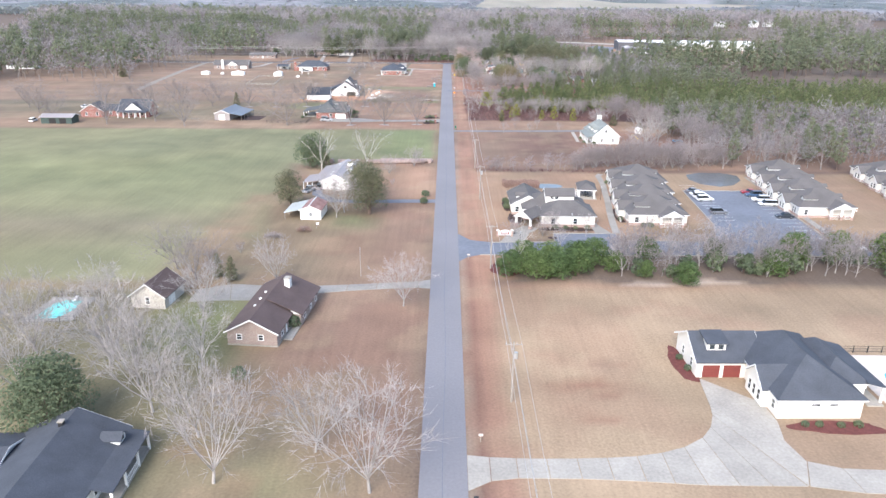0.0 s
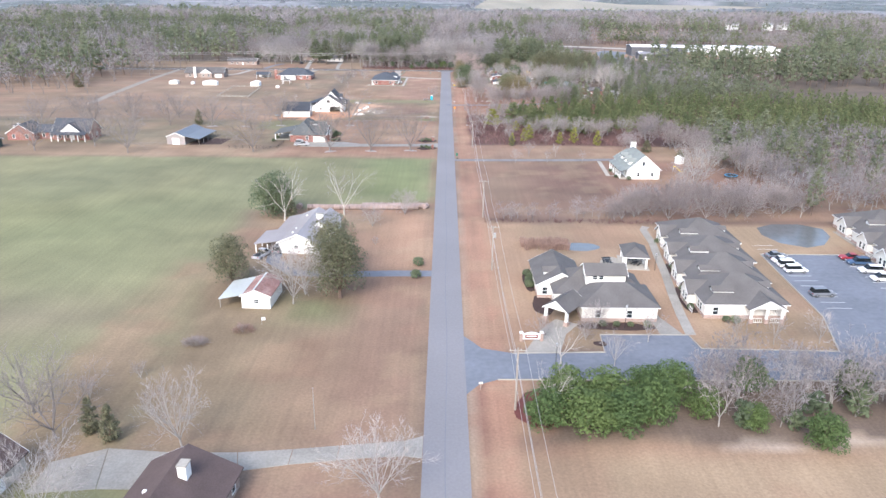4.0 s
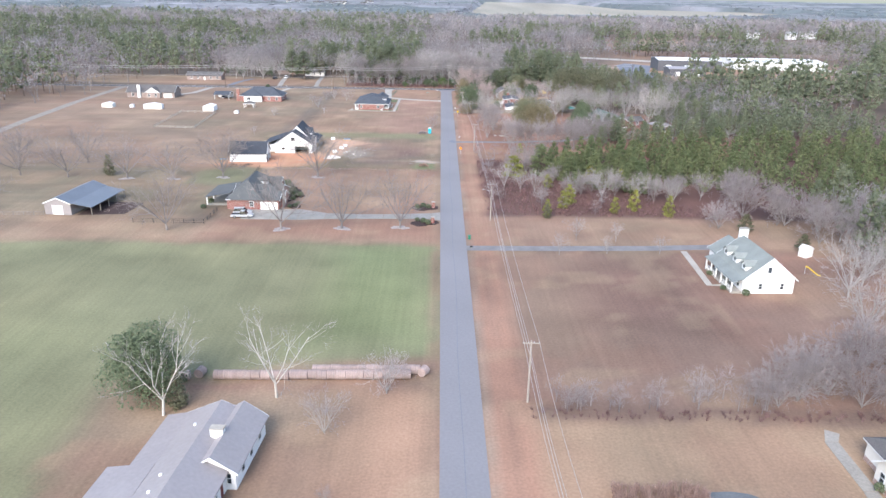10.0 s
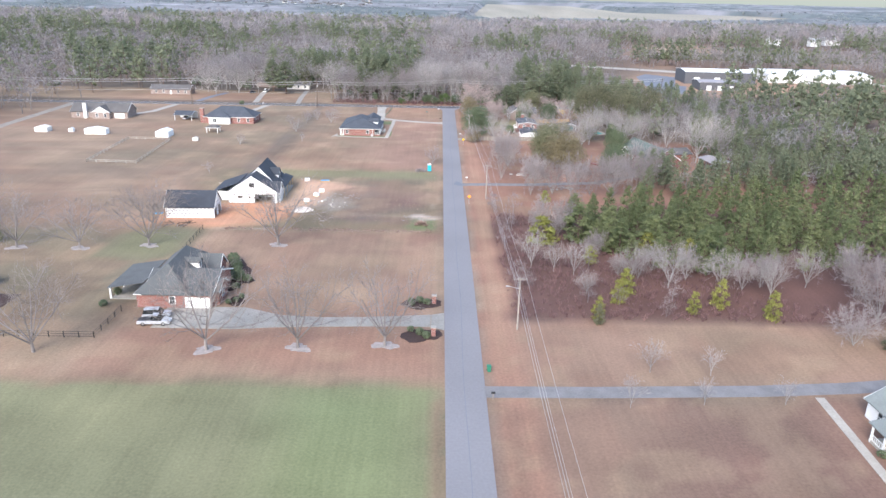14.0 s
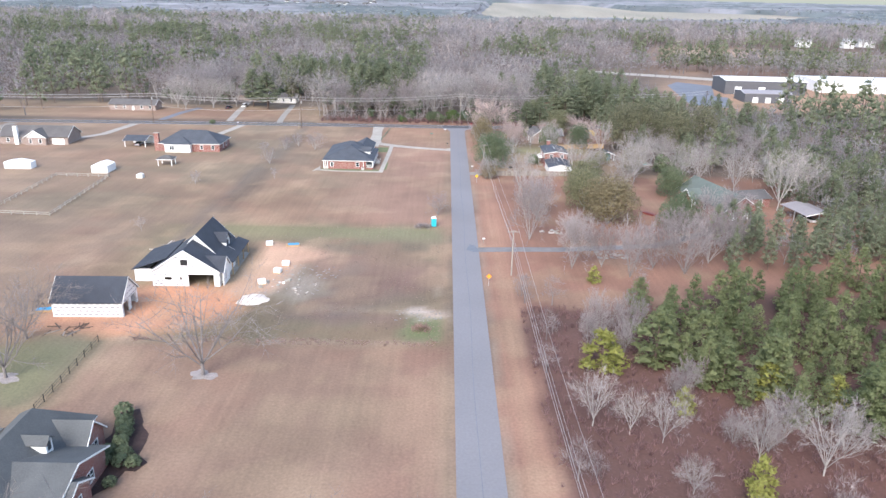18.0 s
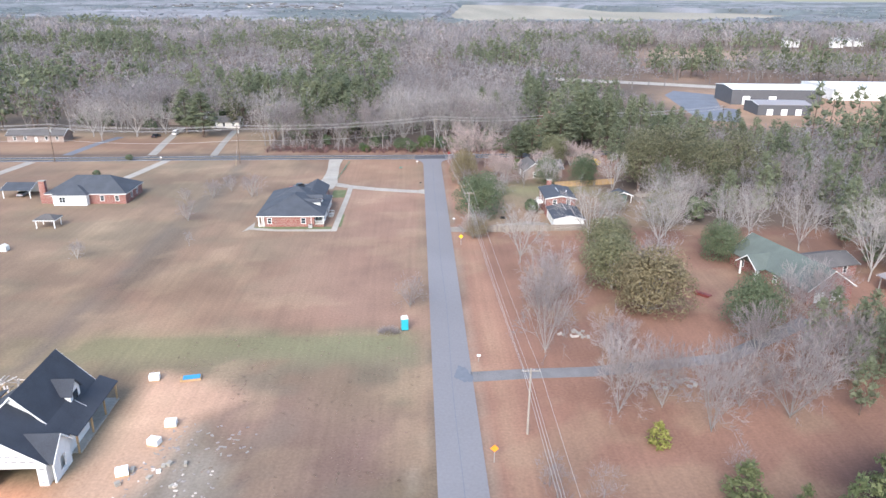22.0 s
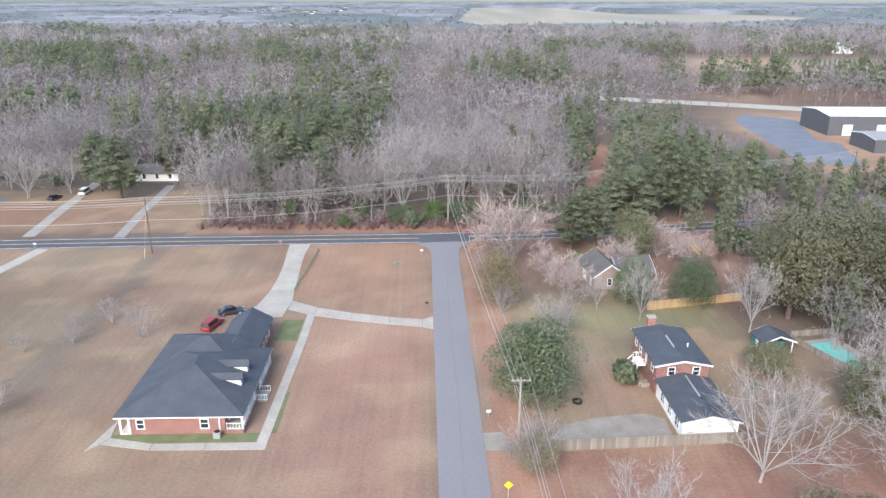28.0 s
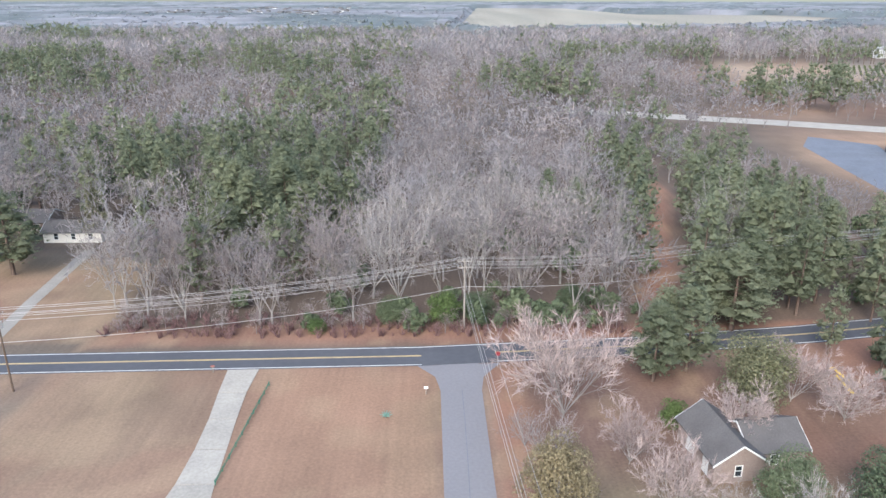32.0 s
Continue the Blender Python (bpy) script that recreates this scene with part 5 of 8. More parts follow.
for k in range(6):
    hc.post(-28.85, 522.3 + k * 3.62, 2.9, 0.11)
hc.rail([(-30.9, 522.2), (-28.85, 522.2), (-28.85, 529.6)], 0.66), hc.rail([(-28.85, 532.6), (-28.85, 540.4)], 0.66)
hc.rail([(-28.7, 529.8), (-27.2, 529.8)], 0.35), hc.rail([(-28.7, 532.3), (-27.2, 532.3)], 0.35)
hc.slab("steps", -28.64, 529.9, -27.3, 532.2, 0, 0.4, CONCRETE)
for y in (528.8, 532.6):
    hc.dormer(-30.2, y, 3.5, 1.1, 4.2, 1.35, 0.45, "e", WHITE, SHINGLE)
hc.slab("corner_porch_floor", -45.0, 522.2, -43.5, 526.0, 0, 0.2, SAND)
for x, y in ((-44.9, 522.4), (-43.7, 522.35), (-44.9, 525.8)):
    hc.post(x, y, 2.9, 0.12)
hc.slab("downpipe", -31.9, 522.12, -31.78, 522.19, 0.1, 2.9, WHITE)
ac = thing("air_conditioner", -32.0, 521.4, 0, "small white air conditioning unit beside a brick wall", "air conditioner")
part("cabinet", box(bm_new(), -0.45, -0.45, 0, 0.45, 0.45, 0.85), STEEL, ac), part("fan_grille", cyl(bm_new(), (0, 0, 0.85), (0, 0, 0.9), 0.36, 0.36, 12), BLACK, ac)
solid("side_lawn", poly(bm_new(), rect(-46.0, 520.2, -26.8, 522.2), 0.0, 0.012), mat("green_lawn", (0.135, 0.15, 0.075), 1, 0.3, (0.5, 4), 0.3), "strip of greener lawn beside a brick house", "lawn", kind="structure")
solid("side_lawn", poly(bm_new(), rect(-30.0, 549.2, -26.2, 557.5), 0.0, 0.012), bpy.data.materials["green_lawn"], "square of greener lawn by a path", "lawn", kind="structure")
solid("side_lawn", poly(bm_new(), rect(-25.2, 522.0, -24.4, 532.6), 0.0, 0.012), bpy.data.materials["green_lawn"], "strip of greener lawn by a porch", "lawn", kind="structure")

# brick house further west and the long houses near the highway
h3 = House("brick_chimney_house", "red brick house with dark hip roof and brick chimney", -96, 548, 0.0)
h3.wing(-107.0, 543.6, -85.6, 556.0, 2.9, 3.8, "hip", BRICK, SHINGLE, op={"s": [W(-104, 1.4), W(-100, 1.4), (-97.4, 0, 1.6, 2.1, "door"), W(-92), W(-88)], "e": [W(548), W(552)]})
h3.wing(-104.5, 541.8, -95.5, 549, 2.9, 2.0, "hip", WHITE, SHINGLE, op={"s": [W(-102, 1.6), (-99, 0, 1.6, 2.1, "door")]})
h3.chimney(-108.0, 544.5, 1.6, 1.2, 0, 6.2, BRICK)
pv = House("garden_pavilion", "small open garden pavilion with grey roof", -97, 523, 0.0, "pavilion")
pv.wing(-99.4, 521.4, -94.6, 525.2, 2.2, 1.1, "hip", WHITE, SHINGLE_G, faces="", ov=0.3)
for x in (-99.2, -94.8):
    for y in (521.6, 525.0):
        pv.post(x, y, 2.1, 0.1)
ct = House("carport", "open carport with dark roof and white posts", -118, 553, 0.0, "carport")
ct.wing(-122, 549, -114.2, 557, 2.4, 1.2, "gable_x", WHITE, SHINGLE, faces="n", ov=0.3)
for x in (-121.8, -114.4):
    ct.post(x, 549.2, 2.3, 0.1)
h4 = House("grey_ranch_house", "grey brick ranch house with grey roof and white front gable", -155, 555, 2.0)
h4.wing(-168, 550.5, -143.5, 561, 2.9, 3.0, "gable_x", BRICK_T, SHINGLE_G, op={"s": [W(-165), W(-161), W(-151), (-147, 0, 4.4, 2.2, "garage")]})
h4.wing(-158, 548.5, -150.5, 556, 2.9, 2.5, "gable_y", BRICK_T, SHINGLE_G, gm=WHITE, op={"s": [W(-156), W(-152.5)]})
h4.chimney(-161.5, 550.0, 1.4, 1.0, 0, 6.6, WHITE)
h5 = House("long_brick_house", "long low brick house with grey roof beyond the highway", -152, 633, 0.0)
h5.wing(-163, 629.5, -141.5, 637.5, 2.7, 1.9, "gable_x", BRICK_T, SHINGLE_G, op={"s": [W(-160), W(-156), (-152, 0, 1, 2.05, "door"), W(-148), W(-144)]})
h6 = House("brown_roof_house", "brick house with a red-brown roof among trees", -300, 545, 0.0)
h6.wing(-312, 540, -292, 550, 3, 4, "gable_x", WHITE, SHINGLE_B, op={"s": [W(-308), W(-302), W(-296)]})
h7 = House("woodland_house", "pale low house half hidden in the woods", -88, 664, 0.0)
h7.wing(-95, 660.5, -81.5, 667.5, 2.7, 1.8, "gable_x", CREAM, SHINGLE_G, op={"s": [W(-92), W(-88), W(-84)]})
h8 = House("woodland_house", "grey-roofed house half hidden in the woods", -98, 672, 0.0)
h8.wing(-114, 668, -98, 677, 2.8, 2.0, "gable_x", BRICK_T, SHINGLE_G, op={"s": [W(-106), W(-100), W(-96)]})

# east side: two-storey brick house with stair, its garage, pool and outbuildings
he = House("two_storey_brick_house", "two-storey brick house with a dark low roof and white stair", 33, 536, 0.0)
he.wing(28.8, 530.6, 36.4, 542.2, 4.8, 0.7, "gable_y", BRICK, SHINGLE, op={"s": [W(31.0, 0.9, 3.2, 1.2), W(34.6, 0.9, 3.2, 1.2)], "w": [W(532.4, 0.9, 3.0, 1.3), (535.6, 2.45, 1, 2.05, "door"), W(538.4, 0.9, 3.0, 1.3), W(540.6, 0.9, 3.0, 1.3), W(539.6, 0.9, 0.8, 1.2)], "e": [W(534, 1, 3.0, 1.3), W(539, 1, 3.0, 1.3)]}, ov=0.4)
he.chimney(31.5, 542.9, 1.2, 1.0, 0, 6.7, BRICK)
he.slab("ridge_vent", 32.4, 534.5, 32.6, 538.4, 5.6, 5.74, STEEL)
he.slab("vent_pipe", 34.8, 535.4, 34.95, 535.55, 5.2, 5.8, WHITE)
he.wing(29.0, 519.4, 36.4, 530.5, 2.6, 0.9, "gable_y", WHITE, SHINGLE, op={"w": [W(521.5, 1.4, 0.6, 1.4), W(524.5, 1.4, 0.6, 1.4), W(527.5, 1.4, 0.6, 1.4)], "s": [(32.7, 0, 4.6, 2.1, "garage")]}, ov=0.35, faces="swe")
he.slab("ridge_vent", 32.6, 524.0, 32.8, 529.6, 3.6, 3.74, STEEL)
he.slab("landing", 27.4, 535.2, 28.75, 537.6, 2.2, 2.4, WHITE)
for k in range(9):
    he.slab("step", 27.16 - 0.23 * k, 536.0, 27.4 - 0.23 * k, 537.2, 2.1 - 0.24 * k - 0.06, 2.1 - 0.24 * k, WHITE)
he.rail([(27.45, 535.9), (27.45, 535.3), (28.7, 535.3)], 2.4), he.rail([(27.45, 537.5), (28.7, 537.5)], 2.4)
for y in (536.0, 537.2):
    he.part("stair_rail", cyl(bm_new(), (27.4 - 33, y - 536, 3.2), (25.3 - 33, y - 536, 1.1), 0.06, 0.06, 4), WHITE)
    he.part("newel", box(bm_new(), 25.25 - 33, y - 536.05, 0, 25.35 - 33, y - 535.95, 1.15), WHITE)
for x, y in ((27.5, 535.3), (27.5, 537.5)):
    he.post(x, y, 2.3, 0.08)
hn = House("brick_outbuilding", "small brick house with grey roof and white doors", 33, 575, 6.0)
hn.wing(28.4, 570.4, 34.6, 580.0, 3.0, 2.2, "gable_y", BRICK_T, SHINGLE_G, op={"s": [W(31.5, 0.8)], "w": [(572.6, 0, 1.6, 2.1, "door"), (576.6, 0, 2.4, 2.1, "garage")]})
hn.wing(34, 572.0, 41, 579.0, 2.9, 2.0, "gable_x", BRICK_T, SHINGLE_G, op={"s": [W(37)]})
s2 = House("pool_shed", "small teal shed with dark roof and white trim", 52.4, 544, 4.0, "shed")
s2.wing(49.9, 542.6, 53.6, 546.0, 2.2, 0, "none", mat("teal_boards", (0.05, 0.17, 0.165), 0.7, 0.15), SHINGLE, op={"w": [(544.4, 0, 1.0, 2.0, "door")]})
s2.wing(49.9, 542.4, 55.1, 546.2, 2.25, 1.0, "gable_y", WHITE, SHINGLE, faces="", ov=0.3)
for y in (542.6, 546.0):
    s2.post(55.0, y, 2.25, 0.07)
hr = House("green_roof_house", "brick house with green-grey roof among trees", 73, 483, 14.0)
hr.wing(66.6, 474.0, 77.0, 497.0, 3.0, 3.4, "gable_y", BRICK, SHINGLE_GREEN_D, op={"w": [W(478), W(483), (488, 0, 1, 2.1, "door"), W(493)], "s": [(69.4, 0, 2.4, 2.1, "garage"), (73.4, 0, 2.4, 2.1, "garage")]})
hr.wing(64.4, 486.0, 71.0, 491.5, 3.0, 2.0, "gable_x", WHITE, SHINGLE_GREEN_D, faces="e")
for y in (486.4, 491.1):
    hr.post(64.7, y, 2.9)
hr.wing(76.0, 484.0, 88.0, 492.0, 2.6, 1.4, "gable_x", BRICK, SHINGLE_G, op={"s": [W(80), W(85)]})
s3 = House("boat_shelter", "open shelter with a pale tin roof over a boat", 92, 477, 10.0, "carport")
s3.wing(88.0, 470.5, 96.0, 481.0, 2.8, 0.7, "gable_y", WHITE, ROOF_METAL, faces="", ov=0.3)
for x in (88.2, 95.8):
    for y in (470.8, 475.6, 480.6):
        s3.post(x, y, 2.7, 0.1, STEEL)

# warehouses by the far highway
wh = House("warehouse", "long dark grey metal warehouse with a white roof", 190, 735, -3.0, "warehouse")
wh.wing(164, 732, 212, 758, 8.0, 1.2, "gable_x", mat("dark_grey_metal", (0.10, 0.10, 0.11), 0.6, 0.1), WHITE, op={"s": [(172, 0, 4, 4.5, "garage"), (186, 0, 4, 4.5, "garage")]}, ov=0.2)
wh.wing(164, 696, 190, 714, 5.0, 1.0, "gable_x", bpy.data.materials["dark_grey_metal"], ROOF_METAL, op={"s": [(170, 0, 3, 3, "garage"), (177, 0, 3, 3, "garage"), (184, 0, 3, 3, "garage")]}, ov=0.2)
wh.wing(228, 752, 300, 792, 6.0, 1.2, "gable_x", WHITE, WHITE, ov=0.2)
solid("parking_lot", poly(bm_new(), [(128, 684), (146, 676), (160, 716), (154, 722), (170, 772), (152, 790), (140, 770)], 0.0, 0.03), LOT, "blue-grey asphalt lot beside the warehouse", "parking lot", kind="structure")
solid("far_highway", strip(bm_new(), [(60, 865), (160, 822), (220, 792), (320, 745), (500, 660)], 16, 0.0, 0.03), CONCRETE, "pale four-lane highway beyond the woods", "road", kind="structure")
solid("far_highway", strip(bm_new(), [(-40, 1900), (20, 1560), (60, 1400), (85, 1300)], 14, 0.0, 0.05), CONCRETE, "pale stretch of highway in the distance", "road", kind="structure")


# ---- trees ----
class Tris:
    """Loose triangles gathered in lists, then handed over as arrays."""

    def __init__(self):
        self.v, self.f, self.m = [], [], []

    def tri(self, a, b, c, m):
        i = len(self.v)
        self.v += [tuple(a), tuple(b), tuple(c)]
        self.f.append((i, i + 1, i + 2)), self.m.append(m)

    def tube(self, p, q, r0, r1, n, m):
        d = (q - p)
        if d.length < 1e-6:
            return
        a = d.orthogonal().normalized()
        b = d.normalized().cross(a)
        i = len(self.v)
        for c, r in ((p, r0), (q, r1)):
            for k in range(n):
                t = 2 * math.pi * k / n
                self.v.append(tuple(c + (a * math.cos(t) + b * math.sin(t)) * r))
        for k in range(n):
            j = (k + 1) % n
            self.f += [(i + k, i + j, i + n + j), (i + k, i + n + j, i + n + k)]
            self.m += [m, m]

    def arrays(self):
        return np.array(self.v, np.float32), np.array(self.f, np.int32), np.array(self.m, np.int32)


def bend(r, d, amount):
    v = Vector((r.gauss(0, 1), r.gauss(0, 1), r.gauss(0, 1))) * amount
    return (d + v).normalized()


def twigs(t, r, p, d, n, length, width, m, spread=0.75):
    for _ in range(n):
        e = bend(r, d, spread)
        e.z += 0.25
        ln = length * r.uniform(0.5, 1.15)
        s = e.orthogonal().normalized() * width * 0.5
        s.rotate(Matrix.Rotation(r.uniform(0, 3.1), 3, e))
        o = p + d * r.uniform(-0.3, 0.1) * length
        t.tri(o - s, o + s, o + e * ln, m)


def leafy(t, r, c, rad, n, size, m, up=0.35):
    """Leaf clumps over an ellipsoid, ragged at its rim."""
    for _ in range(n):
        d = Vector((r.gauss(0, 1), r.gauss(0, 1), r.gauss(0, 1))).normalized()
        if d.z < -0.55:
            d.z = -d.z
        k = r.uniform(0.55, 1.05) ** 0.6
        p = Vector((c[0] + d.x * rad[0] * k, c[1] + d.y * rad[1] * k, c[2] + d.z * rad[2] * k))
        nrm = bend(r, d + Vector((0, 0, up)), 0.45)
        a = nrm.orthogonal().normalized()
        a.rotate(Matrix.Rotation(r.uniform(0, 6.28), 3, nrm))
        b = nrm.cross(a)
        s = size * r.uniform(0.6, 1.3)
        t.tri(p - a * s * 0.6 - b * s * 0.35, p + a * s * 0.6 - b * s * 0.25 + nrm * s * 0.12, p + b * s * 0.75 - nrm * s * 0.1, m)


def broad_tree(seed, h, wide, n=1800, size=0.42, trunk=0.2, lobes=9):
    """An evergreen with a crown of many lobes of leaves over a short trunk."""
    r = random.Random(seed)
    t = Tris()
    t.tube(Vector((0, 0, -0.1)), Vector((0, 0, h * 0.55)), 0.03 * h + 0.05, 0.015 * h, 6, 0)
    R = wide / 2
    for i in range(lobes):
        az, el = 2.4 * i + r.uniform(-0.4, 0.4), (i + 0.5) / lobes
        k = math.sin(math.pi * (0.18 + 0.72 * el)) * 0.62
        c = (math.cos(az) * R * k, math.sin(az) * R * k, h * (trunk + 0.08 + (0.84 - trunk) * el))
        s = R * r.uniform(0.42, 0.62)
        t.tube(Vector((0, 0, h * trunk)), Vector(c), 0.012 * h, 0.004 * h, 3, 0)
        leafy(t, r, c, (s, s, s * 0.85), n // lobes, size, 1)
    leafy(t, r, (0, 0, h * 0.5), (R * 0.7, R * 0.7, h * 0.42), n // 4, size, 1)
    return t.arrays()


def bush(seed, h, wide, n=260, size=0.3):
    r = random.Random(seed)
    t = Tris()
    for k in range(4):
        t.tube(Vector((0, 0, -0.05)), Vector((r.uniform(-0.2, 0.2) * wide, r.uniform(-0.2, 0.2) * wide, h * 0.6)), 0.05, 0.02, 3, 0)
    leafy(t, r, (0, 0, h * 0.5), (wide / 2, wide / 2, h * 0.52), n, size, 1)
    return t.arrays()


def brush(seed, h, wide, n=150, tw=0.05):
    """A leafless shrub: stems fanning from the ground, with twigs."""
    r = random.Random(seed)
    t = Tris()
    for k in range(max(9, n // 14)):
        az, o = r.uniform(0, 6.28), r.uniform(0.1, 0.5) * wide
        p = Vector((r.uniform(-0.1, 0.1) * wide, r.uniform(-0.1, 0.1) * wide, -0.05))
        q = Vector((math.cos(az) * o, math.sin(az) * o, h * r.uniform(0.55, 0.85)))
        t.tube(p, q, 0.035 + 0.004 * h, 0.015, 3, 0)
        twigs(t, r, q, (q - p).normalized(), n // 12, h * 0.28, tw, 1, 0.6), twigs(t, r, p.lerp(q, 0.6), (q - p).normalized(), n // 24, h * 0.25, tw, 1, 0.7)
    return t.arrays()


def tufts(t, r, c, rad, n, length, width, m, up=0.3):
    """Slivers standing outward from an uneven ball: needle tufts or fine twigs."""
    c = Vector(c)
    for _ in range(n):
        d = Vector((r.gauss(0, 1), r.gauss(0, 1), r.gauss(0, 1))).normalized()
        if d.z < -0.3:
            d.z = -d.z
        p = c + Vector((d.x * rad[0], d.y * rad[1], d.z * rad[2])) * r.uniform(0.45, 0.95)
        e = bend(r, d + Vector((0, 0, up)), 0.35)
        a = e.orthogonal().normalized()
        a.rotate(Matrix.Rotation(r.uniform(0, 6.28), 3, e))
        s = r.uniform(0.6, 1.2)
        t.tri(p - a * width * s * 0.5, p + a * width * s * 0.5, p + e * length * s, m)


def round_bare(seed, h, wide, lobes, n, length, tw, low=0.3):
    """A leafless tree seen as a mass: limbs to several rounded heads of fine twigs."""
    r = random.Random(seed)
    t = Tris()
    R = wide / 2
    t.tube(Vector((0, 0, -0.1)), Vector((0, 0, h * 0.45)), 0.009 * h + 0.05, 0.006 * h + 0.03, 3, 0)
    for i in range(lobes):
        az, el = 2.4 * i + r.uniform(-0.5, 0.5), (i + 0.5) / lobes
        k = math.sin(math.pi * (0.25 + 0.68 * el)) * 0.66
        c = Vector((math.cos(az) * R * k, math.sin(az) * R * k, h * (low + 0.1 + (0.8 - low) * el)))
        s = R * r.uniform(0.36, 0.52)
        p = Vector((0, 0, h * r.uniform(0.22, 0.45)))
        for q, w in ((c, 0.006 * h), (c + Vector((r.uniform(-s, s), r.uniform(-s, s), s * 1.2)), 0.004 * h)):
            a = (q - p).orthogonal().normalized() * w
            a.rotate(Matrix.Rotation(r.uniform(0, 3.1), 3, (q - p).normalized()))
            t.tri(p - a, p + a, q, 0)
        tufts(t, r, c, (s, s, s * 0.95), n // lobes, length, tw, 1, 0.45)
    return t.arrays()


def fan_tree(seed, h, wide, limbs=7, kids=5, fine=5, nt=4, tw=0.035, fork=0.16, lean=0.75, sides=4, thick=1.0, cheap=0, reachout=1.0):
    """A leafless tree: limbs fanning from a short trunk, forking twice, then twigs that round off the crown."""
    r = random.Random(seed)
    t = Tris()
    r0 = (0.011 * h + 0.05) * thick
    R = wide / 2
    foot, top = Vector((0, 0, -0.1)), Vector((r.uniform(-0.02, 0.02) * h, r.uniform(-0.02, 0.02) * h, fork * h))

    def blade(p, q, w, m):
        a = (q - p).orthogonal().normalized() * w
        a.rotate(Matrix.Rotation(r.uniform(0, 3.1), 3, (q - p).normalized()))
        t.tri(p - a, p + a, q, m)

    def shoot(p, d, ln, rad, level):
        d1 = bend(r, d, 0.1)
        mid = p + d1 * ln * 0.5
        e = d1 + Vector((0, 0, 0.16 if level < 2 else 0.08))
        q = mid + bend(r, e, 0.13) * ln * 0.5
        if (level == 0 and cheap < 2) or (level == 1 and not cheap):
            k = sides if level == 0 else 3
            t.tube(p, mid, rad, rad * 0.78, k, 0), t.tube(mid, q, rad * 0.78, rad * 0.45, k, 0)
        else:
            blade(p, q, rad, 0 if level < 2 else 1)
        if level == 2:
            for _ in range(nt):
                c = p.lerp(q, r.uniform(0.3, 1.0))
                e = bend(r, (q - p).normalized(), 0.5)
                e.z += 0.2
                blade(c, c + e.normalized() * ln * r.uniform(0.45, 0.85) * reachout, tw * 0.5, 1)
            return
        n = kids if level == 0 else fine
        for i in range(n):
            u = 0.3 + 0.7 * (i + r.random()) / n
            a = p.lerp(mid, u * 2) if u < 0.5 else mid.lerp(q, u * 2 - 1)
            side = bend(r, d1, 0.62 if level == 0 else 0.7)
            side.z += 0.12
            shoot(a, side.normalized(), ln * (0.62 - 0.2 * u) * r.uniform(0.85, 1.15), rad * (0.62 - 0.25 * u), level + 1)

    t.tube(foot, top, r0 * 1.35, r0, sides + 1, 0)
    reach = (1 - fork) * h
    for i in range(limbs):
        az = 2 * math.pi * (i * 0.382 + r.uniform(-0.06, 0.06))
        out = lean * math.sqrt((i + 0.4) / limbs)
        d = Vector((math.cos(az) * out * 2 * R / reach, math.sin(az) * out * 2 * R / reach, 1)).normalized()
        ln = min(0.74 * reach / max(d.z, 0.25), 1.05 * reach) * (1 - 0.22 * out) * r.uniform(0.88, 1.05)
        shoot(top * r.uniform(0.7, 1.0), d, ln, r0 * r.uniform(0.48, 0.62), 0)
    return t.arrays()


def core(t, r, c, s, m):
    """The dense heart of a clump, an uneven eight-sided lump behind the leaves."""
    c = Vector(c)
    ring = [c + Vector((math.cos(k * 1.571 + 0.4), math.sin(k * 1.571 + 0.4), r.uniform(-0.25, 0.15))) * s * r.uniform(0.8, 1.1) for k in range(4)]
    up, dn = c + Vector((0, 0, s * 0.85)), c - Vector((0, 0, s * 0.7))
    for k in range(4):
        a, b = ring[k], ring[(k + 1) % 4]
        t.tri(a, b, up, m), t.tri(b, a, dn, m)


def clump_pine(seed, h, wide, lobes=20, n=40, size=0.5, bare=0.06, blunt=0.6):
    """A conifer of many small domes of needles set in whorls round the stem, blunt at the tip."""
    r = random.Random(seed)
    t = Tris()
    R = wide / 2
    t.tube(Vector((0, 0, -0.1)), Vector((0, 0, h * 0.95)), 0.012 * h + 0.04, 0.03, 4, 0)
    for i in range(lobes):
        u = ((i + r.random()) / lobes) ** 1.25
        prof = (1 - u) ** blunt * min(1.0, 0.55 + 2.2 * u)
        s = R * (0.27 + 0.13 * (1 - u)) * r.uniform(0.8, 1.2)
        k = max(0.0, R * prof - s * 0.75)
        az = 2.4 * i + r.uniform(-0.4, 0.4)
        c = Vector((math.cos(az) * k, math.sin(az) * k, h * (bare + (1 - bare) * u) - s * 0.3 * u))
        if n > 20:
            t.tube(Vector((0, 0, c.z - 0.04 * h)), c, 0.05, 0.02, 3, 0)
        core(t, r, c, s * 0.62, 1)
        leafy(t, r, c, (s, s, s * 0.85), n // 2, size, 1, 0.55)
        tufts(t, r, c, (s, s, s * 0.85), n - n // 2, size * 1.5, size * 0.42, 1, 0.6)
    return t.arrays()


def tri_mesh(name, v, f, mi, mats, tone=None):
    me = bpy.data.meshes.new(name)
    me.vertices.add(len(v))
    me.vertices.foreach_set("co", v.astype(np.float32).ravel())
    me.loops.add(f.size), me.polygons.add(len(f))
    me.loops.foreach_set("vertex_index", f.astype(np.int32).ravel())
    me.polygons.foreach_set("loop_start", np.arange(0, f.size, 3, dtype=np.int32))
    me.polygons.foreach_set("material_index", mi.astype(np.int32))
    if tone is not None:
        me.attributes.new("tone", "FLOAT", "POINT").data.foreach_set("value", tone.astype(np.float32))
    for m in mats:
        me.materials.append(m)
    me.update(calc_edges=True)
    return me


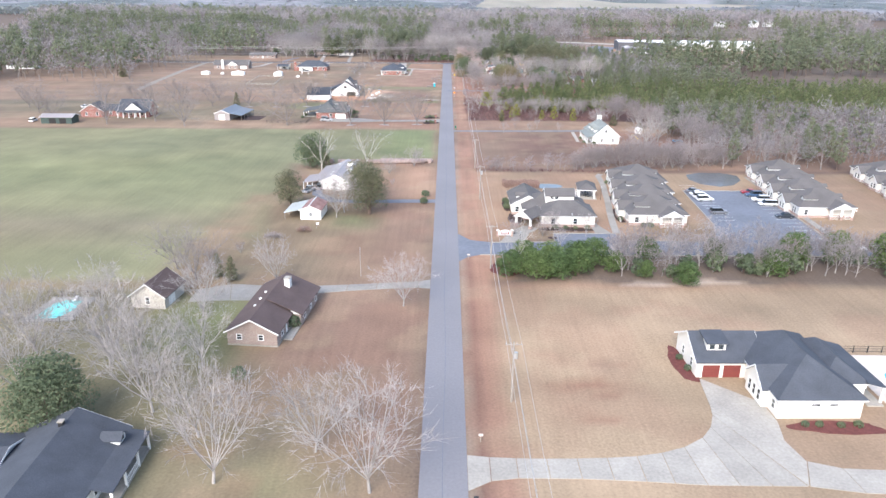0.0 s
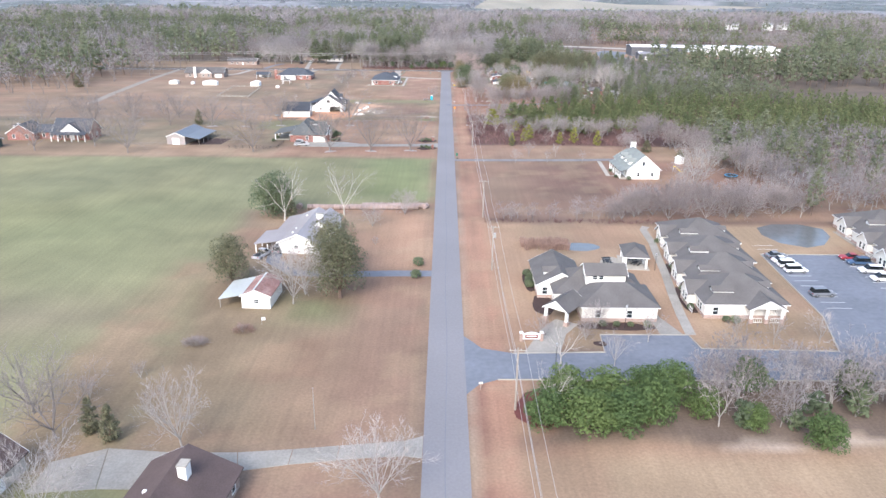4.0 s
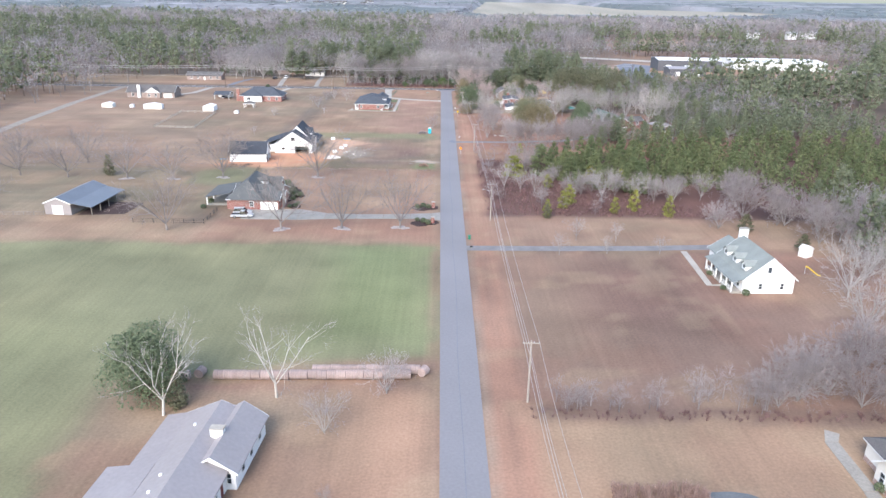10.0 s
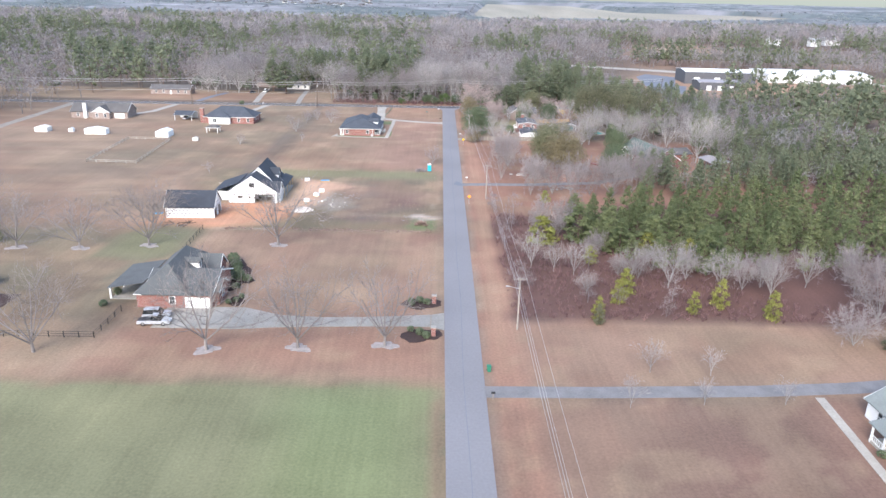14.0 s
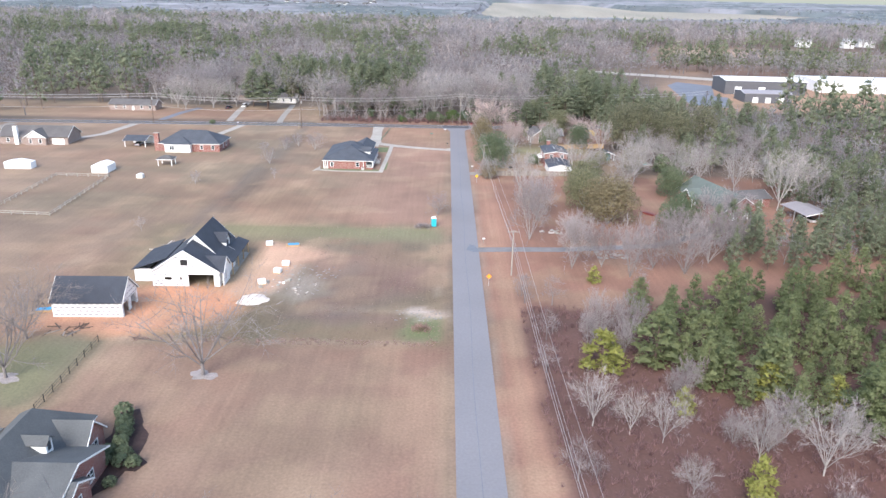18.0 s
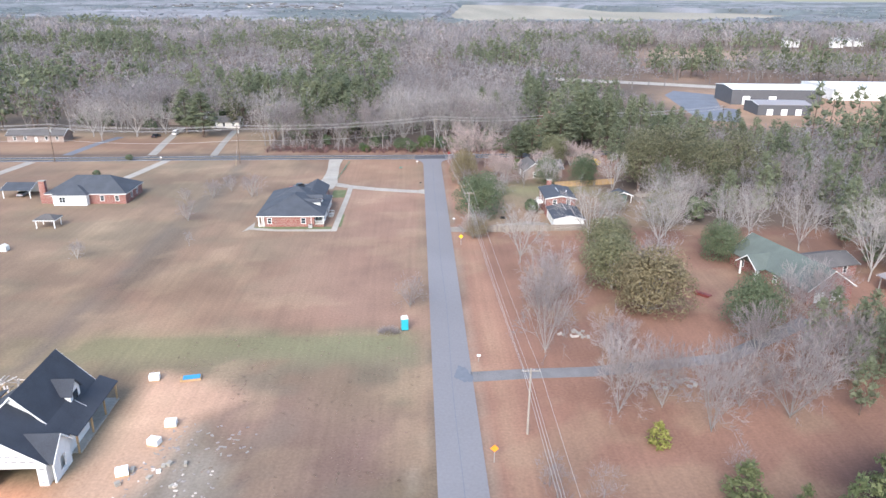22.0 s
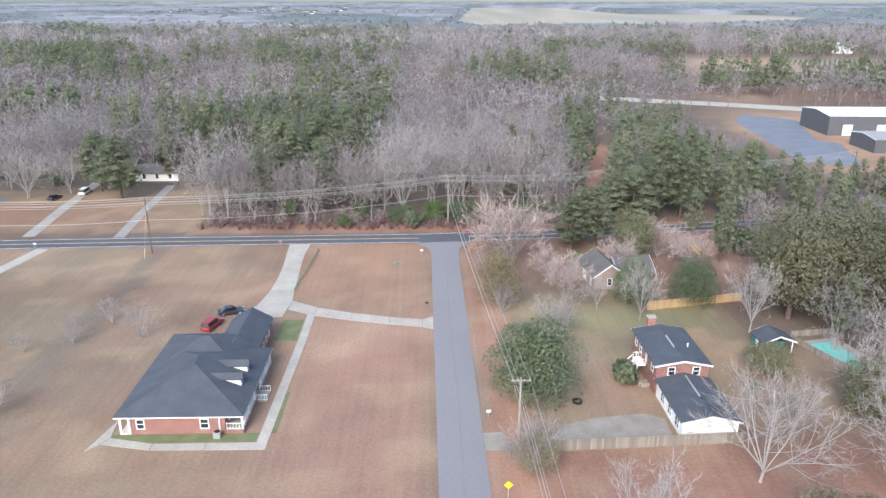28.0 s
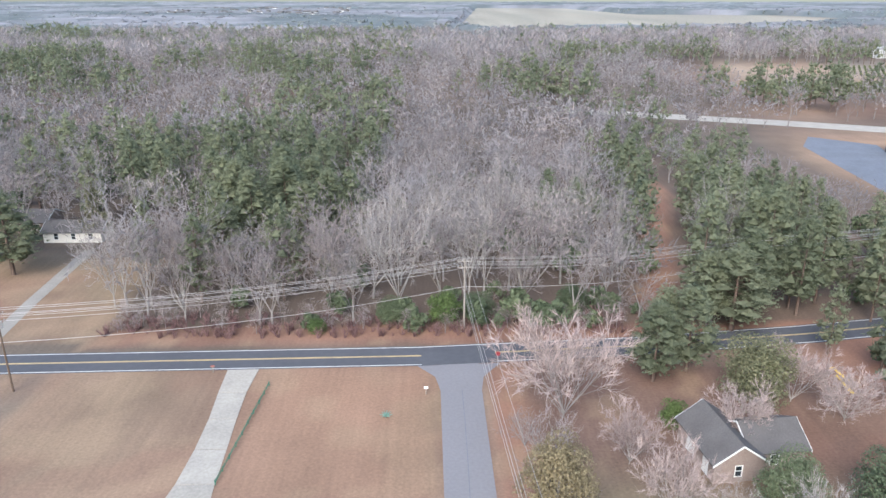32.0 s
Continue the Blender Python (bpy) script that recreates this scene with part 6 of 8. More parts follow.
def split(data, k):
    v, f, m = data
    g = f[m == k]
    used, inv = np.unique(g, return_inverse=True)
    return v[used], inv.reshape(-1, 3)


SPECIES = {}


def species(key, name, label, category, data, bark, leaf, h):
    """Registers the meshes of one kind of tree: its trunk and its crown."""
    out = []
    for k, (pn, m) in enumerate((("trunk", bark), ("crown", leaf))):
        v, f = split(data, k)
        out.append((pn, tri_mesh(pn, v, f, np.zeros(len(f)), [m])))
    crown = data[0][data[0][:, 2] > h * 0.1]
    size = (float(np.percentile(data[0][:, 2], 99.5)), float(np.percentile(np.abs(crown[:, :2]), 97)) * 2.1)
    SPECIES.setdefault(key, []).append((name, label, category, out, h, [], size))


for s in range(3):
    species("pecan", "bare_pecan_tree", "spreading leafless pecan tree with dark grey branches", "tree", fan_tree(10 + s, 10, 10.0, 8, 6, 5, 6, 0.03, 0.13, 1.0, thick=0.95), BARK_P, TWIG_D, 10)
    species("bare", "bare_tree", "leafless tree with pale grey branches and fine twigs", "tree", fan_tree(20 + s, 12, 10.5, 9, 6, 5, 8, 0.036, 0.14, 0.8, thick=0.72), BARK, TWIG, 12)
    species("mauve", "bare_tree", "rounded leafless tree with dense mauve-grey twigs", "tree", fan_tree(30 + s, 11, 9.6, 12, 6, 5, 9, 0.06, 0.02, 1.0, thick=0.5), BARK, TWIG_P, 11)
    species("russet", "bare_tree", "leafless tree with reddish twigs", "tree", fan_tree(40 + s, 8, 8.6, 12, 6, 6, 11, 0.05, 0.05, 0.85, thick=0.45), BARK, TWIG_R, 8)
    species("shrub", "bare_shrub", "leafless grey-brown shrub on the lawn", "shrub", fan_tree(50 + s, 4, 3.4, 9, 5, 5, 4, 0.026, 0.03, 0.75, 3, 0.6), BARK, TWIG_P, 4)
    species("sapling", "sapling", "slender leafless sapling on the lawn", "sapling", fan_tree(60 + s, 4.5, 3.0, 6, 5, 4, 5, 0.024, 0.16, 0.65, 3, 0.45), BARK, TWIG, 4.5)
    species("bright", "evergreen_shrub", "dense bright green broadleaf evergreen", "shrub", broad_tree(70 + s, 6, 6.2, 3000, 0.26, 0.05, 11), BARK_D, LEAF_L, 6)
    species("magnolia", "magnolia_tree", "dense dark green magnolia tree", "tree", broad_tree(80 + s, 9, 9.5, 9000, 0.21, 0.03, 17), BARK_D, LEAF, 9)
    species("oak", "live_oak", "broad grey-green evergreen oak", "tree", broad_tree(90 + s, 11, 10.0, 5400, 0.25, 0.12, 16), BARK_D, CEDAR, 11)
    species("olive", "half_bare_oak", "rounded tree with thin olive foliage", "tree", broad_tree(100 + s, 10, 10, 7600, 0.25, 0.06, 18), BARK, LEAF_O, 10)
    species("tan", "oak_with_dead_leaves", "rounded tree holding tan dead leaves", "tree", broad_tree(110 + s, 10, 11, 8400, 0.25, 0.05, 18), BARK, LEAF_T, 10)
    species("pine", "young_pine", "young green plantation pine", "pine", clump_pine(120 + s, 9, 5.6, 22, 38, 0.36, 0.05, 0.5), BARK_D, NEEDLE, 9)
    species("tallpine", "tall_pine", "tall pine with a high green crown", "pine", clump_pine(130 + s, 16, 8.0, 36, 60, 0.32, 0.22, 0.5), BARK_D, NEEDLE_OLD, 16)
    species("bush", "clipped_bush", "small rounded green bush", "bush", bush(140 + s, 1.5, 1.9, 300, 0.25), BARK_D, LEAF, 1.5)
for s in range(2):
    species("sycamore", "sycamore_tree", "white-barked leafless sycamore tree", "tree", fan_tree(150 + s, 11, 9.0, 5, 5, 4, 5, 0.03, 0.2, 0.95, 5, 0.72), BARK_W, TWIG, 11)
    species("cedar", "cedar_tree", "dark conical cedar beside the lawn", "tree", clump_pine(160 + s, 6, 4.2, 22, 44, 0.3, 0.02, 0.6), BARK_D, CEDAR, 6)
    species("yellow", "yellow_green_pine", "small yellow-green pine in the scrub", "pine", clump_pine(170 + s, 4, 3.0, 16, 36, 0.26, 0.02, 0.5), BARK_D, LEAF_Y, 4)
RND = random.Random(7)


TALL = {"pecan": 1.6, "bare": 1.3, "mauve": 1.4, "russet": 1.3, "shrub": 1.25, "bright": 1.35, "magnolia": 1.3, "oak": 1.4, "olive": 1.35, "tan": 1.4, "tallpine": 1.35, "cedar": 1.15, "sapling": 1.25, "sycamore": 1.28, "yellow": 1.3}


def plant(key, x, y, h, group="", width=0.0):
    """One tree of that kind at (x, y), h times its kind's stature high; with a width, exactly that high and wide."""
    name, label, category, meshes, h0, made, size = SPECIES[key][RND.randrange(len(SPECIES[key]))]
    if not width:
        h *= TALL.get(key, 1.0)
    s, rz = h / (size[0] if width else h0), RND.uniform(0, 360)
    if made:
        ob = copy_thing(made[0], pose(x, y, 0, 0, 0, rz))
    else:
        ob = thing(name, x, y, rz, label, category, group)
        for pn, me in meshes:
            new(pn, me).parent = ob
        made.append(ob)
    u = width / size[1] if width else s
    ob.scale = (u * RND.uniform(0.92, 1.08), u * RND.uniform(0.92, 1.08), s)
    return ob


for key, rows in (
    ("bare", ((-9, 94, 12.5), (-17, 102, 9.5), (-28.5, 95.5, 12), (-33.5, 105, 10.5), (-42, 111, 12), (-47, 118, 12), (-39, 124, 9), (-54, 124, 12), (-62, 114, 12), (-68, 128, 11), (-76, 116, 12), (-45, 143, 9), (-64, 143, 8), (-8, 148, 8), (-34.6, 158.5, 8), (-29, 203.5, 9.5), (-27.5, 208, 8), (78, 299, 10), (84, 305, 9.5), (72, 283, 9), (-118, 641, 11), (-135, 641, 11),)),
    ("pecan", ((-13.1, 339, 9), (-27.5, 337.6, 9), (-42.3, 336.3, 10), (-69.7, 334.5, 9.5), (-113.4, 330.5, 9.5), (-99.3, 383, 9), (-85.3, 383.3, 8), (-70.7, 386, 9), (-117.5, 383.5, 9), (-41.6, 388, 10.5), (-74.5, 398.5, 8), (-130, 341, 9), (-148, 333, 9), (-133, 385, 9), (-150, 384, 8), (-166, 372, 9), (-178, 346, 8), (-120, 402, 8), (-160, 395, 8), (-192, 360, 9), (-52, 160, 7), (-58, 166, 7), (-205, 375, 9), (-146, 408, 8),)),
    ("mauve", ((68, 342, 5.5), (78, 352, 9), (86, 345, 8),)),
    ("shrub", ((-18.5, 250.6, 5), (-11, 261, 6), (-6.7, 473, 5), (-64, 527.5, 4.5), (-70, 546, 3.2), (-63.5, 549, 4.6), (-60, 557, 4), (-52.8, 550.5, 5.5), (8, 512.6, 4.5), (16.5, 190.2, 3.5), (26.5, 194.4, 4), (24, 190, 3.5), (9.5, 559, 5), (9, 566, 6), (10, 573, 6), (7.5, 578, 4.5), (20, 552, 5), (17, 548, 4), (6, 516, 2.5), (-80, 500, 3.5), (-41.6, 186, 1.5), (-47, 176, 2.2), (-52, 170, 3), (-16.5, 237, 1.6), (-35.5, 191.5, 1.3),)),
    ("sapling", ((23.9, 321, 4.2), (35, 322, 3.6), (47.2, 322.4, 3.6), (29.6, 331.4, 4.6), (39, 330.6, 4), (50, 190.4, 4.6), (34.6, 189.4, 5), (56, 189, 5), (64, 189.4, 5), (75, 184, 4.5), (45, 181, 5), (27, 181, 5), (-78, 455, 3), (-58, 508, 3),)),
    ("bright", ((77, 171, 5.5), (97, 169, 6), (88, 174, 5), (60, 172, 4.2), (45, 173.5, 4),)),
    ("magnolia", ((-54, 106, 8.5), (-45, 258.5, 8.2),)),
    ("oak", ((-20.5, 206.5, 9.2), (-23.5, 217.5, 8.8), (-43, 212.4, 7.2), (61, 556, 12), (70, 562, 12.5), (66, 571, 11), (64, 563, 12), (74, 555, 10), (78, 548, 12), (80, 566, 12), (92, 560, 12),)),
    ("tallpine", ((62, 617, 14), (68, 622, 15), (74, 614, 14), (80, 620, 15), (57, 626, 15), (72, 640, 15), (60, 645, 16),)),
    ("cedar", ((-47.8, 161.5, 4.6), (-44.4, 159.8, 4.6), (-106, 386.5, 5.6), (-40, 256.5, 5), (25, 348.8, 3.4), (-84, 664, 11), (-212, 500, 10),)),
    ("yellow", ((25.2, 350.4, 3.6), (33, 362, 4.6), (30.5, 358, 4), (50, 357, 4.6), (44, 354, 3.5), (58, 352, 4.4))),
    ("bush", ((-6, 224, 1.9), (-6.2, 216.8, 1.9), (-9.4, 356.6, 1), (-32.2, 120.5, 2), (-27.5, 138.5, 2.4), (-26.8, 141, 1.6), (17.2, 216.5, 1.5), (16.8, 214.5, 1.4), (16.9, 212.6, 1.5), (16.9, 218.6, 1.5), (28, 195.4, 1.1), (30.5, 195.2, 1.1), (36, 195.2, 1.2), (33, 195.2, 1), (46.2, 203, 1.2), (46.6, 206, 1.2), (47, 209, 1.3), (47.5, 212, 1.2), (48.6, 221, 1.3), (49, 224, 1.3), (49.6, 229, 1.3), (50.2, 240, 1.2), (52.5, 197.2, 1.4), (51, 197.6, 1.2), (57.6, 299.2, 1.3), (54.2, 302, 1), (54.2, 310, 1), (53, 109, 0.9), (56, 108.8, 0.9), (58.5, 109, 1), (51, 109, 0.9), (39.3, 124.5, 1), (39, 128, 1), (-48.6, 376.2, 2.2), (-47.4, 373.6, 2), (-46.6, 371.6, 1.9), (-46.2, 369.4, 1.8), (-46.8, 367.4, 1.8), (-44.8, 367.2, 1.8), (-46.6, 365.8, 1.6), (-44.6, 365.6, 1.6), (-43, 365.6, 1.5), (-44.2, 361.8, 1.3), (-43.8, 354.6, 1), (-42.6, 355.6, 1), (-42, 357.4, 1), (-84, 142, 2.2), (-90, 146, 1.4), (-88, 143, 1.4), (-7.8, 356.8, 1.3), (-6.4, 356, 1.2), (-9.2, 355.4, 1), (-7.4, 343.2, 1.3), (-6.2, 342, 1.2), (-9, 344.4, 1), (-105, 598, 2), (-106.6, 575, 2), (-66, 358, 1.4), (-66.4, 352.6, 1.2), (44, 531.6, 1.2),)),
):
    for x, y, h in rows:
        plant(key, x, y, h)
# trees set by their own height and width
for key, rows in (
    ("russet", ((13.6, 584.5, 15.3, 16.5), (22, 563.5, 10, 9), (36, 578, 8, 8), (47, 588, 9, 10), (52, 583, 8, 9), (20, 574, 8, 8))),
    ("tan", ((9.2, 563.5, 11, 8.5), (37.6, 469.5, 12.8, 13.5), (9, 513.5, 5, 5))),
    ("tallpine", ((29, 594, 13, 8), (35, 597, 14.3, 9), (32, 600, 13, 8), (47.7, 611, 15, 11), (52, 616, 17, 10), (43, 613, 14, 9), (-91, 640, 18, 13), (-100, 648, 18, 11), (-42, 646, 21, 10), (-36, 652, 22, 11), (-30, 643, 19, 10), (-47, 656, 21, 11), (-38, 662, 23, 11), (-31, 658, 21, 10), (-52, 664, 20, 10), (-26, 650, 20, 9), (-46, 637, 16, 9))),
    ("olive", ((41, 587, 11, 10), (35.5, 493, 11.5, 12), (33.5, 481, 11.5, 10.5), (48.5, 537, 4.9, 7), (57, 524, 9, 8),)),
    ("bright", ((13.6, 164, 5.6, 6), (19.3, 163.2, 6.2, 7), (24.3, 163.6, 5.8, 6.5), (28.6, 165, 6.8, 6), (23, 169.5, 5.6, 7), (17.2, 170.5, 5.4, 7), (33, 170.8, 6.2, 6.5), (29, 171, 5.6, 6), (36.5, 167, 4.6, 5), (50, 159.5, 5.2, 5), (70.7, 166, 6, 7), (42.5, 164, 3.8, 4), (28, 582, 4, 3.6), (-24, 611.5, 2.6, 3), (-2, 615.5, 5.5, 6))),
    ("magnolia", ((34.4, 563, 9.2, 7.2), (45.8, 562.5, 9.5, 8.5), (11, 531, 11.8, 12.5), (53.6, 462, 10.5, 10), (62, 497, 9, 9), (-11, 616, 4.5, 6), (4, 617, 5, 6), (22, 621, 4.5, 6))),
    ("bare", ((34, 556, 11.5, 8.5), (27.2, 560.5, 7.4, 6), (17.6, 551.5, 6.8, 9), (-9.9, 620, 24, 17), (3.2, 629, 22, 14), (18, 639, 20, 13), (26, 643, 21.5, 14), (54, 639, 20, 15), (-63.1, 623, 19.6, 11), (-128, 632, 17, 15), (-118, 642, 15, 13), (-108, 646, 14, 11), (35.5, 510.5, 14.7, 17), (50.5, 505, 14.2, 15),
              (65.5, 502, 15.5, 13), (55.2, 513.5, 15.5, 12), (58, 527, 11.6, 12), (51.8, 551, 13, 9.5), (17.2, 496, 13.5, 12), (88, 484, 18.5, 16), (96, 488, 17, 15), (8.8, 514, 7.5, 8), (75, 512, 14, 12), (83, 503, 14, 13), (68, 536, 12, 12), (44, 520, 9, 9), (-2, 645, 20, 13), (10, 652, 21, 14), (-14, 640, 19, 12), (36, 640, 18, 13), (29, 625, 15, 11))),
    ("mauve", ((15.5, 454.5, 16, 10.5), (19.3, 471, 13, 11.5), (22.7, 436, 13, 10), (29.5, 437.5, 11, 8.5), (34.4, 431.5, 13.8, 10), (46.7, 434.5, 12.5, 11), (40.5, 437, 12, 9.5), (54, 441, 12, 11), (42.2, 483.5, 10.8, 10), (61, 463, 11.5, 10), (-51.8, 627, 18, 11), (-22, 622, 17, 11), (-33, 624, 15, 10), (-42, 624, 14, 10), (12, 622, 14, 10), (26, 452, 9, 8), (50, 452, 10, 9), (70, 470, 10, 9), (62, 448, 11, 10))),
    ("mauve", ((79.7, 363.5, 10.5, 9), (62.3, 367.5, 7, 5.5), (88, 331, 11.5, 12), (95, 324, 11, 11), (84, 345, 9, 9), (92, 340, 10, 10), (97, 310, 11, 11), (100, 296, 10, 11))),
    ("cedar", ((74, 340.5, 4.5, 3.6), (82, 326.5, 4, 3.5))),
    # the scrub lot before the plantation
    ("bare", ((15.9, 376.4, 9, 6.5), (20.6, 374.6, 7, 5), (24.6, 372.8, 8, 6), (35.9, 369, 8.3, 7), (43, 366.5, 10, 8), (25.4, 362.5, 5, 5), (53, 365, 9, 8), (62, 362, 9, 8), (72, 368, 9, 8))),
    ("mauve", ((22.1, 403.5, 9, 6.5), (27, 403.5, 8.5, 6), (32.1, 385.5, 6, 5), (19.5, 399, 7, 5), (42.1, 375.6, 6.5, 6), (34.1, 373, 5, 5), (25, 397, 7, 5), (30, 384, 5, 4), (48, 371, 8, 6), (58, 366, 8, 6), (66, 371, 7, 6), (38, 371, 6, 5), (82, 371, 9, 7))),
    ("yellow", ((20.3, 392, 7.2, 6.3), (29.5, 380, 4.2, 3.2), (43.5, 385, 6, 5), (26, 428.5, 3.6, 3.2), (52, 382, 5.5, 4.5))),
    ("pine", ((29.4, 394.5, 9.6, 8.2), (37.3, 396.5, 8.6, 6.5), (32.3, 416.8, 6, 5), (44.1, 386.5, 9.4, 7.5), (37.8, 387.5, 7.7, 6), (54, 376.5, 10.5, 7.5))),
):
    for x, y, h, w in rows:
        plant(key, x, y, h, "", w)
hedge = plant("bush", 25.4, 534.2, 3.5)
hedge.scale = (hedge.scale[0] * 0.85, hedge.scale[1] * 1.15, hedge.scale[2])
hedge.rotation_euler = (0, 0, 0.2)
plant("sycamore", -41.4, 254.4, 10.5), plant("sycamore", -26.8, 259.4, 11.5), plant("sycamore", 16, 545, 5.5), plant("sycamore", 18.5, 181.6, 6), plant("sycamore", 15, 168, 6)
for i, (x, y) in enumerate(((-13.1, 339), (-27.5, 337.6), (-42.3, 336.3), (-41.6, 388), (-70.7, 386), (-85.3, 383.3), (-99.3, 383))):
    solid("leaf_litter", poly(bm_new(), blob(x, y, 2.0, 1.5, rough=0.4, seed=60 + i), 0.0, 0.03), ASH, "pale ring of ash and litter under a tree", "litter ring", kind="structure")

# the pine plantation: the nearest rows as trees of their own
PINES = [(29, 409), (28, 394), (35, 382), (46, 373), (58, 371), (72, 378), (92, 376), (110, 351), (230, 352), (260, 452), (134, 450), (84, 436), (60, 424), (41, 415)]
cand = []
rp = random.Random(3)
for i in range(50):
    for j in range(30):
        x, y = 24 + i * 4.9 + rp.uniform(-1.7, 1.7), 350 + j * 4.8 + rp.uniform(-1.7, 1.7)
        if inside(np.array([x]), np.array([y]), PINES, 0.1)[0] > 0.5 and rp.random() < 0.88:
            cand.append((x, y, rp.uniform(5.6, 10.2)))
near = [c for c in cand if c[0] < 92 and c[1] < 432]
for x, y, h in near[:300]:
    plant("pine", x, y, h, "plantation pines")
rest = near[300:] + [c for c in cand if not (c[0] < 92 and c[1] < 432)]


def scatter(name, label, category, templates, places, mats):
    """Many small plants joined into one mesh; places hold template, x, y, scale, turn, tone."""
    V, F, M, T, base = [], [], [], [], 0
    places = np.array(places, float)
    for k, (v, f, m) in enumerate(templates):
        P = places[places[:, 0] == k]
        if not len(P):
            continue
        c, s = np.cos(P[:, 4]), np.sin(P[:, 4])
        sc = P[:, 3]
        x = (v[None, :, 0] * c[:, None] - v[None, :, 1] * s[:, None]) * sc[:, None] + P[:, 1, None]
        y = (v[None, :, 0] * s[:, None] + v[None, :, 1] * c[:, None]) * sc[:, None] + P[:, 2, None]
        z = v[None, :, 2] * sc[:, None]
        V.append(np.stack([x, y, z], -1).reshape(-1, 3))
        F.append((f[None] + (np.arange(len(P)) * len(v))[:, None, None]).reshape(-1, 3) + base)
        M.append(np.tile(m, len(P)))
        T.append(np.repeat(P[:, 5], len(v)))
        base += len(v) * len(P)
    me = tri_mesh(name, np.concatenate(V), np.concatenate(F), np.concatenate(M), mats, np.concatenate(T))
    return tagged(new(name, me), label, category, kind="stuff")


def remat(data, mapping):
    v, f, m = data
    return v, f, np.array([mapping[k] for k in (0, 1)])[m]


pt = [remat(clump_pine(200 + s, 9, 5.8, 15, 11, 0.55, 0.06, 0.55), (0, 1)) for s in range(3)]
scatter("pine_plantation", "dense block of young green plantation pines", "woods", pt, [(rp.randrange(3), x, y, h / 9, rp.uniform(0, 6.28), rp.random()) for x, y, h in rest], [BARK_D, NEEDLE])

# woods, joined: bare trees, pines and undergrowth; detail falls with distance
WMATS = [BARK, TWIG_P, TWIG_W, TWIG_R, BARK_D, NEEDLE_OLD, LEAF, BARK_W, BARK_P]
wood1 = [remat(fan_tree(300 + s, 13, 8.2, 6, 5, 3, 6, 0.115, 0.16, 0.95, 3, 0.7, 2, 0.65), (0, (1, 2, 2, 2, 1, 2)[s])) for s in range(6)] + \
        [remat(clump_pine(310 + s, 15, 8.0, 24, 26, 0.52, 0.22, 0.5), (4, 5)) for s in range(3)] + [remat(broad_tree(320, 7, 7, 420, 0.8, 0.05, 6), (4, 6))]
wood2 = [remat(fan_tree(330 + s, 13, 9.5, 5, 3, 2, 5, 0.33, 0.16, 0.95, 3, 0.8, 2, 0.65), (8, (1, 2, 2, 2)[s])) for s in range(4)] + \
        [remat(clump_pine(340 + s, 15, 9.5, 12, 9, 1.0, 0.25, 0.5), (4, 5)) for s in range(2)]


def hole(x, y):
    """Where no woods stand: lawns, fields, roads and the plantation."""
    if y < 613.5 + 0.09 * max(x, 0) and -190 < x < 58:
        return True
    if x > 0 and y < 600:
        return not (x > 92 and 262 < y < 350 or (x > 60 or x > 75 and y > 480) and y > 520 and not (y < 530 and x < 66)) or (y > 585 and y < 622 and x < 130 and abs(y - 609.4 - (x - 60) * 0.2) < 7)
    if x < -62 and x > -190 and y < 648 or (x <= -190 and y < 470 and x > -420):
        return True
    if -187 < x < -62 and 648 < y < 662 and (x > -115):
        return True
    if abs(x + 187) < 6 and y < 600:
        return True
    if 33 < x - (y - 612) * 0.28 < 41 and y < 735:
        return True
    if 57 <= x < 200 and abs(y - 609.4 - (x - 60) * 0.21) < 7:
        return True
    if 104 < x < 310 and 640 < y < 795:
        return True
    hy = 865 - (x - 60) * 0.445
    if x > 50 and abs(y - hy) < 13:
        return True
    if 165 < x < 460 and hy < y and 905 < y < 1110:
        return True
    return False


rw = random.Random(5)
dense, light = [], []


def kind_at(x, y):
    """A pine patch or bare woods."""
    g = noise.noise((x * 0.012, y * 0.012, 3.1)) + (0.5 if x > 42 and y < 760 else 0) + (0.45 if -58 < x < -20 and 640 < y < 690 else 0) - (0.6 if -18 < x < 42 and y < 900 else 0) + (0.16 if x < -20 else 0) + (0.04 if y > 760 else 0)
    return g + rw.gauss(0, 0.16) > 0.3


for i in range(35):
    for j in range(20):
        x, y = -150 + i * 8.6 + rw.uniform(-3.6, 3.6), 606 + j * 8.4 + rw.uniform(-3.5, 3.5)
        if hole(x, y) or y > 770:
            continue
        if kind_at(x, y):
            dense.append((6 + rw.randrange(3), x, y, rw.uniform(0.95, 1.45) * (0.62 if x > 72 else 1), rw.uniform(0, 6.28), rw.random()))
        else:
            dense.append((rw.randrange(6), x, y, rw.uniform(1.05, 1.7) * (0.62 if x > 72 else 1), rw.uniform(0, 6.28), rw.random()))
        if rw.random() < 0.3:
            dense.append((9, x + 2, y - 1.0, rw.uniform(0.45, 0.95), rw.uniform(0, 6.28), rw.random()))
for i in range(27):
    for j in range(18):
        x, y = 94 + i * 5.6 + rw.uniform(-2.5, 2.5), 262 + j * 5.4 + rw.uniform(-2.3, 2.3)
        if y < 352 and x < 240:
            dense.append((rw.choice((1, 2, 2, 3, 0, 1, 6)), x, y, rw.uniform(0.65, 1.05), rw.uniform(0, 6.28), rw.random()))
for i in range(18):
    plant("mauve", 47 + i * 2.7 + rw.uniform(-1, 1), 258.5 + rw.uniform(0, 14) * min(1, i / 6), rw.uniform(4.2, 6.6))
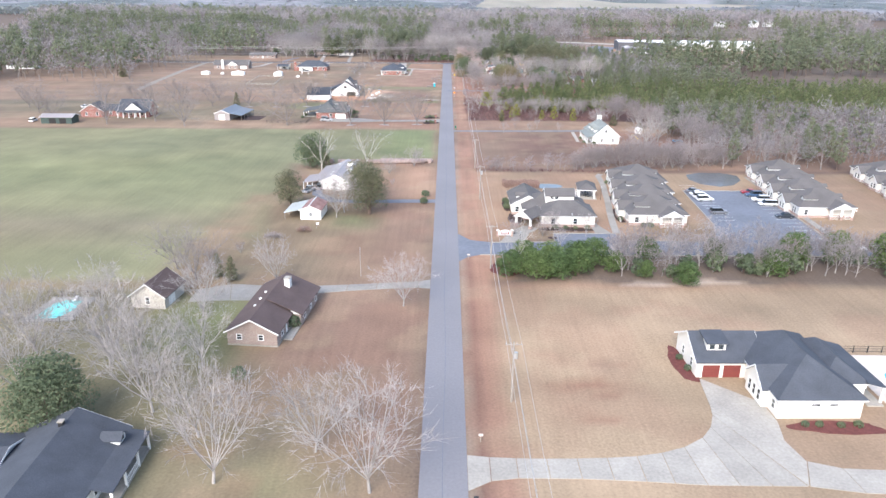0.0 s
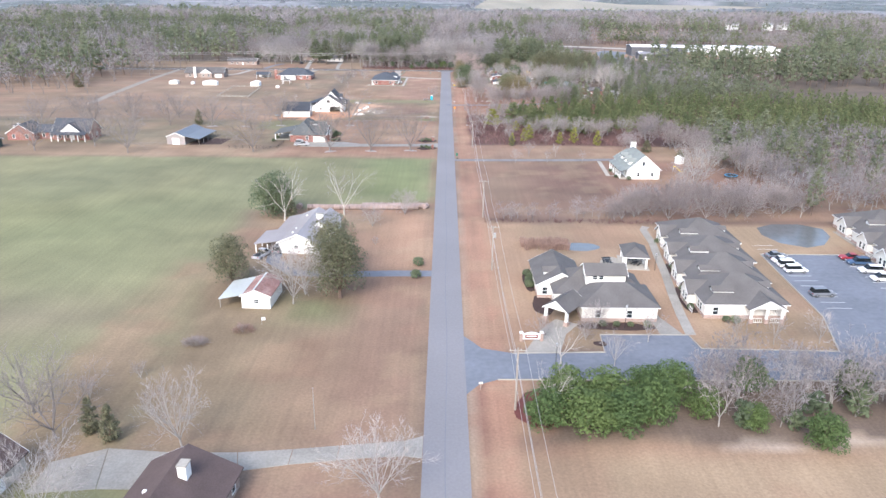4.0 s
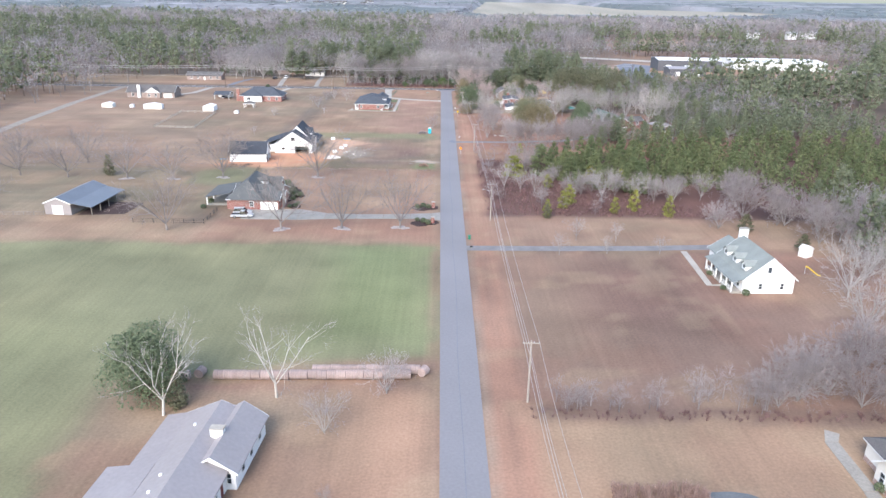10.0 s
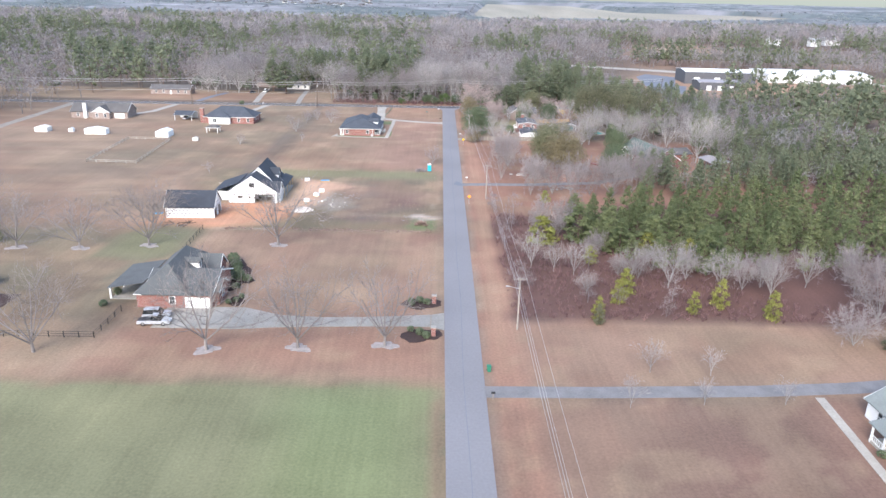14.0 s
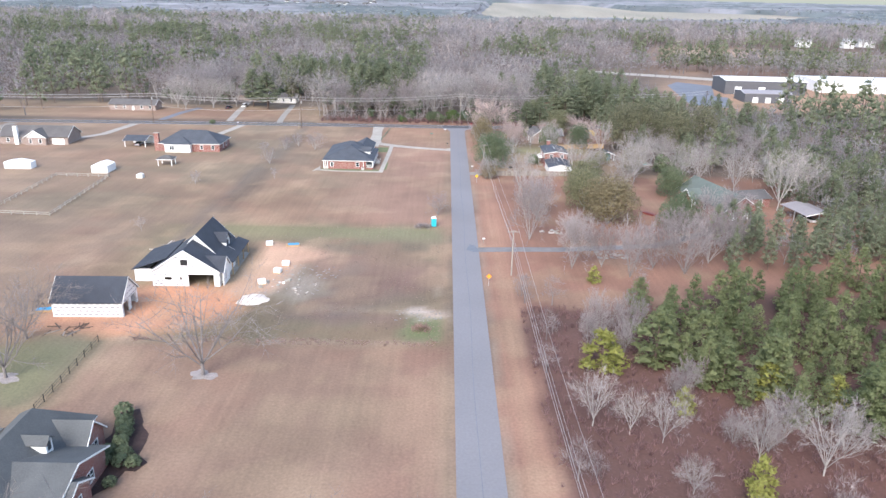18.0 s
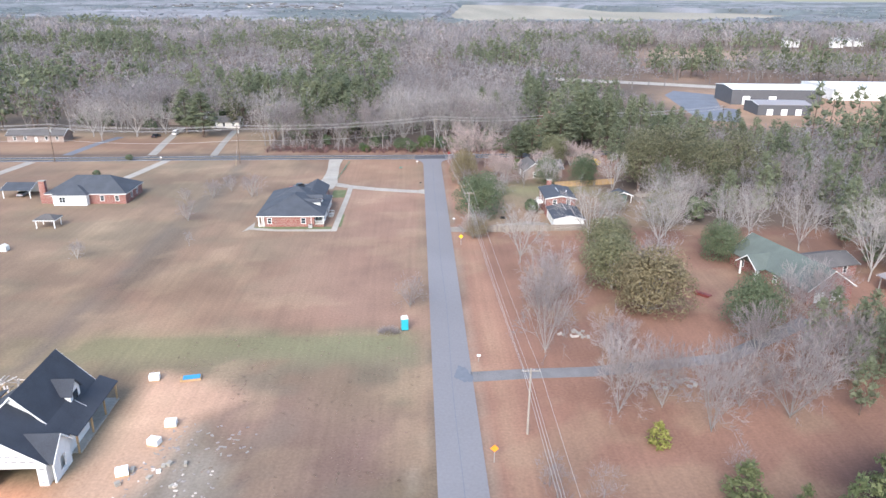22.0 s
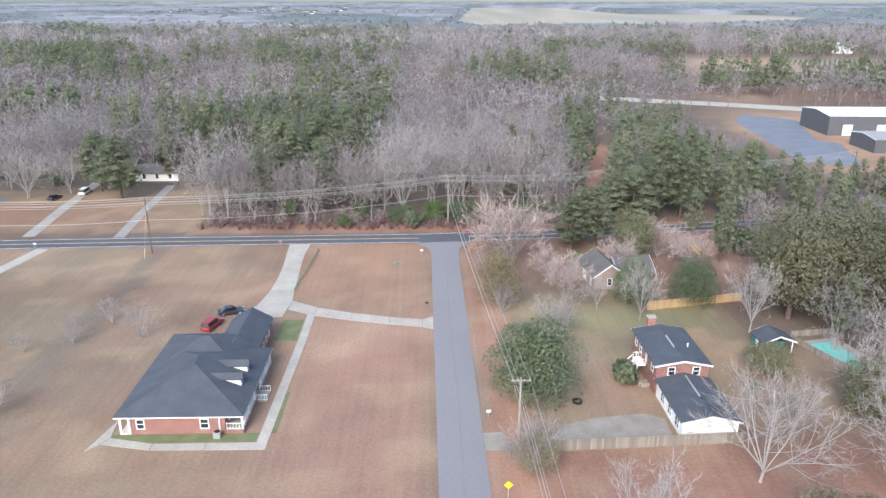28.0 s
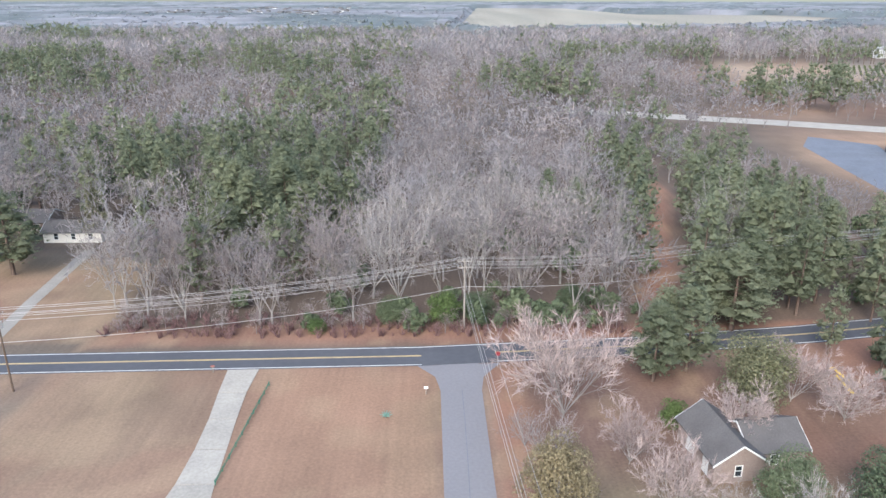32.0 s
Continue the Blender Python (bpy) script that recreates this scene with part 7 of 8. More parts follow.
for i in range(78):
    x, y = 36 + i * 0.95 + rw.uniform(-1, 1), rw.uniform(164, 176)
    dense.append((rw.choice((0, 1, 4, 1, 2)), x, y, rw.uniform(0.5, 0.85), rw.uniform(0, 6.28), rw.random()))
    if rw.random() < 0.25:
        dense.append((9, x, y - 1, rw.uniform(0.4, 0.7), rw.uniform(0, 6.28), rw.random()))
for i in range(16):
    for j in range(30):
        x, y = 60 + i * 6.5 + rw.uniform(-2.6, 2.6), 426 + j * 6.2 + rw.uniform(-2.6, 2.6)
        if hole(x, y) and y > 520 or (y < 520 and (x < 98 or y < 480)) or y > 612:
            continue
        dense.append((rw.choice((0, 1, 2, 4, 5, 6, 7, 9)), x, y, rw.uniform(0.7, 1.1), rw.uniform(0, 6.28), rw.random()))
for i in range(24):
    for j in range(18):
        x, y = 59 + i * 5.2 + rw.uniform(-2.2, 2.2), 432 + j * 5.0 + rw.uniform(-2.4, 2.4)
        if y > 432 + (x - 59) * 0.24 and (y < 457 or x > 92) and y < 520:
            dense.append((rw.choice((6, 7, 8, 6, 7, 8, 2, 1)), x, y, rw.uniform(0.5, 0.8), rw.uniform(0, 6.28), rw.random()))
for _ in range(26):
    dense.append((9, rw.uniform(-26, 40), rw.uniform(611.5, 621), rw.uniform(0.3, 0.75), rw.uniform(0, 6.28), rw.random()))
light += [(k % 4 if k < 6 else 4 + k % 2, x, y, sc, a, tn) for k, x, y, sc, a, tn in dense if (x > 135 or y > 722) and k != 9]
dense = [d for d in dense if not (d[1] > 135 or d[2] > 722)]
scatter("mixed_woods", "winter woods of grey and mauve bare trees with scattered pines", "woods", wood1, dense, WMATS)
for i in range(104):
    for j in range(58):
        x, y = -640 + i * 12.4 + rw.uniform(-5.5, 5.5), 430 + j * 11.4 + rw.uniform(-5, 5)
        if hole(x, y) or (-152 < x < 150 and y <= 770) or abs(x) > 0.46 * y + 90 or (150 <= x < 265 and y < 484) or (x > 0 and y < 484):
            continue
        k = 4 + rw.randrange(2) if kind_at(x, y) else rw.randrange(4)
        light.append((k, x, y, rw.uniform(1.0, 1.6), rw.uniform(0, 6.28), rw.random()))
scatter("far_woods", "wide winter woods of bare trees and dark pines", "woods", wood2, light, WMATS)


def clump(seed, n, size, h):
    r = random.Random(seed)
    t = Tris()
    leafy(t, r, (0, 0, h * 0.55), (size * 0.5, size * 0.5, h * 0.5), n, size * 0.5, 0, 0.5)
    return t.arrays()


FIELD = [(40, 1800), (95, 1560), (390, 1640), (700, 1850), (1080, 2300), (1050, 2700), (640, 2820), (620, 3900), (215, 4000)]


def canopy():
    """The roof of the far forest: a bumpy sheet, open over the big field and the highway."""
    dist = 1470 * np.exp(np.linspace(0, math.log(18000 / 1470), 190))
    ang = np.linspace(-0.78, 0.78, 250)
    D, A = np.meshgrid(dist, ang, indexing="ij")
    X, Y = D * np.tan(A) * 0.75, D
    bump = fbm(X, Y, 20, 2, 11)
    Z = (7 + 8 * bump + 5 * fbm(X, Y, 120, 2, 12)) * np.clip((Y - 1470) / 60, 0, 1)
    open_ = np.maximum(inside(X, Y, FIELD, 10), np.clip(1.3 - np.abs(X - (76 - (Y - 1300) * 0.2)) / 22, 0, 1) * (Y > 1280) * (Y < 1720))
    # far rim lifted: an added ridge where haze would close the horizon
    Z = Z * (1 - open_) - 3 * open_ + 270 * np.clip((Y - 6500) / 11500, 0, 1) ** 1.5
    pine = np.clip((fbm(X, Y, 210, 3, 13) - 0.5) * 9 + 0.35, 0, 1)[..., None]
    # both tones lightened and cooled, so the sheet's colour holds the haze
    grey, green = np.array((0.215, 0.212, 0.224)), np.array((0.12, 0.136, 0.138))
    C = (grey * (1 - pine) + green * pine) * (0.6 + 0.8 * fbm(X, Y, 60, 3, 14)[..., None]) * (0.8 + 0.4 * fbm(X, Y, 300, 2, 15)[..., None])
    m = mat("hazed_canopy", (1, 1, 1), 1.0, 0.14, (0.03, 0.22), 0.3)
    nt, bsdf = nodes_of(m)
    at = nt.nodes.new("ShaderNodeAttribute")
    at.attribute_name = "soil"
    mul = next(n for n in nt.nodes if n.bl_idname == "ShaderNodeMix")
    nt.links.new(at.outputs["Color"], mul.inputs[6])
    ob = sheet("distant_woods", X, Y, Z, m, C)
    for p in ob.data.polygons:
        p.use_smooth = True
    return tagged(ob, "distant winter woods reaching the horizon", "woods", kind="stuff")


canopy()
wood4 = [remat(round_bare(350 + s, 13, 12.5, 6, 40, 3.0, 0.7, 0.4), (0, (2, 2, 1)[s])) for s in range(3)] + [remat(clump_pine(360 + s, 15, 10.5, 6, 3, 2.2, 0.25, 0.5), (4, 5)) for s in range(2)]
band = []
for i in range(128):
    for j in range(37):
        x, y = -760 + i * 12.2 + rw.uniform(-5.5, 5.5), 1066 + j * 11.4 + rw.uniform(-5, 5)
        if hole(x, y) or abs(x) > 0.47 * y + 90 or abs(x - (76 - (y - 1300) * 0.2)) < 22 and y > 1280 or 30 < x < 900 and y > 1500 and inside(np.array([x]), np.array([y]), FIELD, 1)[0] > 0.05:
            continue
        band.append((3 + rw.randrange(2) if kind_at(x, y) else rw.randrange(3), x, y, rw.uniform(0.95, 1.5), rw.uniform(0, 6.28), rw.random()))
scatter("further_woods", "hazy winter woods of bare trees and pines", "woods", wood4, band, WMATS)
# outlying crowns, in the two colours that carry painted haze
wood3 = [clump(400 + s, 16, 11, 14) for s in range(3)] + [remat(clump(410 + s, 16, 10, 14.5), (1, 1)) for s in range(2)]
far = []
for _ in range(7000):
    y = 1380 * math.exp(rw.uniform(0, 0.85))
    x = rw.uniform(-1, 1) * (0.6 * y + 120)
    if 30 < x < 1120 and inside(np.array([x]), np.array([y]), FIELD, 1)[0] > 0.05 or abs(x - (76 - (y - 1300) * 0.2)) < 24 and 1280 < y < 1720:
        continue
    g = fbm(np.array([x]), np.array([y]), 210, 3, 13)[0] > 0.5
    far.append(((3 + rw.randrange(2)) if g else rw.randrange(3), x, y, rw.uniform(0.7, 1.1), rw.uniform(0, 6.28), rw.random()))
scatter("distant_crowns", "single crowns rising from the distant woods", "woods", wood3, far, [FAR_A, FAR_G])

# undergrowth in the scrub lot, reeds, hedge brush
st = [remat(brush(500 + s, 1.0, 1.3, 36, 0.07), (0, 0)) for s in range(3)] + [remat(round_bare(510 + s, 4.2, 3.3, 8, 340, 0.75, 0.035, 0.1), (1, 1)) for s in range(2)]
pl = []
for _ in range(2300):
    x, y = rw.uniform(9.5, 78), rw.uniform(350.5, 416)
    if x < 34 + max(0, (y - 380) * -1.2) + 6 or y < 358:
        pl.append((rw.randrange(3), x, y, rw.uniform(0.5, 1.2), rw.uniform(0, 6.28), rw.random()))
for _ in range(24):
    x, y = rw.uniform(10, 62), rw.uniform(351, 424)
    if x < 36 + max(0, (378 - y) * 1.1):
        pl.append((3 + rw.randrange(2), x, y, rw.uniform(0.8, 1.5), rw.uniform(0, 6.28), rw.random()))
for _ in range(22):
    pl.append((3 + rw.randrange(2), rw.uniform(13, 48), rw.uniform(256.5, 260.5), rw.uniform(0.7, 1.4), rw.uniform(0, 6.28), rw.random()))
for _ in range(120):
    pl.append((rw.randrange(3), rw.uniform(10, 60), rw.uniform(254.5, 257), rw.uniform(0.4, 0.8), rw.uniform(0, 6.28), rw.random()))
for _ in range(330):
    pl.append((rw.randrange(3), rw.uniform(-60, 30), rw.uniform(609.5, 618), rw.uniform(0.8, 2.0), rw.uniform(0, 6.28), rw.random()))
for _ in range(90):
    pl.append((3 + rw.randrange(2), rw.uniform(-60, 45), rw.uniform(611, 620), rw.uniform(0.5, 1.1), rw.uniform(0, 6.28), rw.random()))
scatter("scrub", "low maroon scrub and leafless brush", "scrub", st, pl, [SCRUB, TWIG_P, TWIG])
wt = [remat(brush(530 + s, 0.35, 1.3, 26, 0.06), (s, s)) for s in range(2)]
weeds = []
for _ in range(1500):
    x, y = rw.uniform(-46, -5), rw.uniform(401, 462)
    if noise.noise((x * 0.11, y * 0.11, 7.0)) + rw.gauss(0, 0.25) > 0.05 and not (x < -35 and 402 < y < 449):
        weeds.append((rw.choice((0, 0, 1)), x, y, rw.uniform(0.25, 0.6), rw.uniform(0, 6.28), rw.random()))
for _ in range(300):
    weeds.append((1, rw.uniform(-58, -6), 399.6 + rw.gauss(0, 0.6), rw.uniform(0.4, 0.9), rw.uniform(0, 6.28), rw.random()))
scatter("weeds", "rough dead weeds and clods over churned soil", "weeds", wt, weeds, [WEED, REED])
rt = [remat(brush(520 + s, 1.7, 0.7, 40, 0.05), (0, 0)) for s in range(3)]
solid("pond", poly(bm_new(), blob(31.3, 237.0, 4.4, 2.9, rough=0.08, seed=4), 0.0, 0.012), WATER_POND, "small blue-grey pond at the end of a reed bed", "pond", kind="structure")
scatter("reeds", "bed of dead brown reeds beside a small pond", "reeds", rt, [(rw.randrange(3), rw.uniform(17.4, 28.6), rw.uniform(234, 239.6), rw.uniform(0.7, 1.1), rw.uniform(0, 6.28), rw.random()) for _ in range(330)], [REED])
solid("pond", poly(bm_new(), [(79, 252.5), (84, 255.5), (91, 255.8), (95.5, 252), (94.5, 246), (90, 240), (85, 238), (80, 241), (78, 247)], 0.0, 0.012), WATER_POND, "dark retention pond reflecting bare trees", "pond", kind="structure")


# ---- power poles and lines ----
def pole(x, y, h, material, arms=1, lamp=False, can=False):
    p = thing("power_pole", x, y, 0, "tall wooden power pole with crossarm and insulators", "power pole", "power poles")
    part("shaft", cyl(bm_new(), (0, 0, -0.1), (0, 0, h), 0.17, 0.12, 8), material, p)
    for k in range(arms):
        z = h - 0.4 - 1.1 * k
        arm = part("crossarm", box(bm_new(), -1.25, -0.2, z, 1.25, -0.08, z + 0.14), material, p)
        for u in (-1.1, -0.4, 0.4, 1.1):
            part("insulator", cyl(bm_new(), (u, -0.14, z + 0.14), (u, -0.14, z + 0.36), 0.05, 0.035, 6), STEEL, arm)
    if can:
        part("transformer", cyl(bm_new(), (0.35, -0.1, h - 2.6), (0.35, -0.1, h - 1.6), 0.28, 0.28, 10), STEEL, p, "grey transformer can")
    if lamp:
        a = part("lamp_arm", cyl(bm_new(), (0, 0, h - 2.2), (-1.9, 0, h - 1.7), 0.04, 0.035, 6), STEEL, p)
        part("lamp_head", box(bm_new(), -2.4, -0.13, h - 1.78, -1.8, 0.13, h - 1.64), STEEL, a)
    return p


def line(name, label, pts, sag, r, n=10):
    """Wires hung from point to point."""
    w = thing(name, 0, 0, 0, label, "power line")
    for a, b in zip(pts, pts[1:]):
        c = bpy.data.curves.new("wire", "CURVE")
        c.dimensions, c.bevel_depth, c.bevel_resolution = "3D", r, 0
        sp = c.splines.new("POLY")
        sp.points.add(n)
        for k in range(n + 1):
            s = k / n
            p = Vector(a).lerp(Vector(b), s)
            sp.points[k].co = (p.x, p.y, p.z - sag * 4 * s * (1 - s), 1)
        c.materials.append(WIRE)
        new("wire", c).parent = w
    return w


MAIN = [(10.2, 28), (10.0, 114.6), (9.9, 168), (9.8, 221.8), (9.7, 259), (9.9, 346), (9.3, 431.5), (7.4, 518.5), (1.4, 612.6)]
for i, (x, y) in enumerate(MAIN[:-1]):
    pole(x, y, 10.0, POLEWOOD, 1, lamp=i in (5,), can=i in (1, 3))
for off in (-1.1, -0.4, 1.1):
    line("power_line", "thin overhead wire along the roadside poles", [(x + off, y - 0.14, 9.98 if i < len(MAIN) - 1 else 11.0) for i, (x, y) in enumerate(MAIN)], 1.1, 0.022)
line("telephone_line", "lower overhead cable along the roadside poles", [(x, y - 0.2, 7.4) for x, y in MAIN], 1.0, 0.03)
HWY = [(-240, 590.0), (-128.9, 594.8), (-65.8, 593), (1.4, 612.6), (52, 622), (120, 640)]
for i, (x, y) in enumerate(HWY):
    pole(x, y, 13.0, POLEDARK if i != 3 else POLEWOOD, 2, can=i in (1, 2))
for z in (12.95, 11.85):
    for off in (-1.1, 0.4, 1.1):
        line("power_line", "overhead wire along the highway", [(x, y + off, z) for x, y in HWY], 1.2, 0.03)
line("telephone_line", "sagging low cable along the highway", [(x, y, 8.0) for x, y in HWY], 1.4, 0.04)
guy = thing("guy_wire", -66.5, 590.0, 0, "guy wire with a yellow sleeve beside a pole", "guy wire")
part("cable", cyl(bm_new(), (0, 0, 0), (0.6, 2.9, 10), 0.02, 0.02, 4), WIRE, guy), part("sleeve", cyl(bm_new(), (0, 0, 0), (0.13, 0.63, 2.2), 0.06, 0.06, 6), LINE_Y, guy)

# ---- vehicles ----
PAINT = {k: mat(k + "_car_paint", c, 0.3, 0.05, (0.8, 5.0)) for k, c in (("white", (0.75, 0.75, 0.75)), ("silver", (0.40, 0.41, 0.43)), ("dark", (0.035, 0.04, 0.05)), ("blue", (0.05, 0.09, 0.16)), ("red", (0.28, 0.03, 0.04)), ("grey", (0.16, 0.17, 0.19)))}


def vehicle(kind, paint, x, y, rz):
    """A parked car, pickup or van: body, glasshouse, lamps, plates left plain, wheels."""
    L_, W_, H = {"sedan": (4.7, 1.82, 1.45), "suv": (4.8, 1.9, 1.75), "pickup": (5.6, 1.95, 1.8), "van": (5.0, 1.95, 1.8)}[kind]
    c = thing("parked_" + kind if kind != "sedan" else "parked_car", x, y, rz, f"{paint} {kind} parked on the drive or lot", "car", "parked vehicles")
    bm = bm_new()
    l, w = L_ / 2, W_ / 2
    belt = 0.95 if kind != "sedan" else 0.88
    side = [(-l, 0.35), (-l, 0.8), (-l * 0.92, belt), (l * 0.62, belt), (l * 0.95, belt - 0.15), (l, 0.65), (l, 0.35)]
    prism(bm, side, "x", 0, 1)
    for v in bm.verts:
        u, z = v.co.y, v.co.z
        v.co = (u, (v.co.x * 2 - 1) * w * (0.97 if z > 0.7 else 1.0), z)
    bmesh.ops.bevel(bm, geom=[e for e in bm.edges], offset=0.06, segments=1, affect="EDGES")
    body = part("body", bm, PAINT[paint], c)
    a, b, f0, f1 = {"sedan": (-0.72, -0.42, 0.42, 0.1), "suv": (-0.94, -0.84, 0.5, 0.2), "pickup": (-0.15, -0.08, 0.52, 0.28), "van": (-0.96, -0.9, 0.66, 0.36)}[kind]
    g = bm_new()
    q = [(a * l, belt - 0.02, w * 0.9), (f0 * l, belt - 0.02, w * 0.9), (f1 * l, H - 0.05, w * 0.74), (b * l, H - 0.05, w * 0.74)]
    lo = [g.verts.new((u, -s, z)) for u, z, s in q]
    hi = [g.verts.new((u, s, z)) for u, z, s in q]
    g.faces.new(lo), g.faces.new(hi[::-1])
    for i in range(4):
        j = (i + 1) % 4
        g.faces.new((lo[j], lo[i], hi[i], hi[j]))
    part("glasshouse", g, CARGLASS, c)
    part("roof_panel", box(bm_new(), b * l - 0.02, -w * 0.74, H - 0.05, f1 * l + 0.02, w * 0.74, H), PAINT[paint], c)
    if kind == "pickup":
        part("load_bed", box(bm_new(), -l * 0.95, -w * 0.8, belt, -l * 0.2, w * 0.8, belt + 0.02), BLACK, c)
    for u in (-0.62 * l, 0.62 * l):
        for s in (-1, 1):
            t = part("wheel", cyl(bm_new(), (u, s * (w - 0.2), 0.34), (u, s * (w + 0.01), 0.34), 0.34, 0.34, 14), RUBBER, c)
            part("rim", cyl(bm_new(), (u, s * (w + 0.0), 0.34), (u, s * (w + 0.025), 0.34), 0.2, 0.2, 10), ALLOY, t)
    for s in (-0.7, 0.7):
        part("headlight", box(bm_new(), l - 0.06, s * w - 0.16, 0.62, l + 0.015, s * w + 0.16, 0.76), LINE_W, c)
        part("tail_light", box(bm_new(), -l - 0.015, s * w - 0.14, 0.66, -l + 0.05, s * w + 0.14, 0.84), PAINT["red"], c)
    return c


for row in (("silver", "suv", -54.9, 348.4, 8), ("silver", "pickup", -54.3, 345.6, 4), ("red", "suv", -41.9, 554.8, 75), ("dark", "sedan", -40.0, 560.4, 20), ("silver", "pickup", -40.9, 228.6, 70), ("grey", "suv", -38.0, 232.0, 85),
            ("grey", "sedan", 74.6, 231.2, 4), ("white", "sedan", 74.8, 228.2, 4), ("white", "suv", 74.9, 225.4, 3), ("white", "suv", 75.0, 222.4, 3), ("grey", "suv", 74.6, 210.0, 4),
            ("red", "sedan", 91.0, 230.4, 176), ("blue", "suv", 91.2, 227.4, 176), ("white", "suv", 91.2, 222.6, 176), ("white", "van", 91.4, 218.0, 176), ("dark", "sedan", 91.2, 206.8, 178), ("white", "sedan", 97, 181.8, 0), ("silver", "sedan", 104, 183.5, 10),
            ("white", "pickup", 92.2, 475, 100), ("white", "van", -104, 646, 90), ("dark", "sedan", -110, 640, 80), ("silver", "sedan", -118, 552.5, 90), ("white", "sedan", -178, 377, 40), ("white", "van", -183, 338, 95), ("white", "suv", 190, 786, 20)):
    vehicle(row[1], row[0], *row[2:])

# ---- hay bales ----
bale = thing("round_hay_bale", -28.0, 264.6, 0, "round weathered hay bale lying in a row", "hay bale", "hay bales")
part("roll", cyl(bm_new(), (-0.685, 0, 0.72), (0.685, 0, 0.72), 0.74, 0.74, 16), HAY, bale)
for u in (-0.35, 0.0, 0.35):
    part("twine", cyl(bm_new(), (u - 0.02, 0, 0.72), (u + 0.02, 0, 0.72), 0.75, 0.75, 16), OLDWOOD, bale)
for k in range(21):
    x = -36.6 + k * 1.42
    if abs(x + 28.0) > 0.3:
        copy_thing(bale, pose(x, 264.4 + 0.09 * k / 2 + RND.uniform(-0.1, 0.1), 0, 0, 0, RND.uniform(-4, 4)))
for k in range(12):
    copy_thing(bale, pose(-22.0 + k * 1.38, 266.5 + 0.03 * k + RND.uniform(-0.1, 0.1), 0, 0, 0, RND.uniform(-4, 4)))
copy_thing(bale, pose(-39.6, 265.2, 0, 0, 0, 80)), copy_thing(bale, pose(-41.6, 264.2, 0, 0, 0, 10)), copy_thing(bale, pose(-5.6, 266.4, 0, 0, 0, 60))

# ---- signs, boxes and small things ----
sg = thing("entrance_sign", 14.6, 189.4, 2, "white arched entrance sign between brick posts", "sign")
part("board", prism(bm_new(), [(-1.5, 0.35), (1.5, 0.35), (1.5, 1.3), (0.7, 1.55), (0, 1.7), (-0.7, 1.55), (-1.5, 1.3)], "y", -0.1, 0.1), WHITE, sg)
for u in (-1.75, 1.75):
    pp = part("post", box(bm_new(), u - 0.25, -0.25, 0, u + 0.25, 0.25, 1.55), BRICK_P, sg)
    part("cap", box(bm_new(), u - 0.33, -0.33, 1.55, u + 0.33, 0.33, 1.7), WHITE, pp)
part("panel", box(bm_new(), -1.1, -0.13, 0.55, 1.1, -0.104, 1.25), DOOR_RED, sg, "dark red name panel")
part("writing_bar", box(bm_new(), -0.9, -0.15, 0.85, 0.9, -0.132, 1.05), WHITE, sg)


def warning_sign(x, y, colour, label):
    w = thing("warning_sign", x, y, 0, label, "road sign")
    part("post", box(bm_new(), -0.04, -0.03, 0, 0.04, 0.03, 1.9), STEEL, w)
    b = bm_new()
    prism(b, [(0, 1.55), (0.55, 2.1), (0, 2.65), (-0.55, 2.1)], "y", -0.05, -0.03)
    part("plate", b, colour, w)


YEL = mat("sign_yellow", (0.75, 0.50, 0.03), 0.5, 0.05)
ORA = mat("sign_orange", (0.80, 0.27, 0.03), 0.5, 0.05)
warning_sign(4.2, 425.5, ORA, "orange diamond road work sign on a post")
warning_sign(4.9, 508.0, YEL, "yellow diamond warning sign on a post")
st_ = thing("stop_sign", 6.0, 599.0, 0, "red stop sign seen from behind, on a post", "road sign")
part("post", box(bm_new(), -0.04, -0.03, 0, 0.04, 0.03, 2.0), STEEL, st_), part("plate", cyl(bm_new(), (0, 0.04, 2.25), (0, 0.06, 2.25), 0.4, 0.4, 8), PAINT["red"], st_)


def letterbox(x, y, rz, material):
    m = thing("letterbox", x, y, rz, "roadside letterbox on a wooden post", "letterbox", "letterboxes")
    part("post", box(bm_new(), -0.06, -0.06, 0, 0.06, 0.06, 1.0), OLDWOOD, m)
    b = bm_new()
    prism(b, [(-0.14, 1.0), (0.14, 1.0), (0.14, 1.18), (0.08, 1.26), (-0.08, 1.26), (-0.14, 1.18)], "x", -0.3, 0.3)
    part("box", b, material, m)


for x, y, m in ((4.0, 322.6, BLACK), (5.0, 104.6, SAND), (4.4, 451.6, WHITE), (4.1, 525.0, WHITE), (-4.2, 562.0, BLACK), (-38, 598.0, BRICK), (-5.2, 591, WHITE), (3.9, 92.0, BLACK), (5.2, 173.5, SAND), (-94, 597.5, WHITE)):
    letterbox(x, y, 0 if x > 0 else 180, m)
GREENBIN = mat("green_plastic", (0.03, 0.16, 0.10), 0.5, 0.1)
bin_ = thing("wheelie_bin", 3.9, 330.8, 5, "dark green wheeled rubbish bin by the road", "bin")
part("body", prism(bm_new(), [(-0.25, 0.05), (0.25, 0.05), (0.32, 1.0), (-0.32, 1.0)], "y", -0.3, 0.3), GREENBIN, bin_), part("lid", box(bm_new(), -0.35, -0.36, 1.0, 0.35, 0.34, 1.07), GREENBIN, bin_)
for s in (-0.28, 0.28):
    part("wheel", cyl(bm_new(), (s - 0.04, 0.3, 0.1), (s + 0.04, 0.3, 0.1), 0.1, 0.1, 10), RUBBER, bin_)
TURQ = mat("turquoise_plastic", (0.03, 0.38, 0.46), 0.5, 0.08)
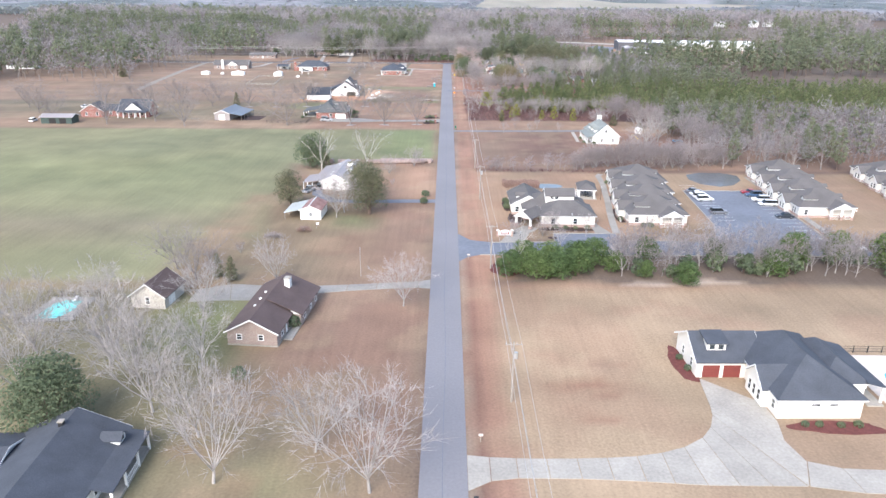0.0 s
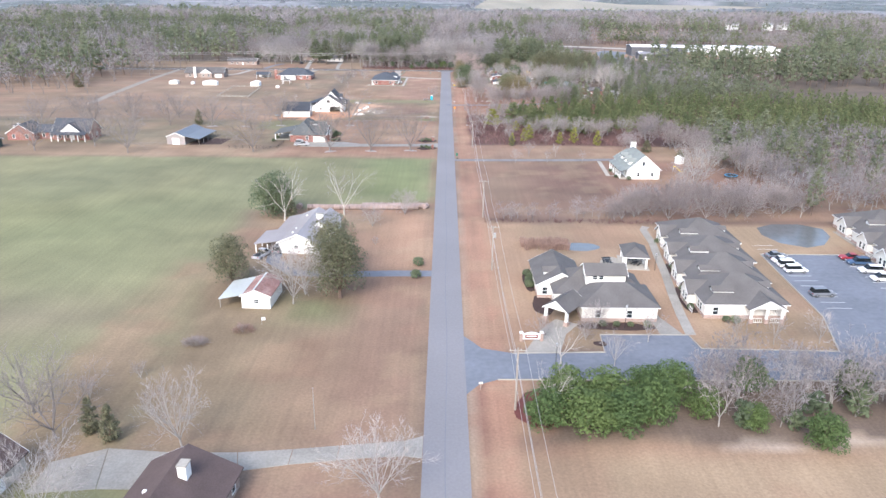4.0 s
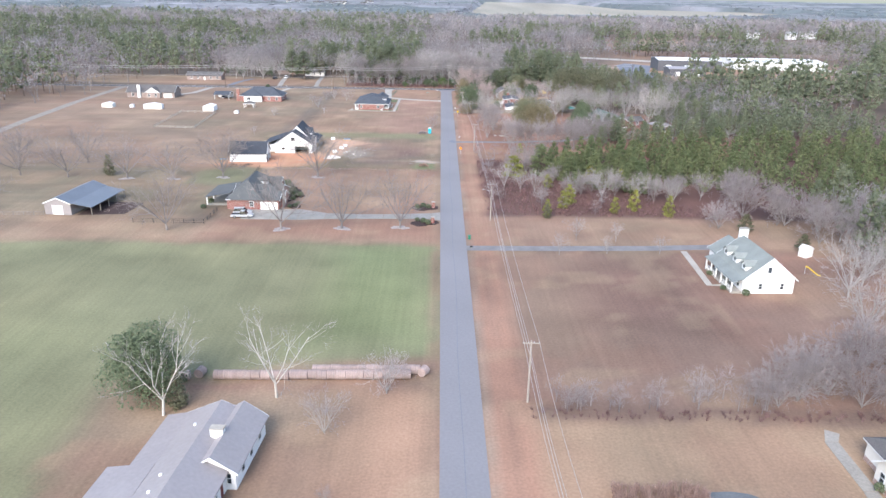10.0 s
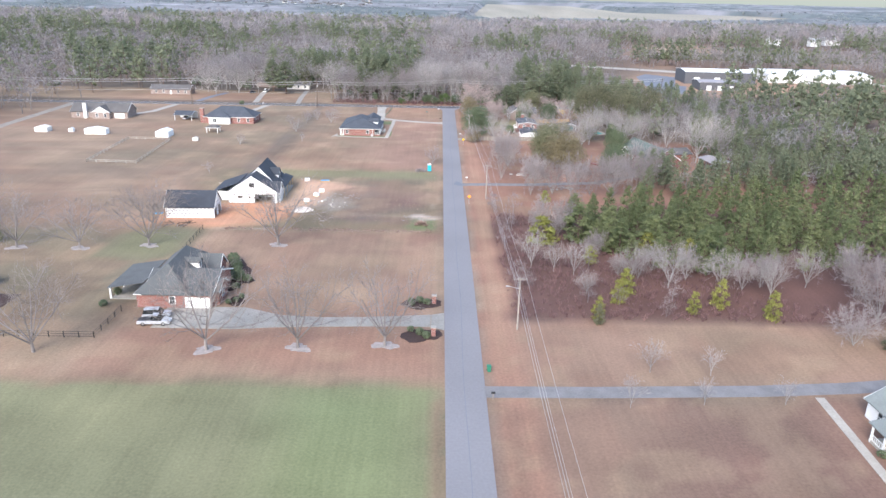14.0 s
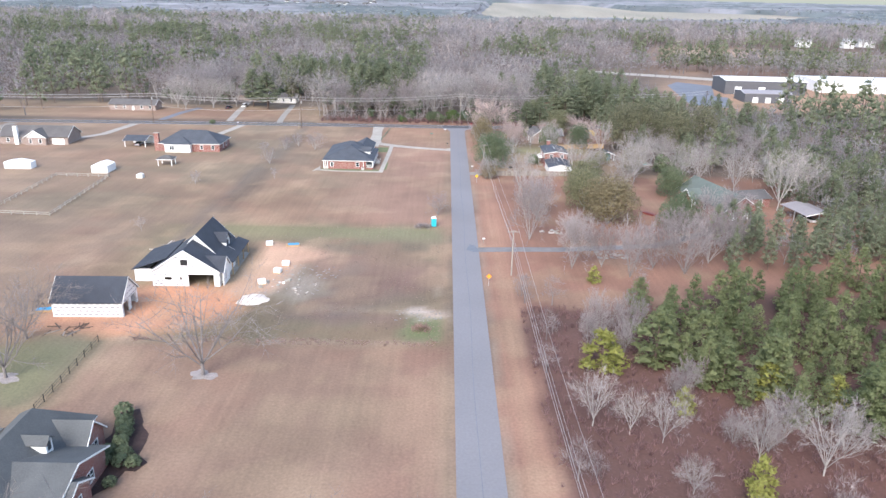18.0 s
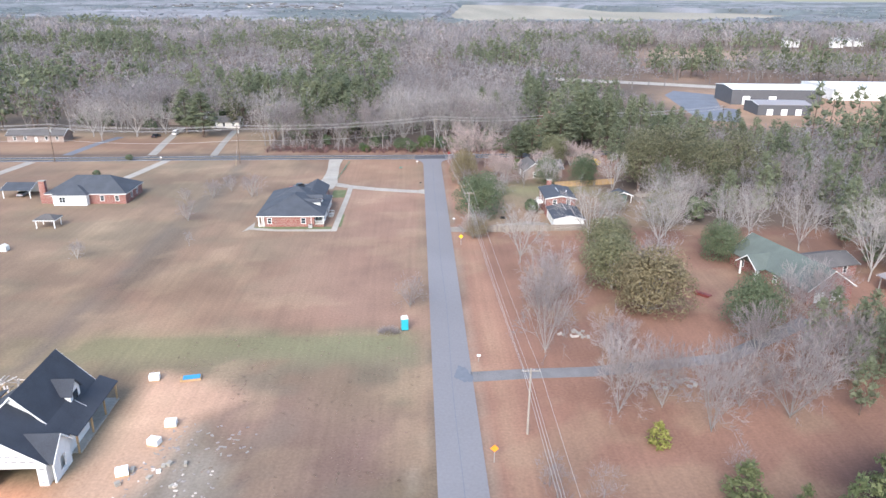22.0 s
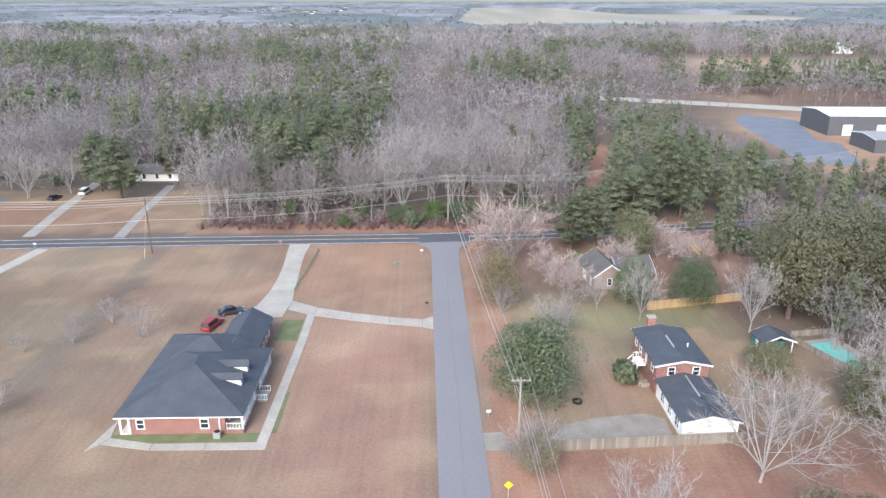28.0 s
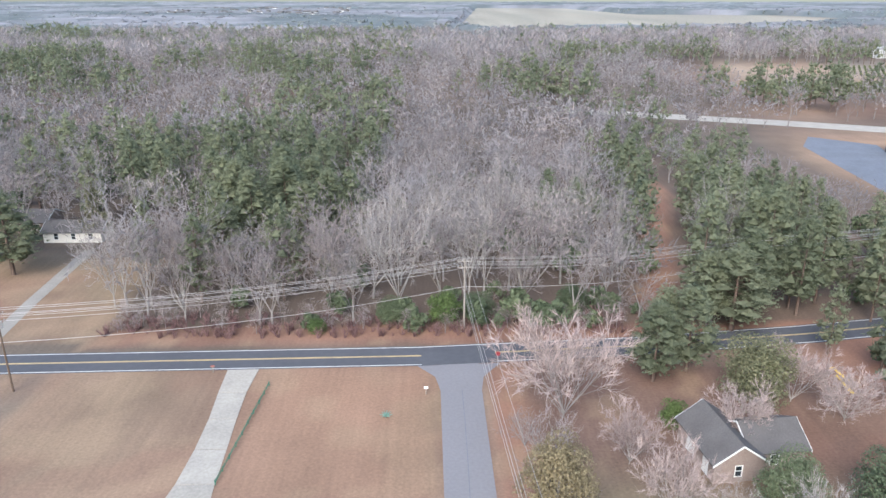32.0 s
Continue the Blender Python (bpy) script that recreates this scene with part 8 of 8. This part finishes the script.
wc = thing("portable_toilet", -7.6, 463.6, 10, "turquoise portable toilet with a white roof", "portable toilet")
part("cabin", box(bm_new(), -0.58, -0.58, 0.1, 0.58, 0.58, 2.15), TURQ, wc), part("base", box(bm_new(), -0.62, -0.62, 0, 0.62, 0.62, 0.1), BLACK, wc)
part("roof", prism(bm_new(), [(-0.62, 2.15), (0.62, 2.15), (0.3, 2.38), (-0.3, 2.38)], "y", -0.62, 0.62), WHITE, wc), part("door", box(bm_new(), -0.4, -0.62, 0.15, 0.4, -0.585, 2.0), TURQ, wc), part("vent_pipe", cyl(bm_new(), (0.42, 0.45, 2.1), (0.42, 0.45, 2.55), 0.06, 0.06, 6), WHITE, wc)


def heap(name, label, x, y, n, span, sizes, materials, seed, category="rubble"):
    """A loose pile of boards, blocks and scraps lying on the ground, each its own part."""
    r = random.Random(seed)
    h = thing(name, x, y, 0, label, category)
    for k in range(n):
        l, w, t = (v * r.uniform(0.6, 1.3) for v in sizes)
        b = box(bm_new(), -l / 2, -w / 2, 0, l / 2, w / 2, t)
        bmesh.ops.transform(b, matrix=pose(r.uniform(-span, span), r.uniform(-span, span) * 0.6, 0.0, 0, 0, r.uniform(0, 180)), verts=b.verts)
        part("piece", b, r.choice(materials), h)
    return h


heap("lumber_pile", "scattered pale lumber and offcuts on a building site", -66, 445, 26, 4.0, (3.0, 0.2, 0.12), [FENCEWOOD, SAND, OLDWOOD], 1, "lumber")
heap("lumber_pile", "dark offcuts and scrap wood by a garage", -69.5, 402.5, 18, 3.0, (2.2, 0.2, 0.1), [OLDWOOD, POLEDARK], 2, "lumber")
heap("rubble", "white blocks and wrapping scraps on clay", -38, 424, 9, 4.0, (0.7, 0.5, 0.35), [WHITE, SAND, CONCRETE], 3)
heap("rubble", "pale rubble scattered over rough grass", -33, 431, 60, 6.5, (0.5, 0.22, 0.06), [ASH, CONCRETE_OLD, ASH], 4)
heap("rubble", "pale scraps trodden into rough grass", -35, 423, 50, 6.0, (0.45, 0.22, 0.05), [SAND, ASH, ASH], 14)
heap("rubble", "pale rubble and clods near the road", -9.5, 410.5, 40, 4.5, (0.35, 0.22, 0.08), [ASH, CONCRETE_OLD], 5)
heap("rubble", "pale stone blocks under bare trees", 21.6, 461, 14, 2.5, (0.9, 0.5, 0.25), [SAND, CONCRETE], 7)
heap("rubble", "pale rubble along a gravel lane", 34, 445, 20, 4.0, (0.8, 0.5, 0.2), [ASH, CONCRETE], 8)
heap("log_pile", "stacked split logs beside a garage", 28.2, 533.5, 26, 1.0, (0.5, 0.3, 0.5), [POLEWOOD, OLDWOOD], 9, "log pile")
for x, y, w_, d_, h_, m_, lab in ((-35.4, 192.0, 3.6, 2.6, 1.0, REED, "low rounded pile of reddish brushwood on the lawn"), (-42.2, 187.0, 5.0, 3.2, 0.9, TWIG_P, "spread pile of dark dead branches on the lawn"), (-8.8, 405.0, 3.4, 2.4, 0.8, REED, "heap of dead brown brushwood near the road"), (-10.3, 462.2, 4.0, 2.0, 0.8, TWIG_P, "heap of cut branches beside a portable toilet")):
    bp = thing("branch_pile", x, y, 0, lab, "brushwood")
    tt, rr = Tris(), random.Random(int(y))
    tufts(tt, rr, (0, 0, 0.05), (w_ / 2, d_ / 2, h_), 520, 0.9, 0.07, 0, 0.1)
    v_, f_, k_ = tt.arrays()
    v_[:, 2] = np.maximum(v_[:, 2], 0.0)
    new("brushwood", tri_mesh("brushwood", v_, f_, k_, [m_])).parent = bp
BLUE = mat("blue_tarpaulin", (0.05, 0.28, 0.50), 0.5, 0.12)
for i, (x, y) in enumerate(((-39.8, 447.0), (-77.5, 409.5))):
    t_ = thing("tarpaulin_stack", x, y, 12, "stack of boards under a blue tarpaulin", "tarpaulin")
    part("timber", box(bm_new(), -1.5, -0.55, 0, 1.5, 0.55, 0.4), FENCEWOOD, t_), part("sheet", box(bm_new(), -1.1, -0.62, 0.4, 1.4, 0.62, 0.46), BLUE, t_)
for x, y, rz in ((-45.2, 447.0, 10), (-38.8, 434.6, 6), (-39.6, 430.4, -15), (-41.4, 424.2, 20)):
    pk = thing("pallet_stack", x, y, rz, "white wrapped pallet load on the sandy track", "pallet")
    part("load", box(bm_new(), -0.75, -0.55, 0.15, 0.75, 0.55, 0.95), WHITE, pk), part("pallet", box(bm_new(), -0.8, -0.6, 0, 0.8, 0.6, 0.15), FENCEWOOD, pk)
sp_ = thing("sand_heap", -41.2, 416.4, 0, "heap of pale sand on orange clay", "sand heap")
hb_ = bm_new()
top = hb_.verts.new((0.2, 0.1, 0.7))
ring = [hb_.verts.new((x, y, 0.0)) for x, y in blob(0, 0, 3.2, 2.5, 18, 0.22, 77)]
mid = [hb_.verts.new((x, y, 0.45)) for x, y in blob(0.1, 0, 1.9, 1.4, 18, 0.22, 77)]
for k in range(18):
    j = (k + 1) % 18
    hb_.faces.new((ring[k], ring[j], mid[j], mid[k])), hb_.faces.new((mid[k], mid[j], top))
part("mound", hb_, SAND, sp_)


def shelter(x, y, w, d, h, label, material):
    """A white frame tent or box shelter."""
    t = thing("white_shelter", x, y, 0, label, "shelter")
    part("cover", prism(bm_new(), [(-w / 2, 0.02), (w / 2, 0.02), (w / 2, h * 0.75), (0, h), (-w / 2, h * 0.75)], "y", -d / 2, d / 2), material, t)
    part("door_flap", box(bm_new(), -w * 0.15, -d / 2 - 0.04, 0.05, w * 0.15, -d / 2 - 0.01, h * 0.65), CREAM, t)
    return t


shelter(-113.2, 513, 5.0, 6, 3.0, "white frame shelter on dormant pasture", WHITE), shelter(-140.8, 515, 8.5, 3.2, 2.8, "long white trailer on dormant pasture", WHITE)
shelter(-163.6, 518, 5, 4, 2.4, "white open-sided canopy on pasture", CREAM), shelter(-152.5, 518.4, 1.8, 1.8, 1.6, "small white hutch on pasture", WHITE), shelter(-98.6, 505.4, 1.9, 1.6, 1.5, "small dark-roofed dog house", CREAM)
# riding ring on the pasture: pale rails on short posts
RING = [(-122.5, 466.5), (-124.5, 505.5), (-108.2, 505.5), (-105.6, 465.5)]
for (x0, y0), (x1, y1) in list(zip(RING, RING[1:] + RING[:1])):
    f = thing("paddock_fence", x0, y0, 0, "low pale paddock fence on the pasture", "fence")
    dx, dy = x1 - x0, y1 - y0
    n = int(math.hypot(dx, dy) / 3)
    for k in range(n + 1):
        part("post", box(bm_new(), dx * k / n - 0.08, dy * k / n - 0.08, 0, dx * k / n + 0.08, dy * k / n + 0.08, 1.0), CONCRETE, f)
    for z in (0.45, 0.95):
        part("rail", cyl(bm_new(), (0, 0, z), (dx, dy, z), 0.07, 0.07, 4), CONCRETE, f)


def board_fence(x0, y0, x1, y1, h, material, label, step=0.3):
    f = thing("board_fence", x0, y0, math.degrees(math.atan2(y1 - y0, x1 - x0)), label, "fence")
    ln = math.hypot(x1 - x0, y1 - y0)
    n = int(ln / step)
    me = None
    for k in range(n):
        if me is None:
            ob = part("board", box(bm_new(), 0.01, -0.02, 0.04, step - 0.02, 0.02, h), material, f)
            me = ob.data
        else:
            ob = new("board", me)
            ob.parent = f
        ob.location = (k * step, 0, RND.uniform(-0.03, 0.03))
    for z in (0.4, h - 0.4):
        part("rail", box(bm_new(), 0, 0.02, z, ln, 0.08, z + 0.09), material, f)


board_fence(36.5, 560, 56, 564.0, 1.8, FENCEWOOD, "new cedar board fence behind trees")
board_fence(9, 517.0, 37, 518.4, 1.7, OLDWOOD, "grey weathered board fence under bare trees")
board_fence(57.8, 548.5, 66, 549.5, 1.2, OLDWOOD, "brown fence round a swimming pool")
board_fence(57.0, 547.5, 61.5, 534.5, 1.2, OLDWOOD, "brown fence beside a swimming pool")


def rail_fence(pts, h, material, label, gap=2.4):
    f = thing("rail_fence", *pts[0], 0, label, "fence")
    ox, oy = pts[0]
    for (ax, ay), (bx_, by) in zip(pts, pts[1:]):
        ln = math.hypot(bx_ - ax, by - ay)
        n = max(1, int(ln / gap))
        for k in range(n + 1):
            x, y = ax + (bx_ - ax) * k / n - ox, ay + (by - ay) * k / n - oy
            part("post", box(bm_new(), x - 0.05, y - 0.05, 0, x + 0.05, y + 0.05, h), material, f)
        for z in (0.25, h * 0.6, h - 0.08):
            part("rail", cyl(bm_new(), (ax - ox, ay - oy, z), (bx_ - ox, by - oy, z), 0.03, 0.03, 4), material, f)


rail_fence([(67, 131), (96, 131)], 1.3, BLACK, "black metal fence round a pool yard"), rail_fence([(66.5, 110), (70, 107.5), (96, 107.5)], 1.3, BLACK, "black metal fence beside a pool patio")
rail_fence([(-80, 339.7), (-62.3, 339.8), (-62.2, 350.5)], 1.2, BLACK, "dark rail fence beside a driveway"), rail_fence([(-61.4, 377), (-62.2, 398)], 1.3, BLACK, "black rail fence between two lawns")
rail_fence([(-78, 139), (-78, 151), (-68, 151.6), (-67.5, 140), (-78, 139)], 1.2, BLACK, "dark fence round a pale green pool"), rail_fence([(-120, 344), (-104.6, 344.4)], 1.1, OLDWOOD, "low wooden fence by a barn")
rail_fence([(-30.2, 571), (-28.6, 594)], 0.7, GREENBIN, "low dark green edging along a driveway")

# pools
solid("pool_deck", poly(bm_new(), [(-77.5, 139.6), (-76.8, 150.5), (-68.4, 151), (-68.2, 140.4)], 0.0, 0.05), CONCRETE_OLD, "grey concrete deck round a pool", "pool deck", kind="structure")
solid("pool_water", poly(bm_new(), [(-75.6, 141), (-75.2, 147.4), (-73.6, 149.2), (-70.4, 149), (-70.2, 145), (-71.4, 141.4)], 0.052, 0.08), WATER_POOL, "pale green swimming pool water", "pool", kind="structure")
board = thing("diving_board", -72.0, 150.3, -80, "white diving board at the pool", "diving board")
part("plank", box(bm_new(), -0.2, -0.25, 0.45, 2.4, 0.25, 0.52), WHITE, board), part("stand", box(bm_new(), 0, -0.22, 0.0, 0.4, 0.22, 0.45), STEEL, board)
solid("pool_deck", poly(bm_new(), [(58.4, 546.8), (65.4, 548.2), (68, 537), (62, 533.6)], 0.0, 0.05), CONCRETE_OLD, "pale concrete deck round a swimming pool", "pool deck", kind="structure")
solid("pool_water", poly(bm_new(), [(59.6, 545.6), (63.6, 546.6), (66, 537.6), (62.4, 535.4)], 0.052, 0.08), WATER_POOL, "turquoise swimming pool water", "pool", kind="structure")

# trampoline, slide, swing, boat
tr = thing("trampoline", 91.4, 303.4, 0, "round trampoline with blue rim and net poles", "trampoline")
part("bed", cyl(bm_new(), (0, 0, 0.85), (0, 0, 0.88), 1.75, 1.75, 24), BLACK, tr)
rim = bm_new()
for k in range(24):
    a, b = 2 * math.pi * k / 24, 2 * math.pi * (k + 1) / 24
    poly(rim, [(1.75 * math.cos(a), 1.75 * math.sin(a)), (2.1 * math.cos(a), 2.1 * math.sin(a)), (2.1 * math.cos(b), 2.1 * math.sin(b)), (1.75 * math.cos(b), 1.75 * math.sin(b))], 0.86, 0.93)
part("rim_pad", rim, BLUE, tr)
for k in range(8):
    a = 2 * math.pi * k / 8
    part("net_pole", cyl(bm_new(), (2.05 * math.cos(a), 2.05 * math.sin(a), 0), (2.05 * math.cos(a), 2.05 * math.sin(a), 2.4), 0.03, 0.03, 6), BLACK, tr)
for x, y, rz in ((76.7, 310.9, 60), (57.5, 594, 60), (56.5, 591, 30)):
    sl = thing("playground_slide", x, y, rz, "yellow plastic playground slide", "slide")
    b = bm_new()
    prism(b, [(-1.6, 0.1), (-1.0, 0.15), (1.0, 1.5), (1.6, 1.55), (1.6, 1.65), (1.0, 1.6), (-1.0, 0.25), (-1.6, 0.2)], "x", -0.3, 0.3)
    part("chute", b, YEL, sl)
    for u in (-0.25, 0.25):
        part("leg", box(bm_new(), u - 0.04, 1.5, 0, u + 0.04, 1.58, 1.55), STEEL, sl)
sw = thing("swing_frame", 55.8, 589.6, 10, "wooden swing frame on bare ground", "swing")
part("beam", cyl(bm_new(), (-2, 0, 2.3), (2, 0, 2.3), 0.06, 0.06, 6), FENCEWOOD, sw)
for u in (-2, 2):
    for v in (-0.8, 0.8):
        part("leg", cyl(bm_new(), (u, v, 0), (u, 0, 2.3), 0.06, 0.06, 6), FENCEWOOD, sw)
bo = thing("small_boat", 50.5, 477.5, 40, "small upturned dark red boat on pine straw", "boat")
b = bm_new()
prism(b, [(-1.9, 0.35), (-1.5, 0.02), (1.3, 0.02), (2.0, 0.4), (1.3, 0.5), (-1.8, 0.5)], "x", -0.55, 0.55)
part("hull", b, DOOR_RED, bo)
co_ = thing("white_shed", 80.7, 322.5, 30, "small white shed beside bare trees", "shed")
part("walls", box(bm_new(), -1.2, -1.0, 0, 1.2, 1.0, 2.0), WHITE, co_), part("roof", prism(bm_new(), [(-1.35, 1.95), (1.35, 1.95), (0, 2.7)], "y", -1.15, 1.15), WHITE, co_)
ag = thing("agave", -10.7, 585.3, 0, "blue-green agave plant on the lawn", "agave")
for k in range(16):
    a = 2 * math.pi * k / 16 + 0.2 * (k % 2)
    b = bm_new()
    z = 0.75 if k % 2 else 0.35
    r_ = 1.0 if k % 2 == 0 else 0.7
    vs = [b.verts.new(p) for p in ((0.12 * math.cos(a + 1.57), 0.12 * math.sin(a + 1.57), 0.03), (-0.12 * math.cos(a + 1.57), -0.12 * math.sin(a + 1.57), 0.03), (r_ * math.cos(a), r_ * math.sin(a), z), (0, 0, 0.2))]
    b.faces.new((vs[0], vs[1], vs[2])), b.faces.new((vs[0], vs[2], vs[3])), b.faces.new((vs[1], vs[3], vs[2]))
    part("leaf", b, mat("agave_leaf", (0.16, 0.27, 0.22), 0.6, 0.15) if k == 0 else bpy.data.materials["agave_leaf"], ag)

# planted island beds by the drive, with brick pillars
for i, (x, y) in enumerate(((-7.4, 356.2), (-7.2, 342.9))):
    solid("mulch_bed", poly(bm_new(), blob(x, y, 3.4, 2.6, rough=0.25, seed=90 + i), 0.0, 0.06), MULCH_D, "dark mulch island bed beside a driveway mouth", "mulch bed", kind="structure")
    p = thing("brick_pillar", -5.0, y + (0.4 if i == 0 else 0.0), 0, "red brick gate pillar with pale cap", "pillar")
    part("shaft", box(bm_new(), -0.4, -0.4, 0, 0.4, 0.4, 1.6), BRICK, p), part("cap", box(bm_new(), -0.48, -0.48, 1.6, 0.48, 0.48, 1.72), CONCRETE, p)
for i, (x, y, rx, ry) in enumerate(((17.0, 215.5, 1.2, 5), (18.6, 204.5, 2.0, 5.0), (30.5, 195.2, 7, 1.5), (48.6, 222, 1.4, 5), (46.6, 207, 1.3, 6), (-46.5, 367, 3.2, 8), (-42.6, 356, 1.6, 2.4), (13.5, 168.5, 3.5, 5), (16.5, 192.0, 1.0, 0.8), (26.3, 188.6, 1.2, 0.9))):
    solid("mulch_bed", poly(bm_new(), blob(x, y, rx, ry, rough=0.12, seed=120 + i), 0.0, 0.045), MULCH_D if i not in (7,) else MULCH, "dark mulch planting bed by a building", "mulch bed", kind="structure")
fl = thing("garden_flag", -32.8, 194.4, 20, "small white garden flag on a pole", "flag")
part("staff", cyl(bm_new(), (0, 0, 0), (0, 0, 1.6), 0.02, 0.02, 5), STEEL, fl), part("cloth", box(bm_new(), 0.02, -0.01, 0.9, 0.7, 0.01, 1.5), WHITE, fl)
fp = thing("flagpole", -17.9, 162.8, 0, "thin pale flagpole on the lawn", "flagpole")
part("staff", cyl(bm_new(), (0, 0, 0), (0, 0, 6.4), 0.05, 0.035, 8), STEEL, fp), part("ball", cyl(bm_new(), (0, 0, 6.4), (0, 0, 6.52), 0.07, 0.07, 8), STEEL, fp)
for x, y, h in ((17.4, 180.0, 4.0), (31.8, 194.4, 4.0), (66.0, 551, 6.0), (44.8, 222.4, 3.4)):
    lp = thing("lamp_post", x, y, 0, "slim lamp post with a lantern head", "lamp post", "lamp posts")
    part("post", cyl(bm_new(), (0, 0, 0), (0, 0, h), 0.06, 0.045, 8), BLACK, lp), part("lantern", cyl(bm_new(), (0, 0, h), (0, 0, h + 0.5), 0.13, 0.2, 8), STEEL, lp)
for x, y in ((36.0, 224.4), (35.4, 226.2), (35.6, 228.2), (41.4, 225.4), (41.4, 228.4)):
    bt_ = thing("picnic_table", x, y, RND.uniform(0, 90), "dark metal picnic table", "table", "picnic tables")
    part("tabletop", box(bm_new(), -0.9, -0.38, 0.7, 0.9, 0.38, 0.75), BLACK, bt_)
    for s in (-0.75, 0.75):
        part("bench", box(bm_new(), -0.9, s - 0.14, 0.42, 0.9, s + 0.14, 0.47), BLACK, bt_), part("leg", box(bm_new(), s - 0.05, -0.8, 0, s + 0.05, 0.8, 0.06), BLACK, bt_), part("upright", box(bm_new(), s - 0.05, -0.05, 0.06, s + 0.05, 0.05, 0.7), BLACK, bt_)
tyre = thing("dark_tyre", 17.2, 528.8, 0, "large dark tyre lying on the lawn", "tyre")
ty = bm_new()
for k in range(20):
    a, b_ = 2 * math.pi * k / 20, 2 * math.pi * (k + 1) / 20
    poly(ty, [(0.5 * math.cos(a), 0.5 * math.sin(a)), (0.72 * math.cos(a), 0.72 * math.sin(a)), (0.72 * math.cos(b_), 0.72 * math.sin(b_)), (0.5 * math.cos(b_), 0.5 * math.sin(b_))], 0.0, 0.3)
part("ring", ty, RUBBER, tyre)

# ---- far things: nursery rows, houses of a distant estate ----
rowt = [remat(bush(600 + s, 3.2, 2.4, 26, 1.4), (0, 0)) for s in range(2)]
nur = []
for i in range(9):
    for j in range(46):
        nur.append((rw.randrange(2), 196 + j * 4.2 + rw.uniform(-0.5, 0.5), 930 + i * 4 - j * 0.4 - 0.445 * 0 + rw.uniform(-0.5, 0.5), rw.uniform(0.8, 1.5), rw.uniform(0, 6.28), rw.random()))
for i in range(14):
    for j in range(30):
        nur.append((rw.randrange(2), 310 + j * 4.4, 985 + i * 8, 0.55, rw.uniform(0, 6.28), rw.random()))
scatter("tree_nursery", "rows of small green trees in a tree nursery", "nursery", rowt, nur, [NEEDLE])
for k in range(64):
    x, y = -760 + rw.uniform(0, 560), 2300 + rw.uniform(0, 900)
    e = thing("distant_house", x, y, rw.uniform(0, 180), "pale house of a distant estate among trees", "house", "distant houses")
    part("wall", box(bm_new(), -7, -5, 0, 7, 5, 14), WHITE if k % 3 else CREAM, e), part("roof", prism(bm_new(), [(-5.6, 14), (5.6, 14), (0, 18)], "x", -7.5, 7.5), SHINGLE_G, e)
for x, y, w_ in ((420, 1180, 16), (470, 1175, 12), (505, 1200, 20), (560, 1400, 18)):
    e = thing("distant_barn", x, y, 0, "white barn in the distance", "barn")
    part("wall", box(bm_new(), -w_ / 2, -5, 0, w_ / 2, 5, 8), WHITE, e), part("roof", prism(bm_new(), [(-5.6, 8), (5.6, 8), (0, 11)], "x", -w_ / 2 - 0.5, w_ / 2 + 0.5), ROOF_TIN, e)
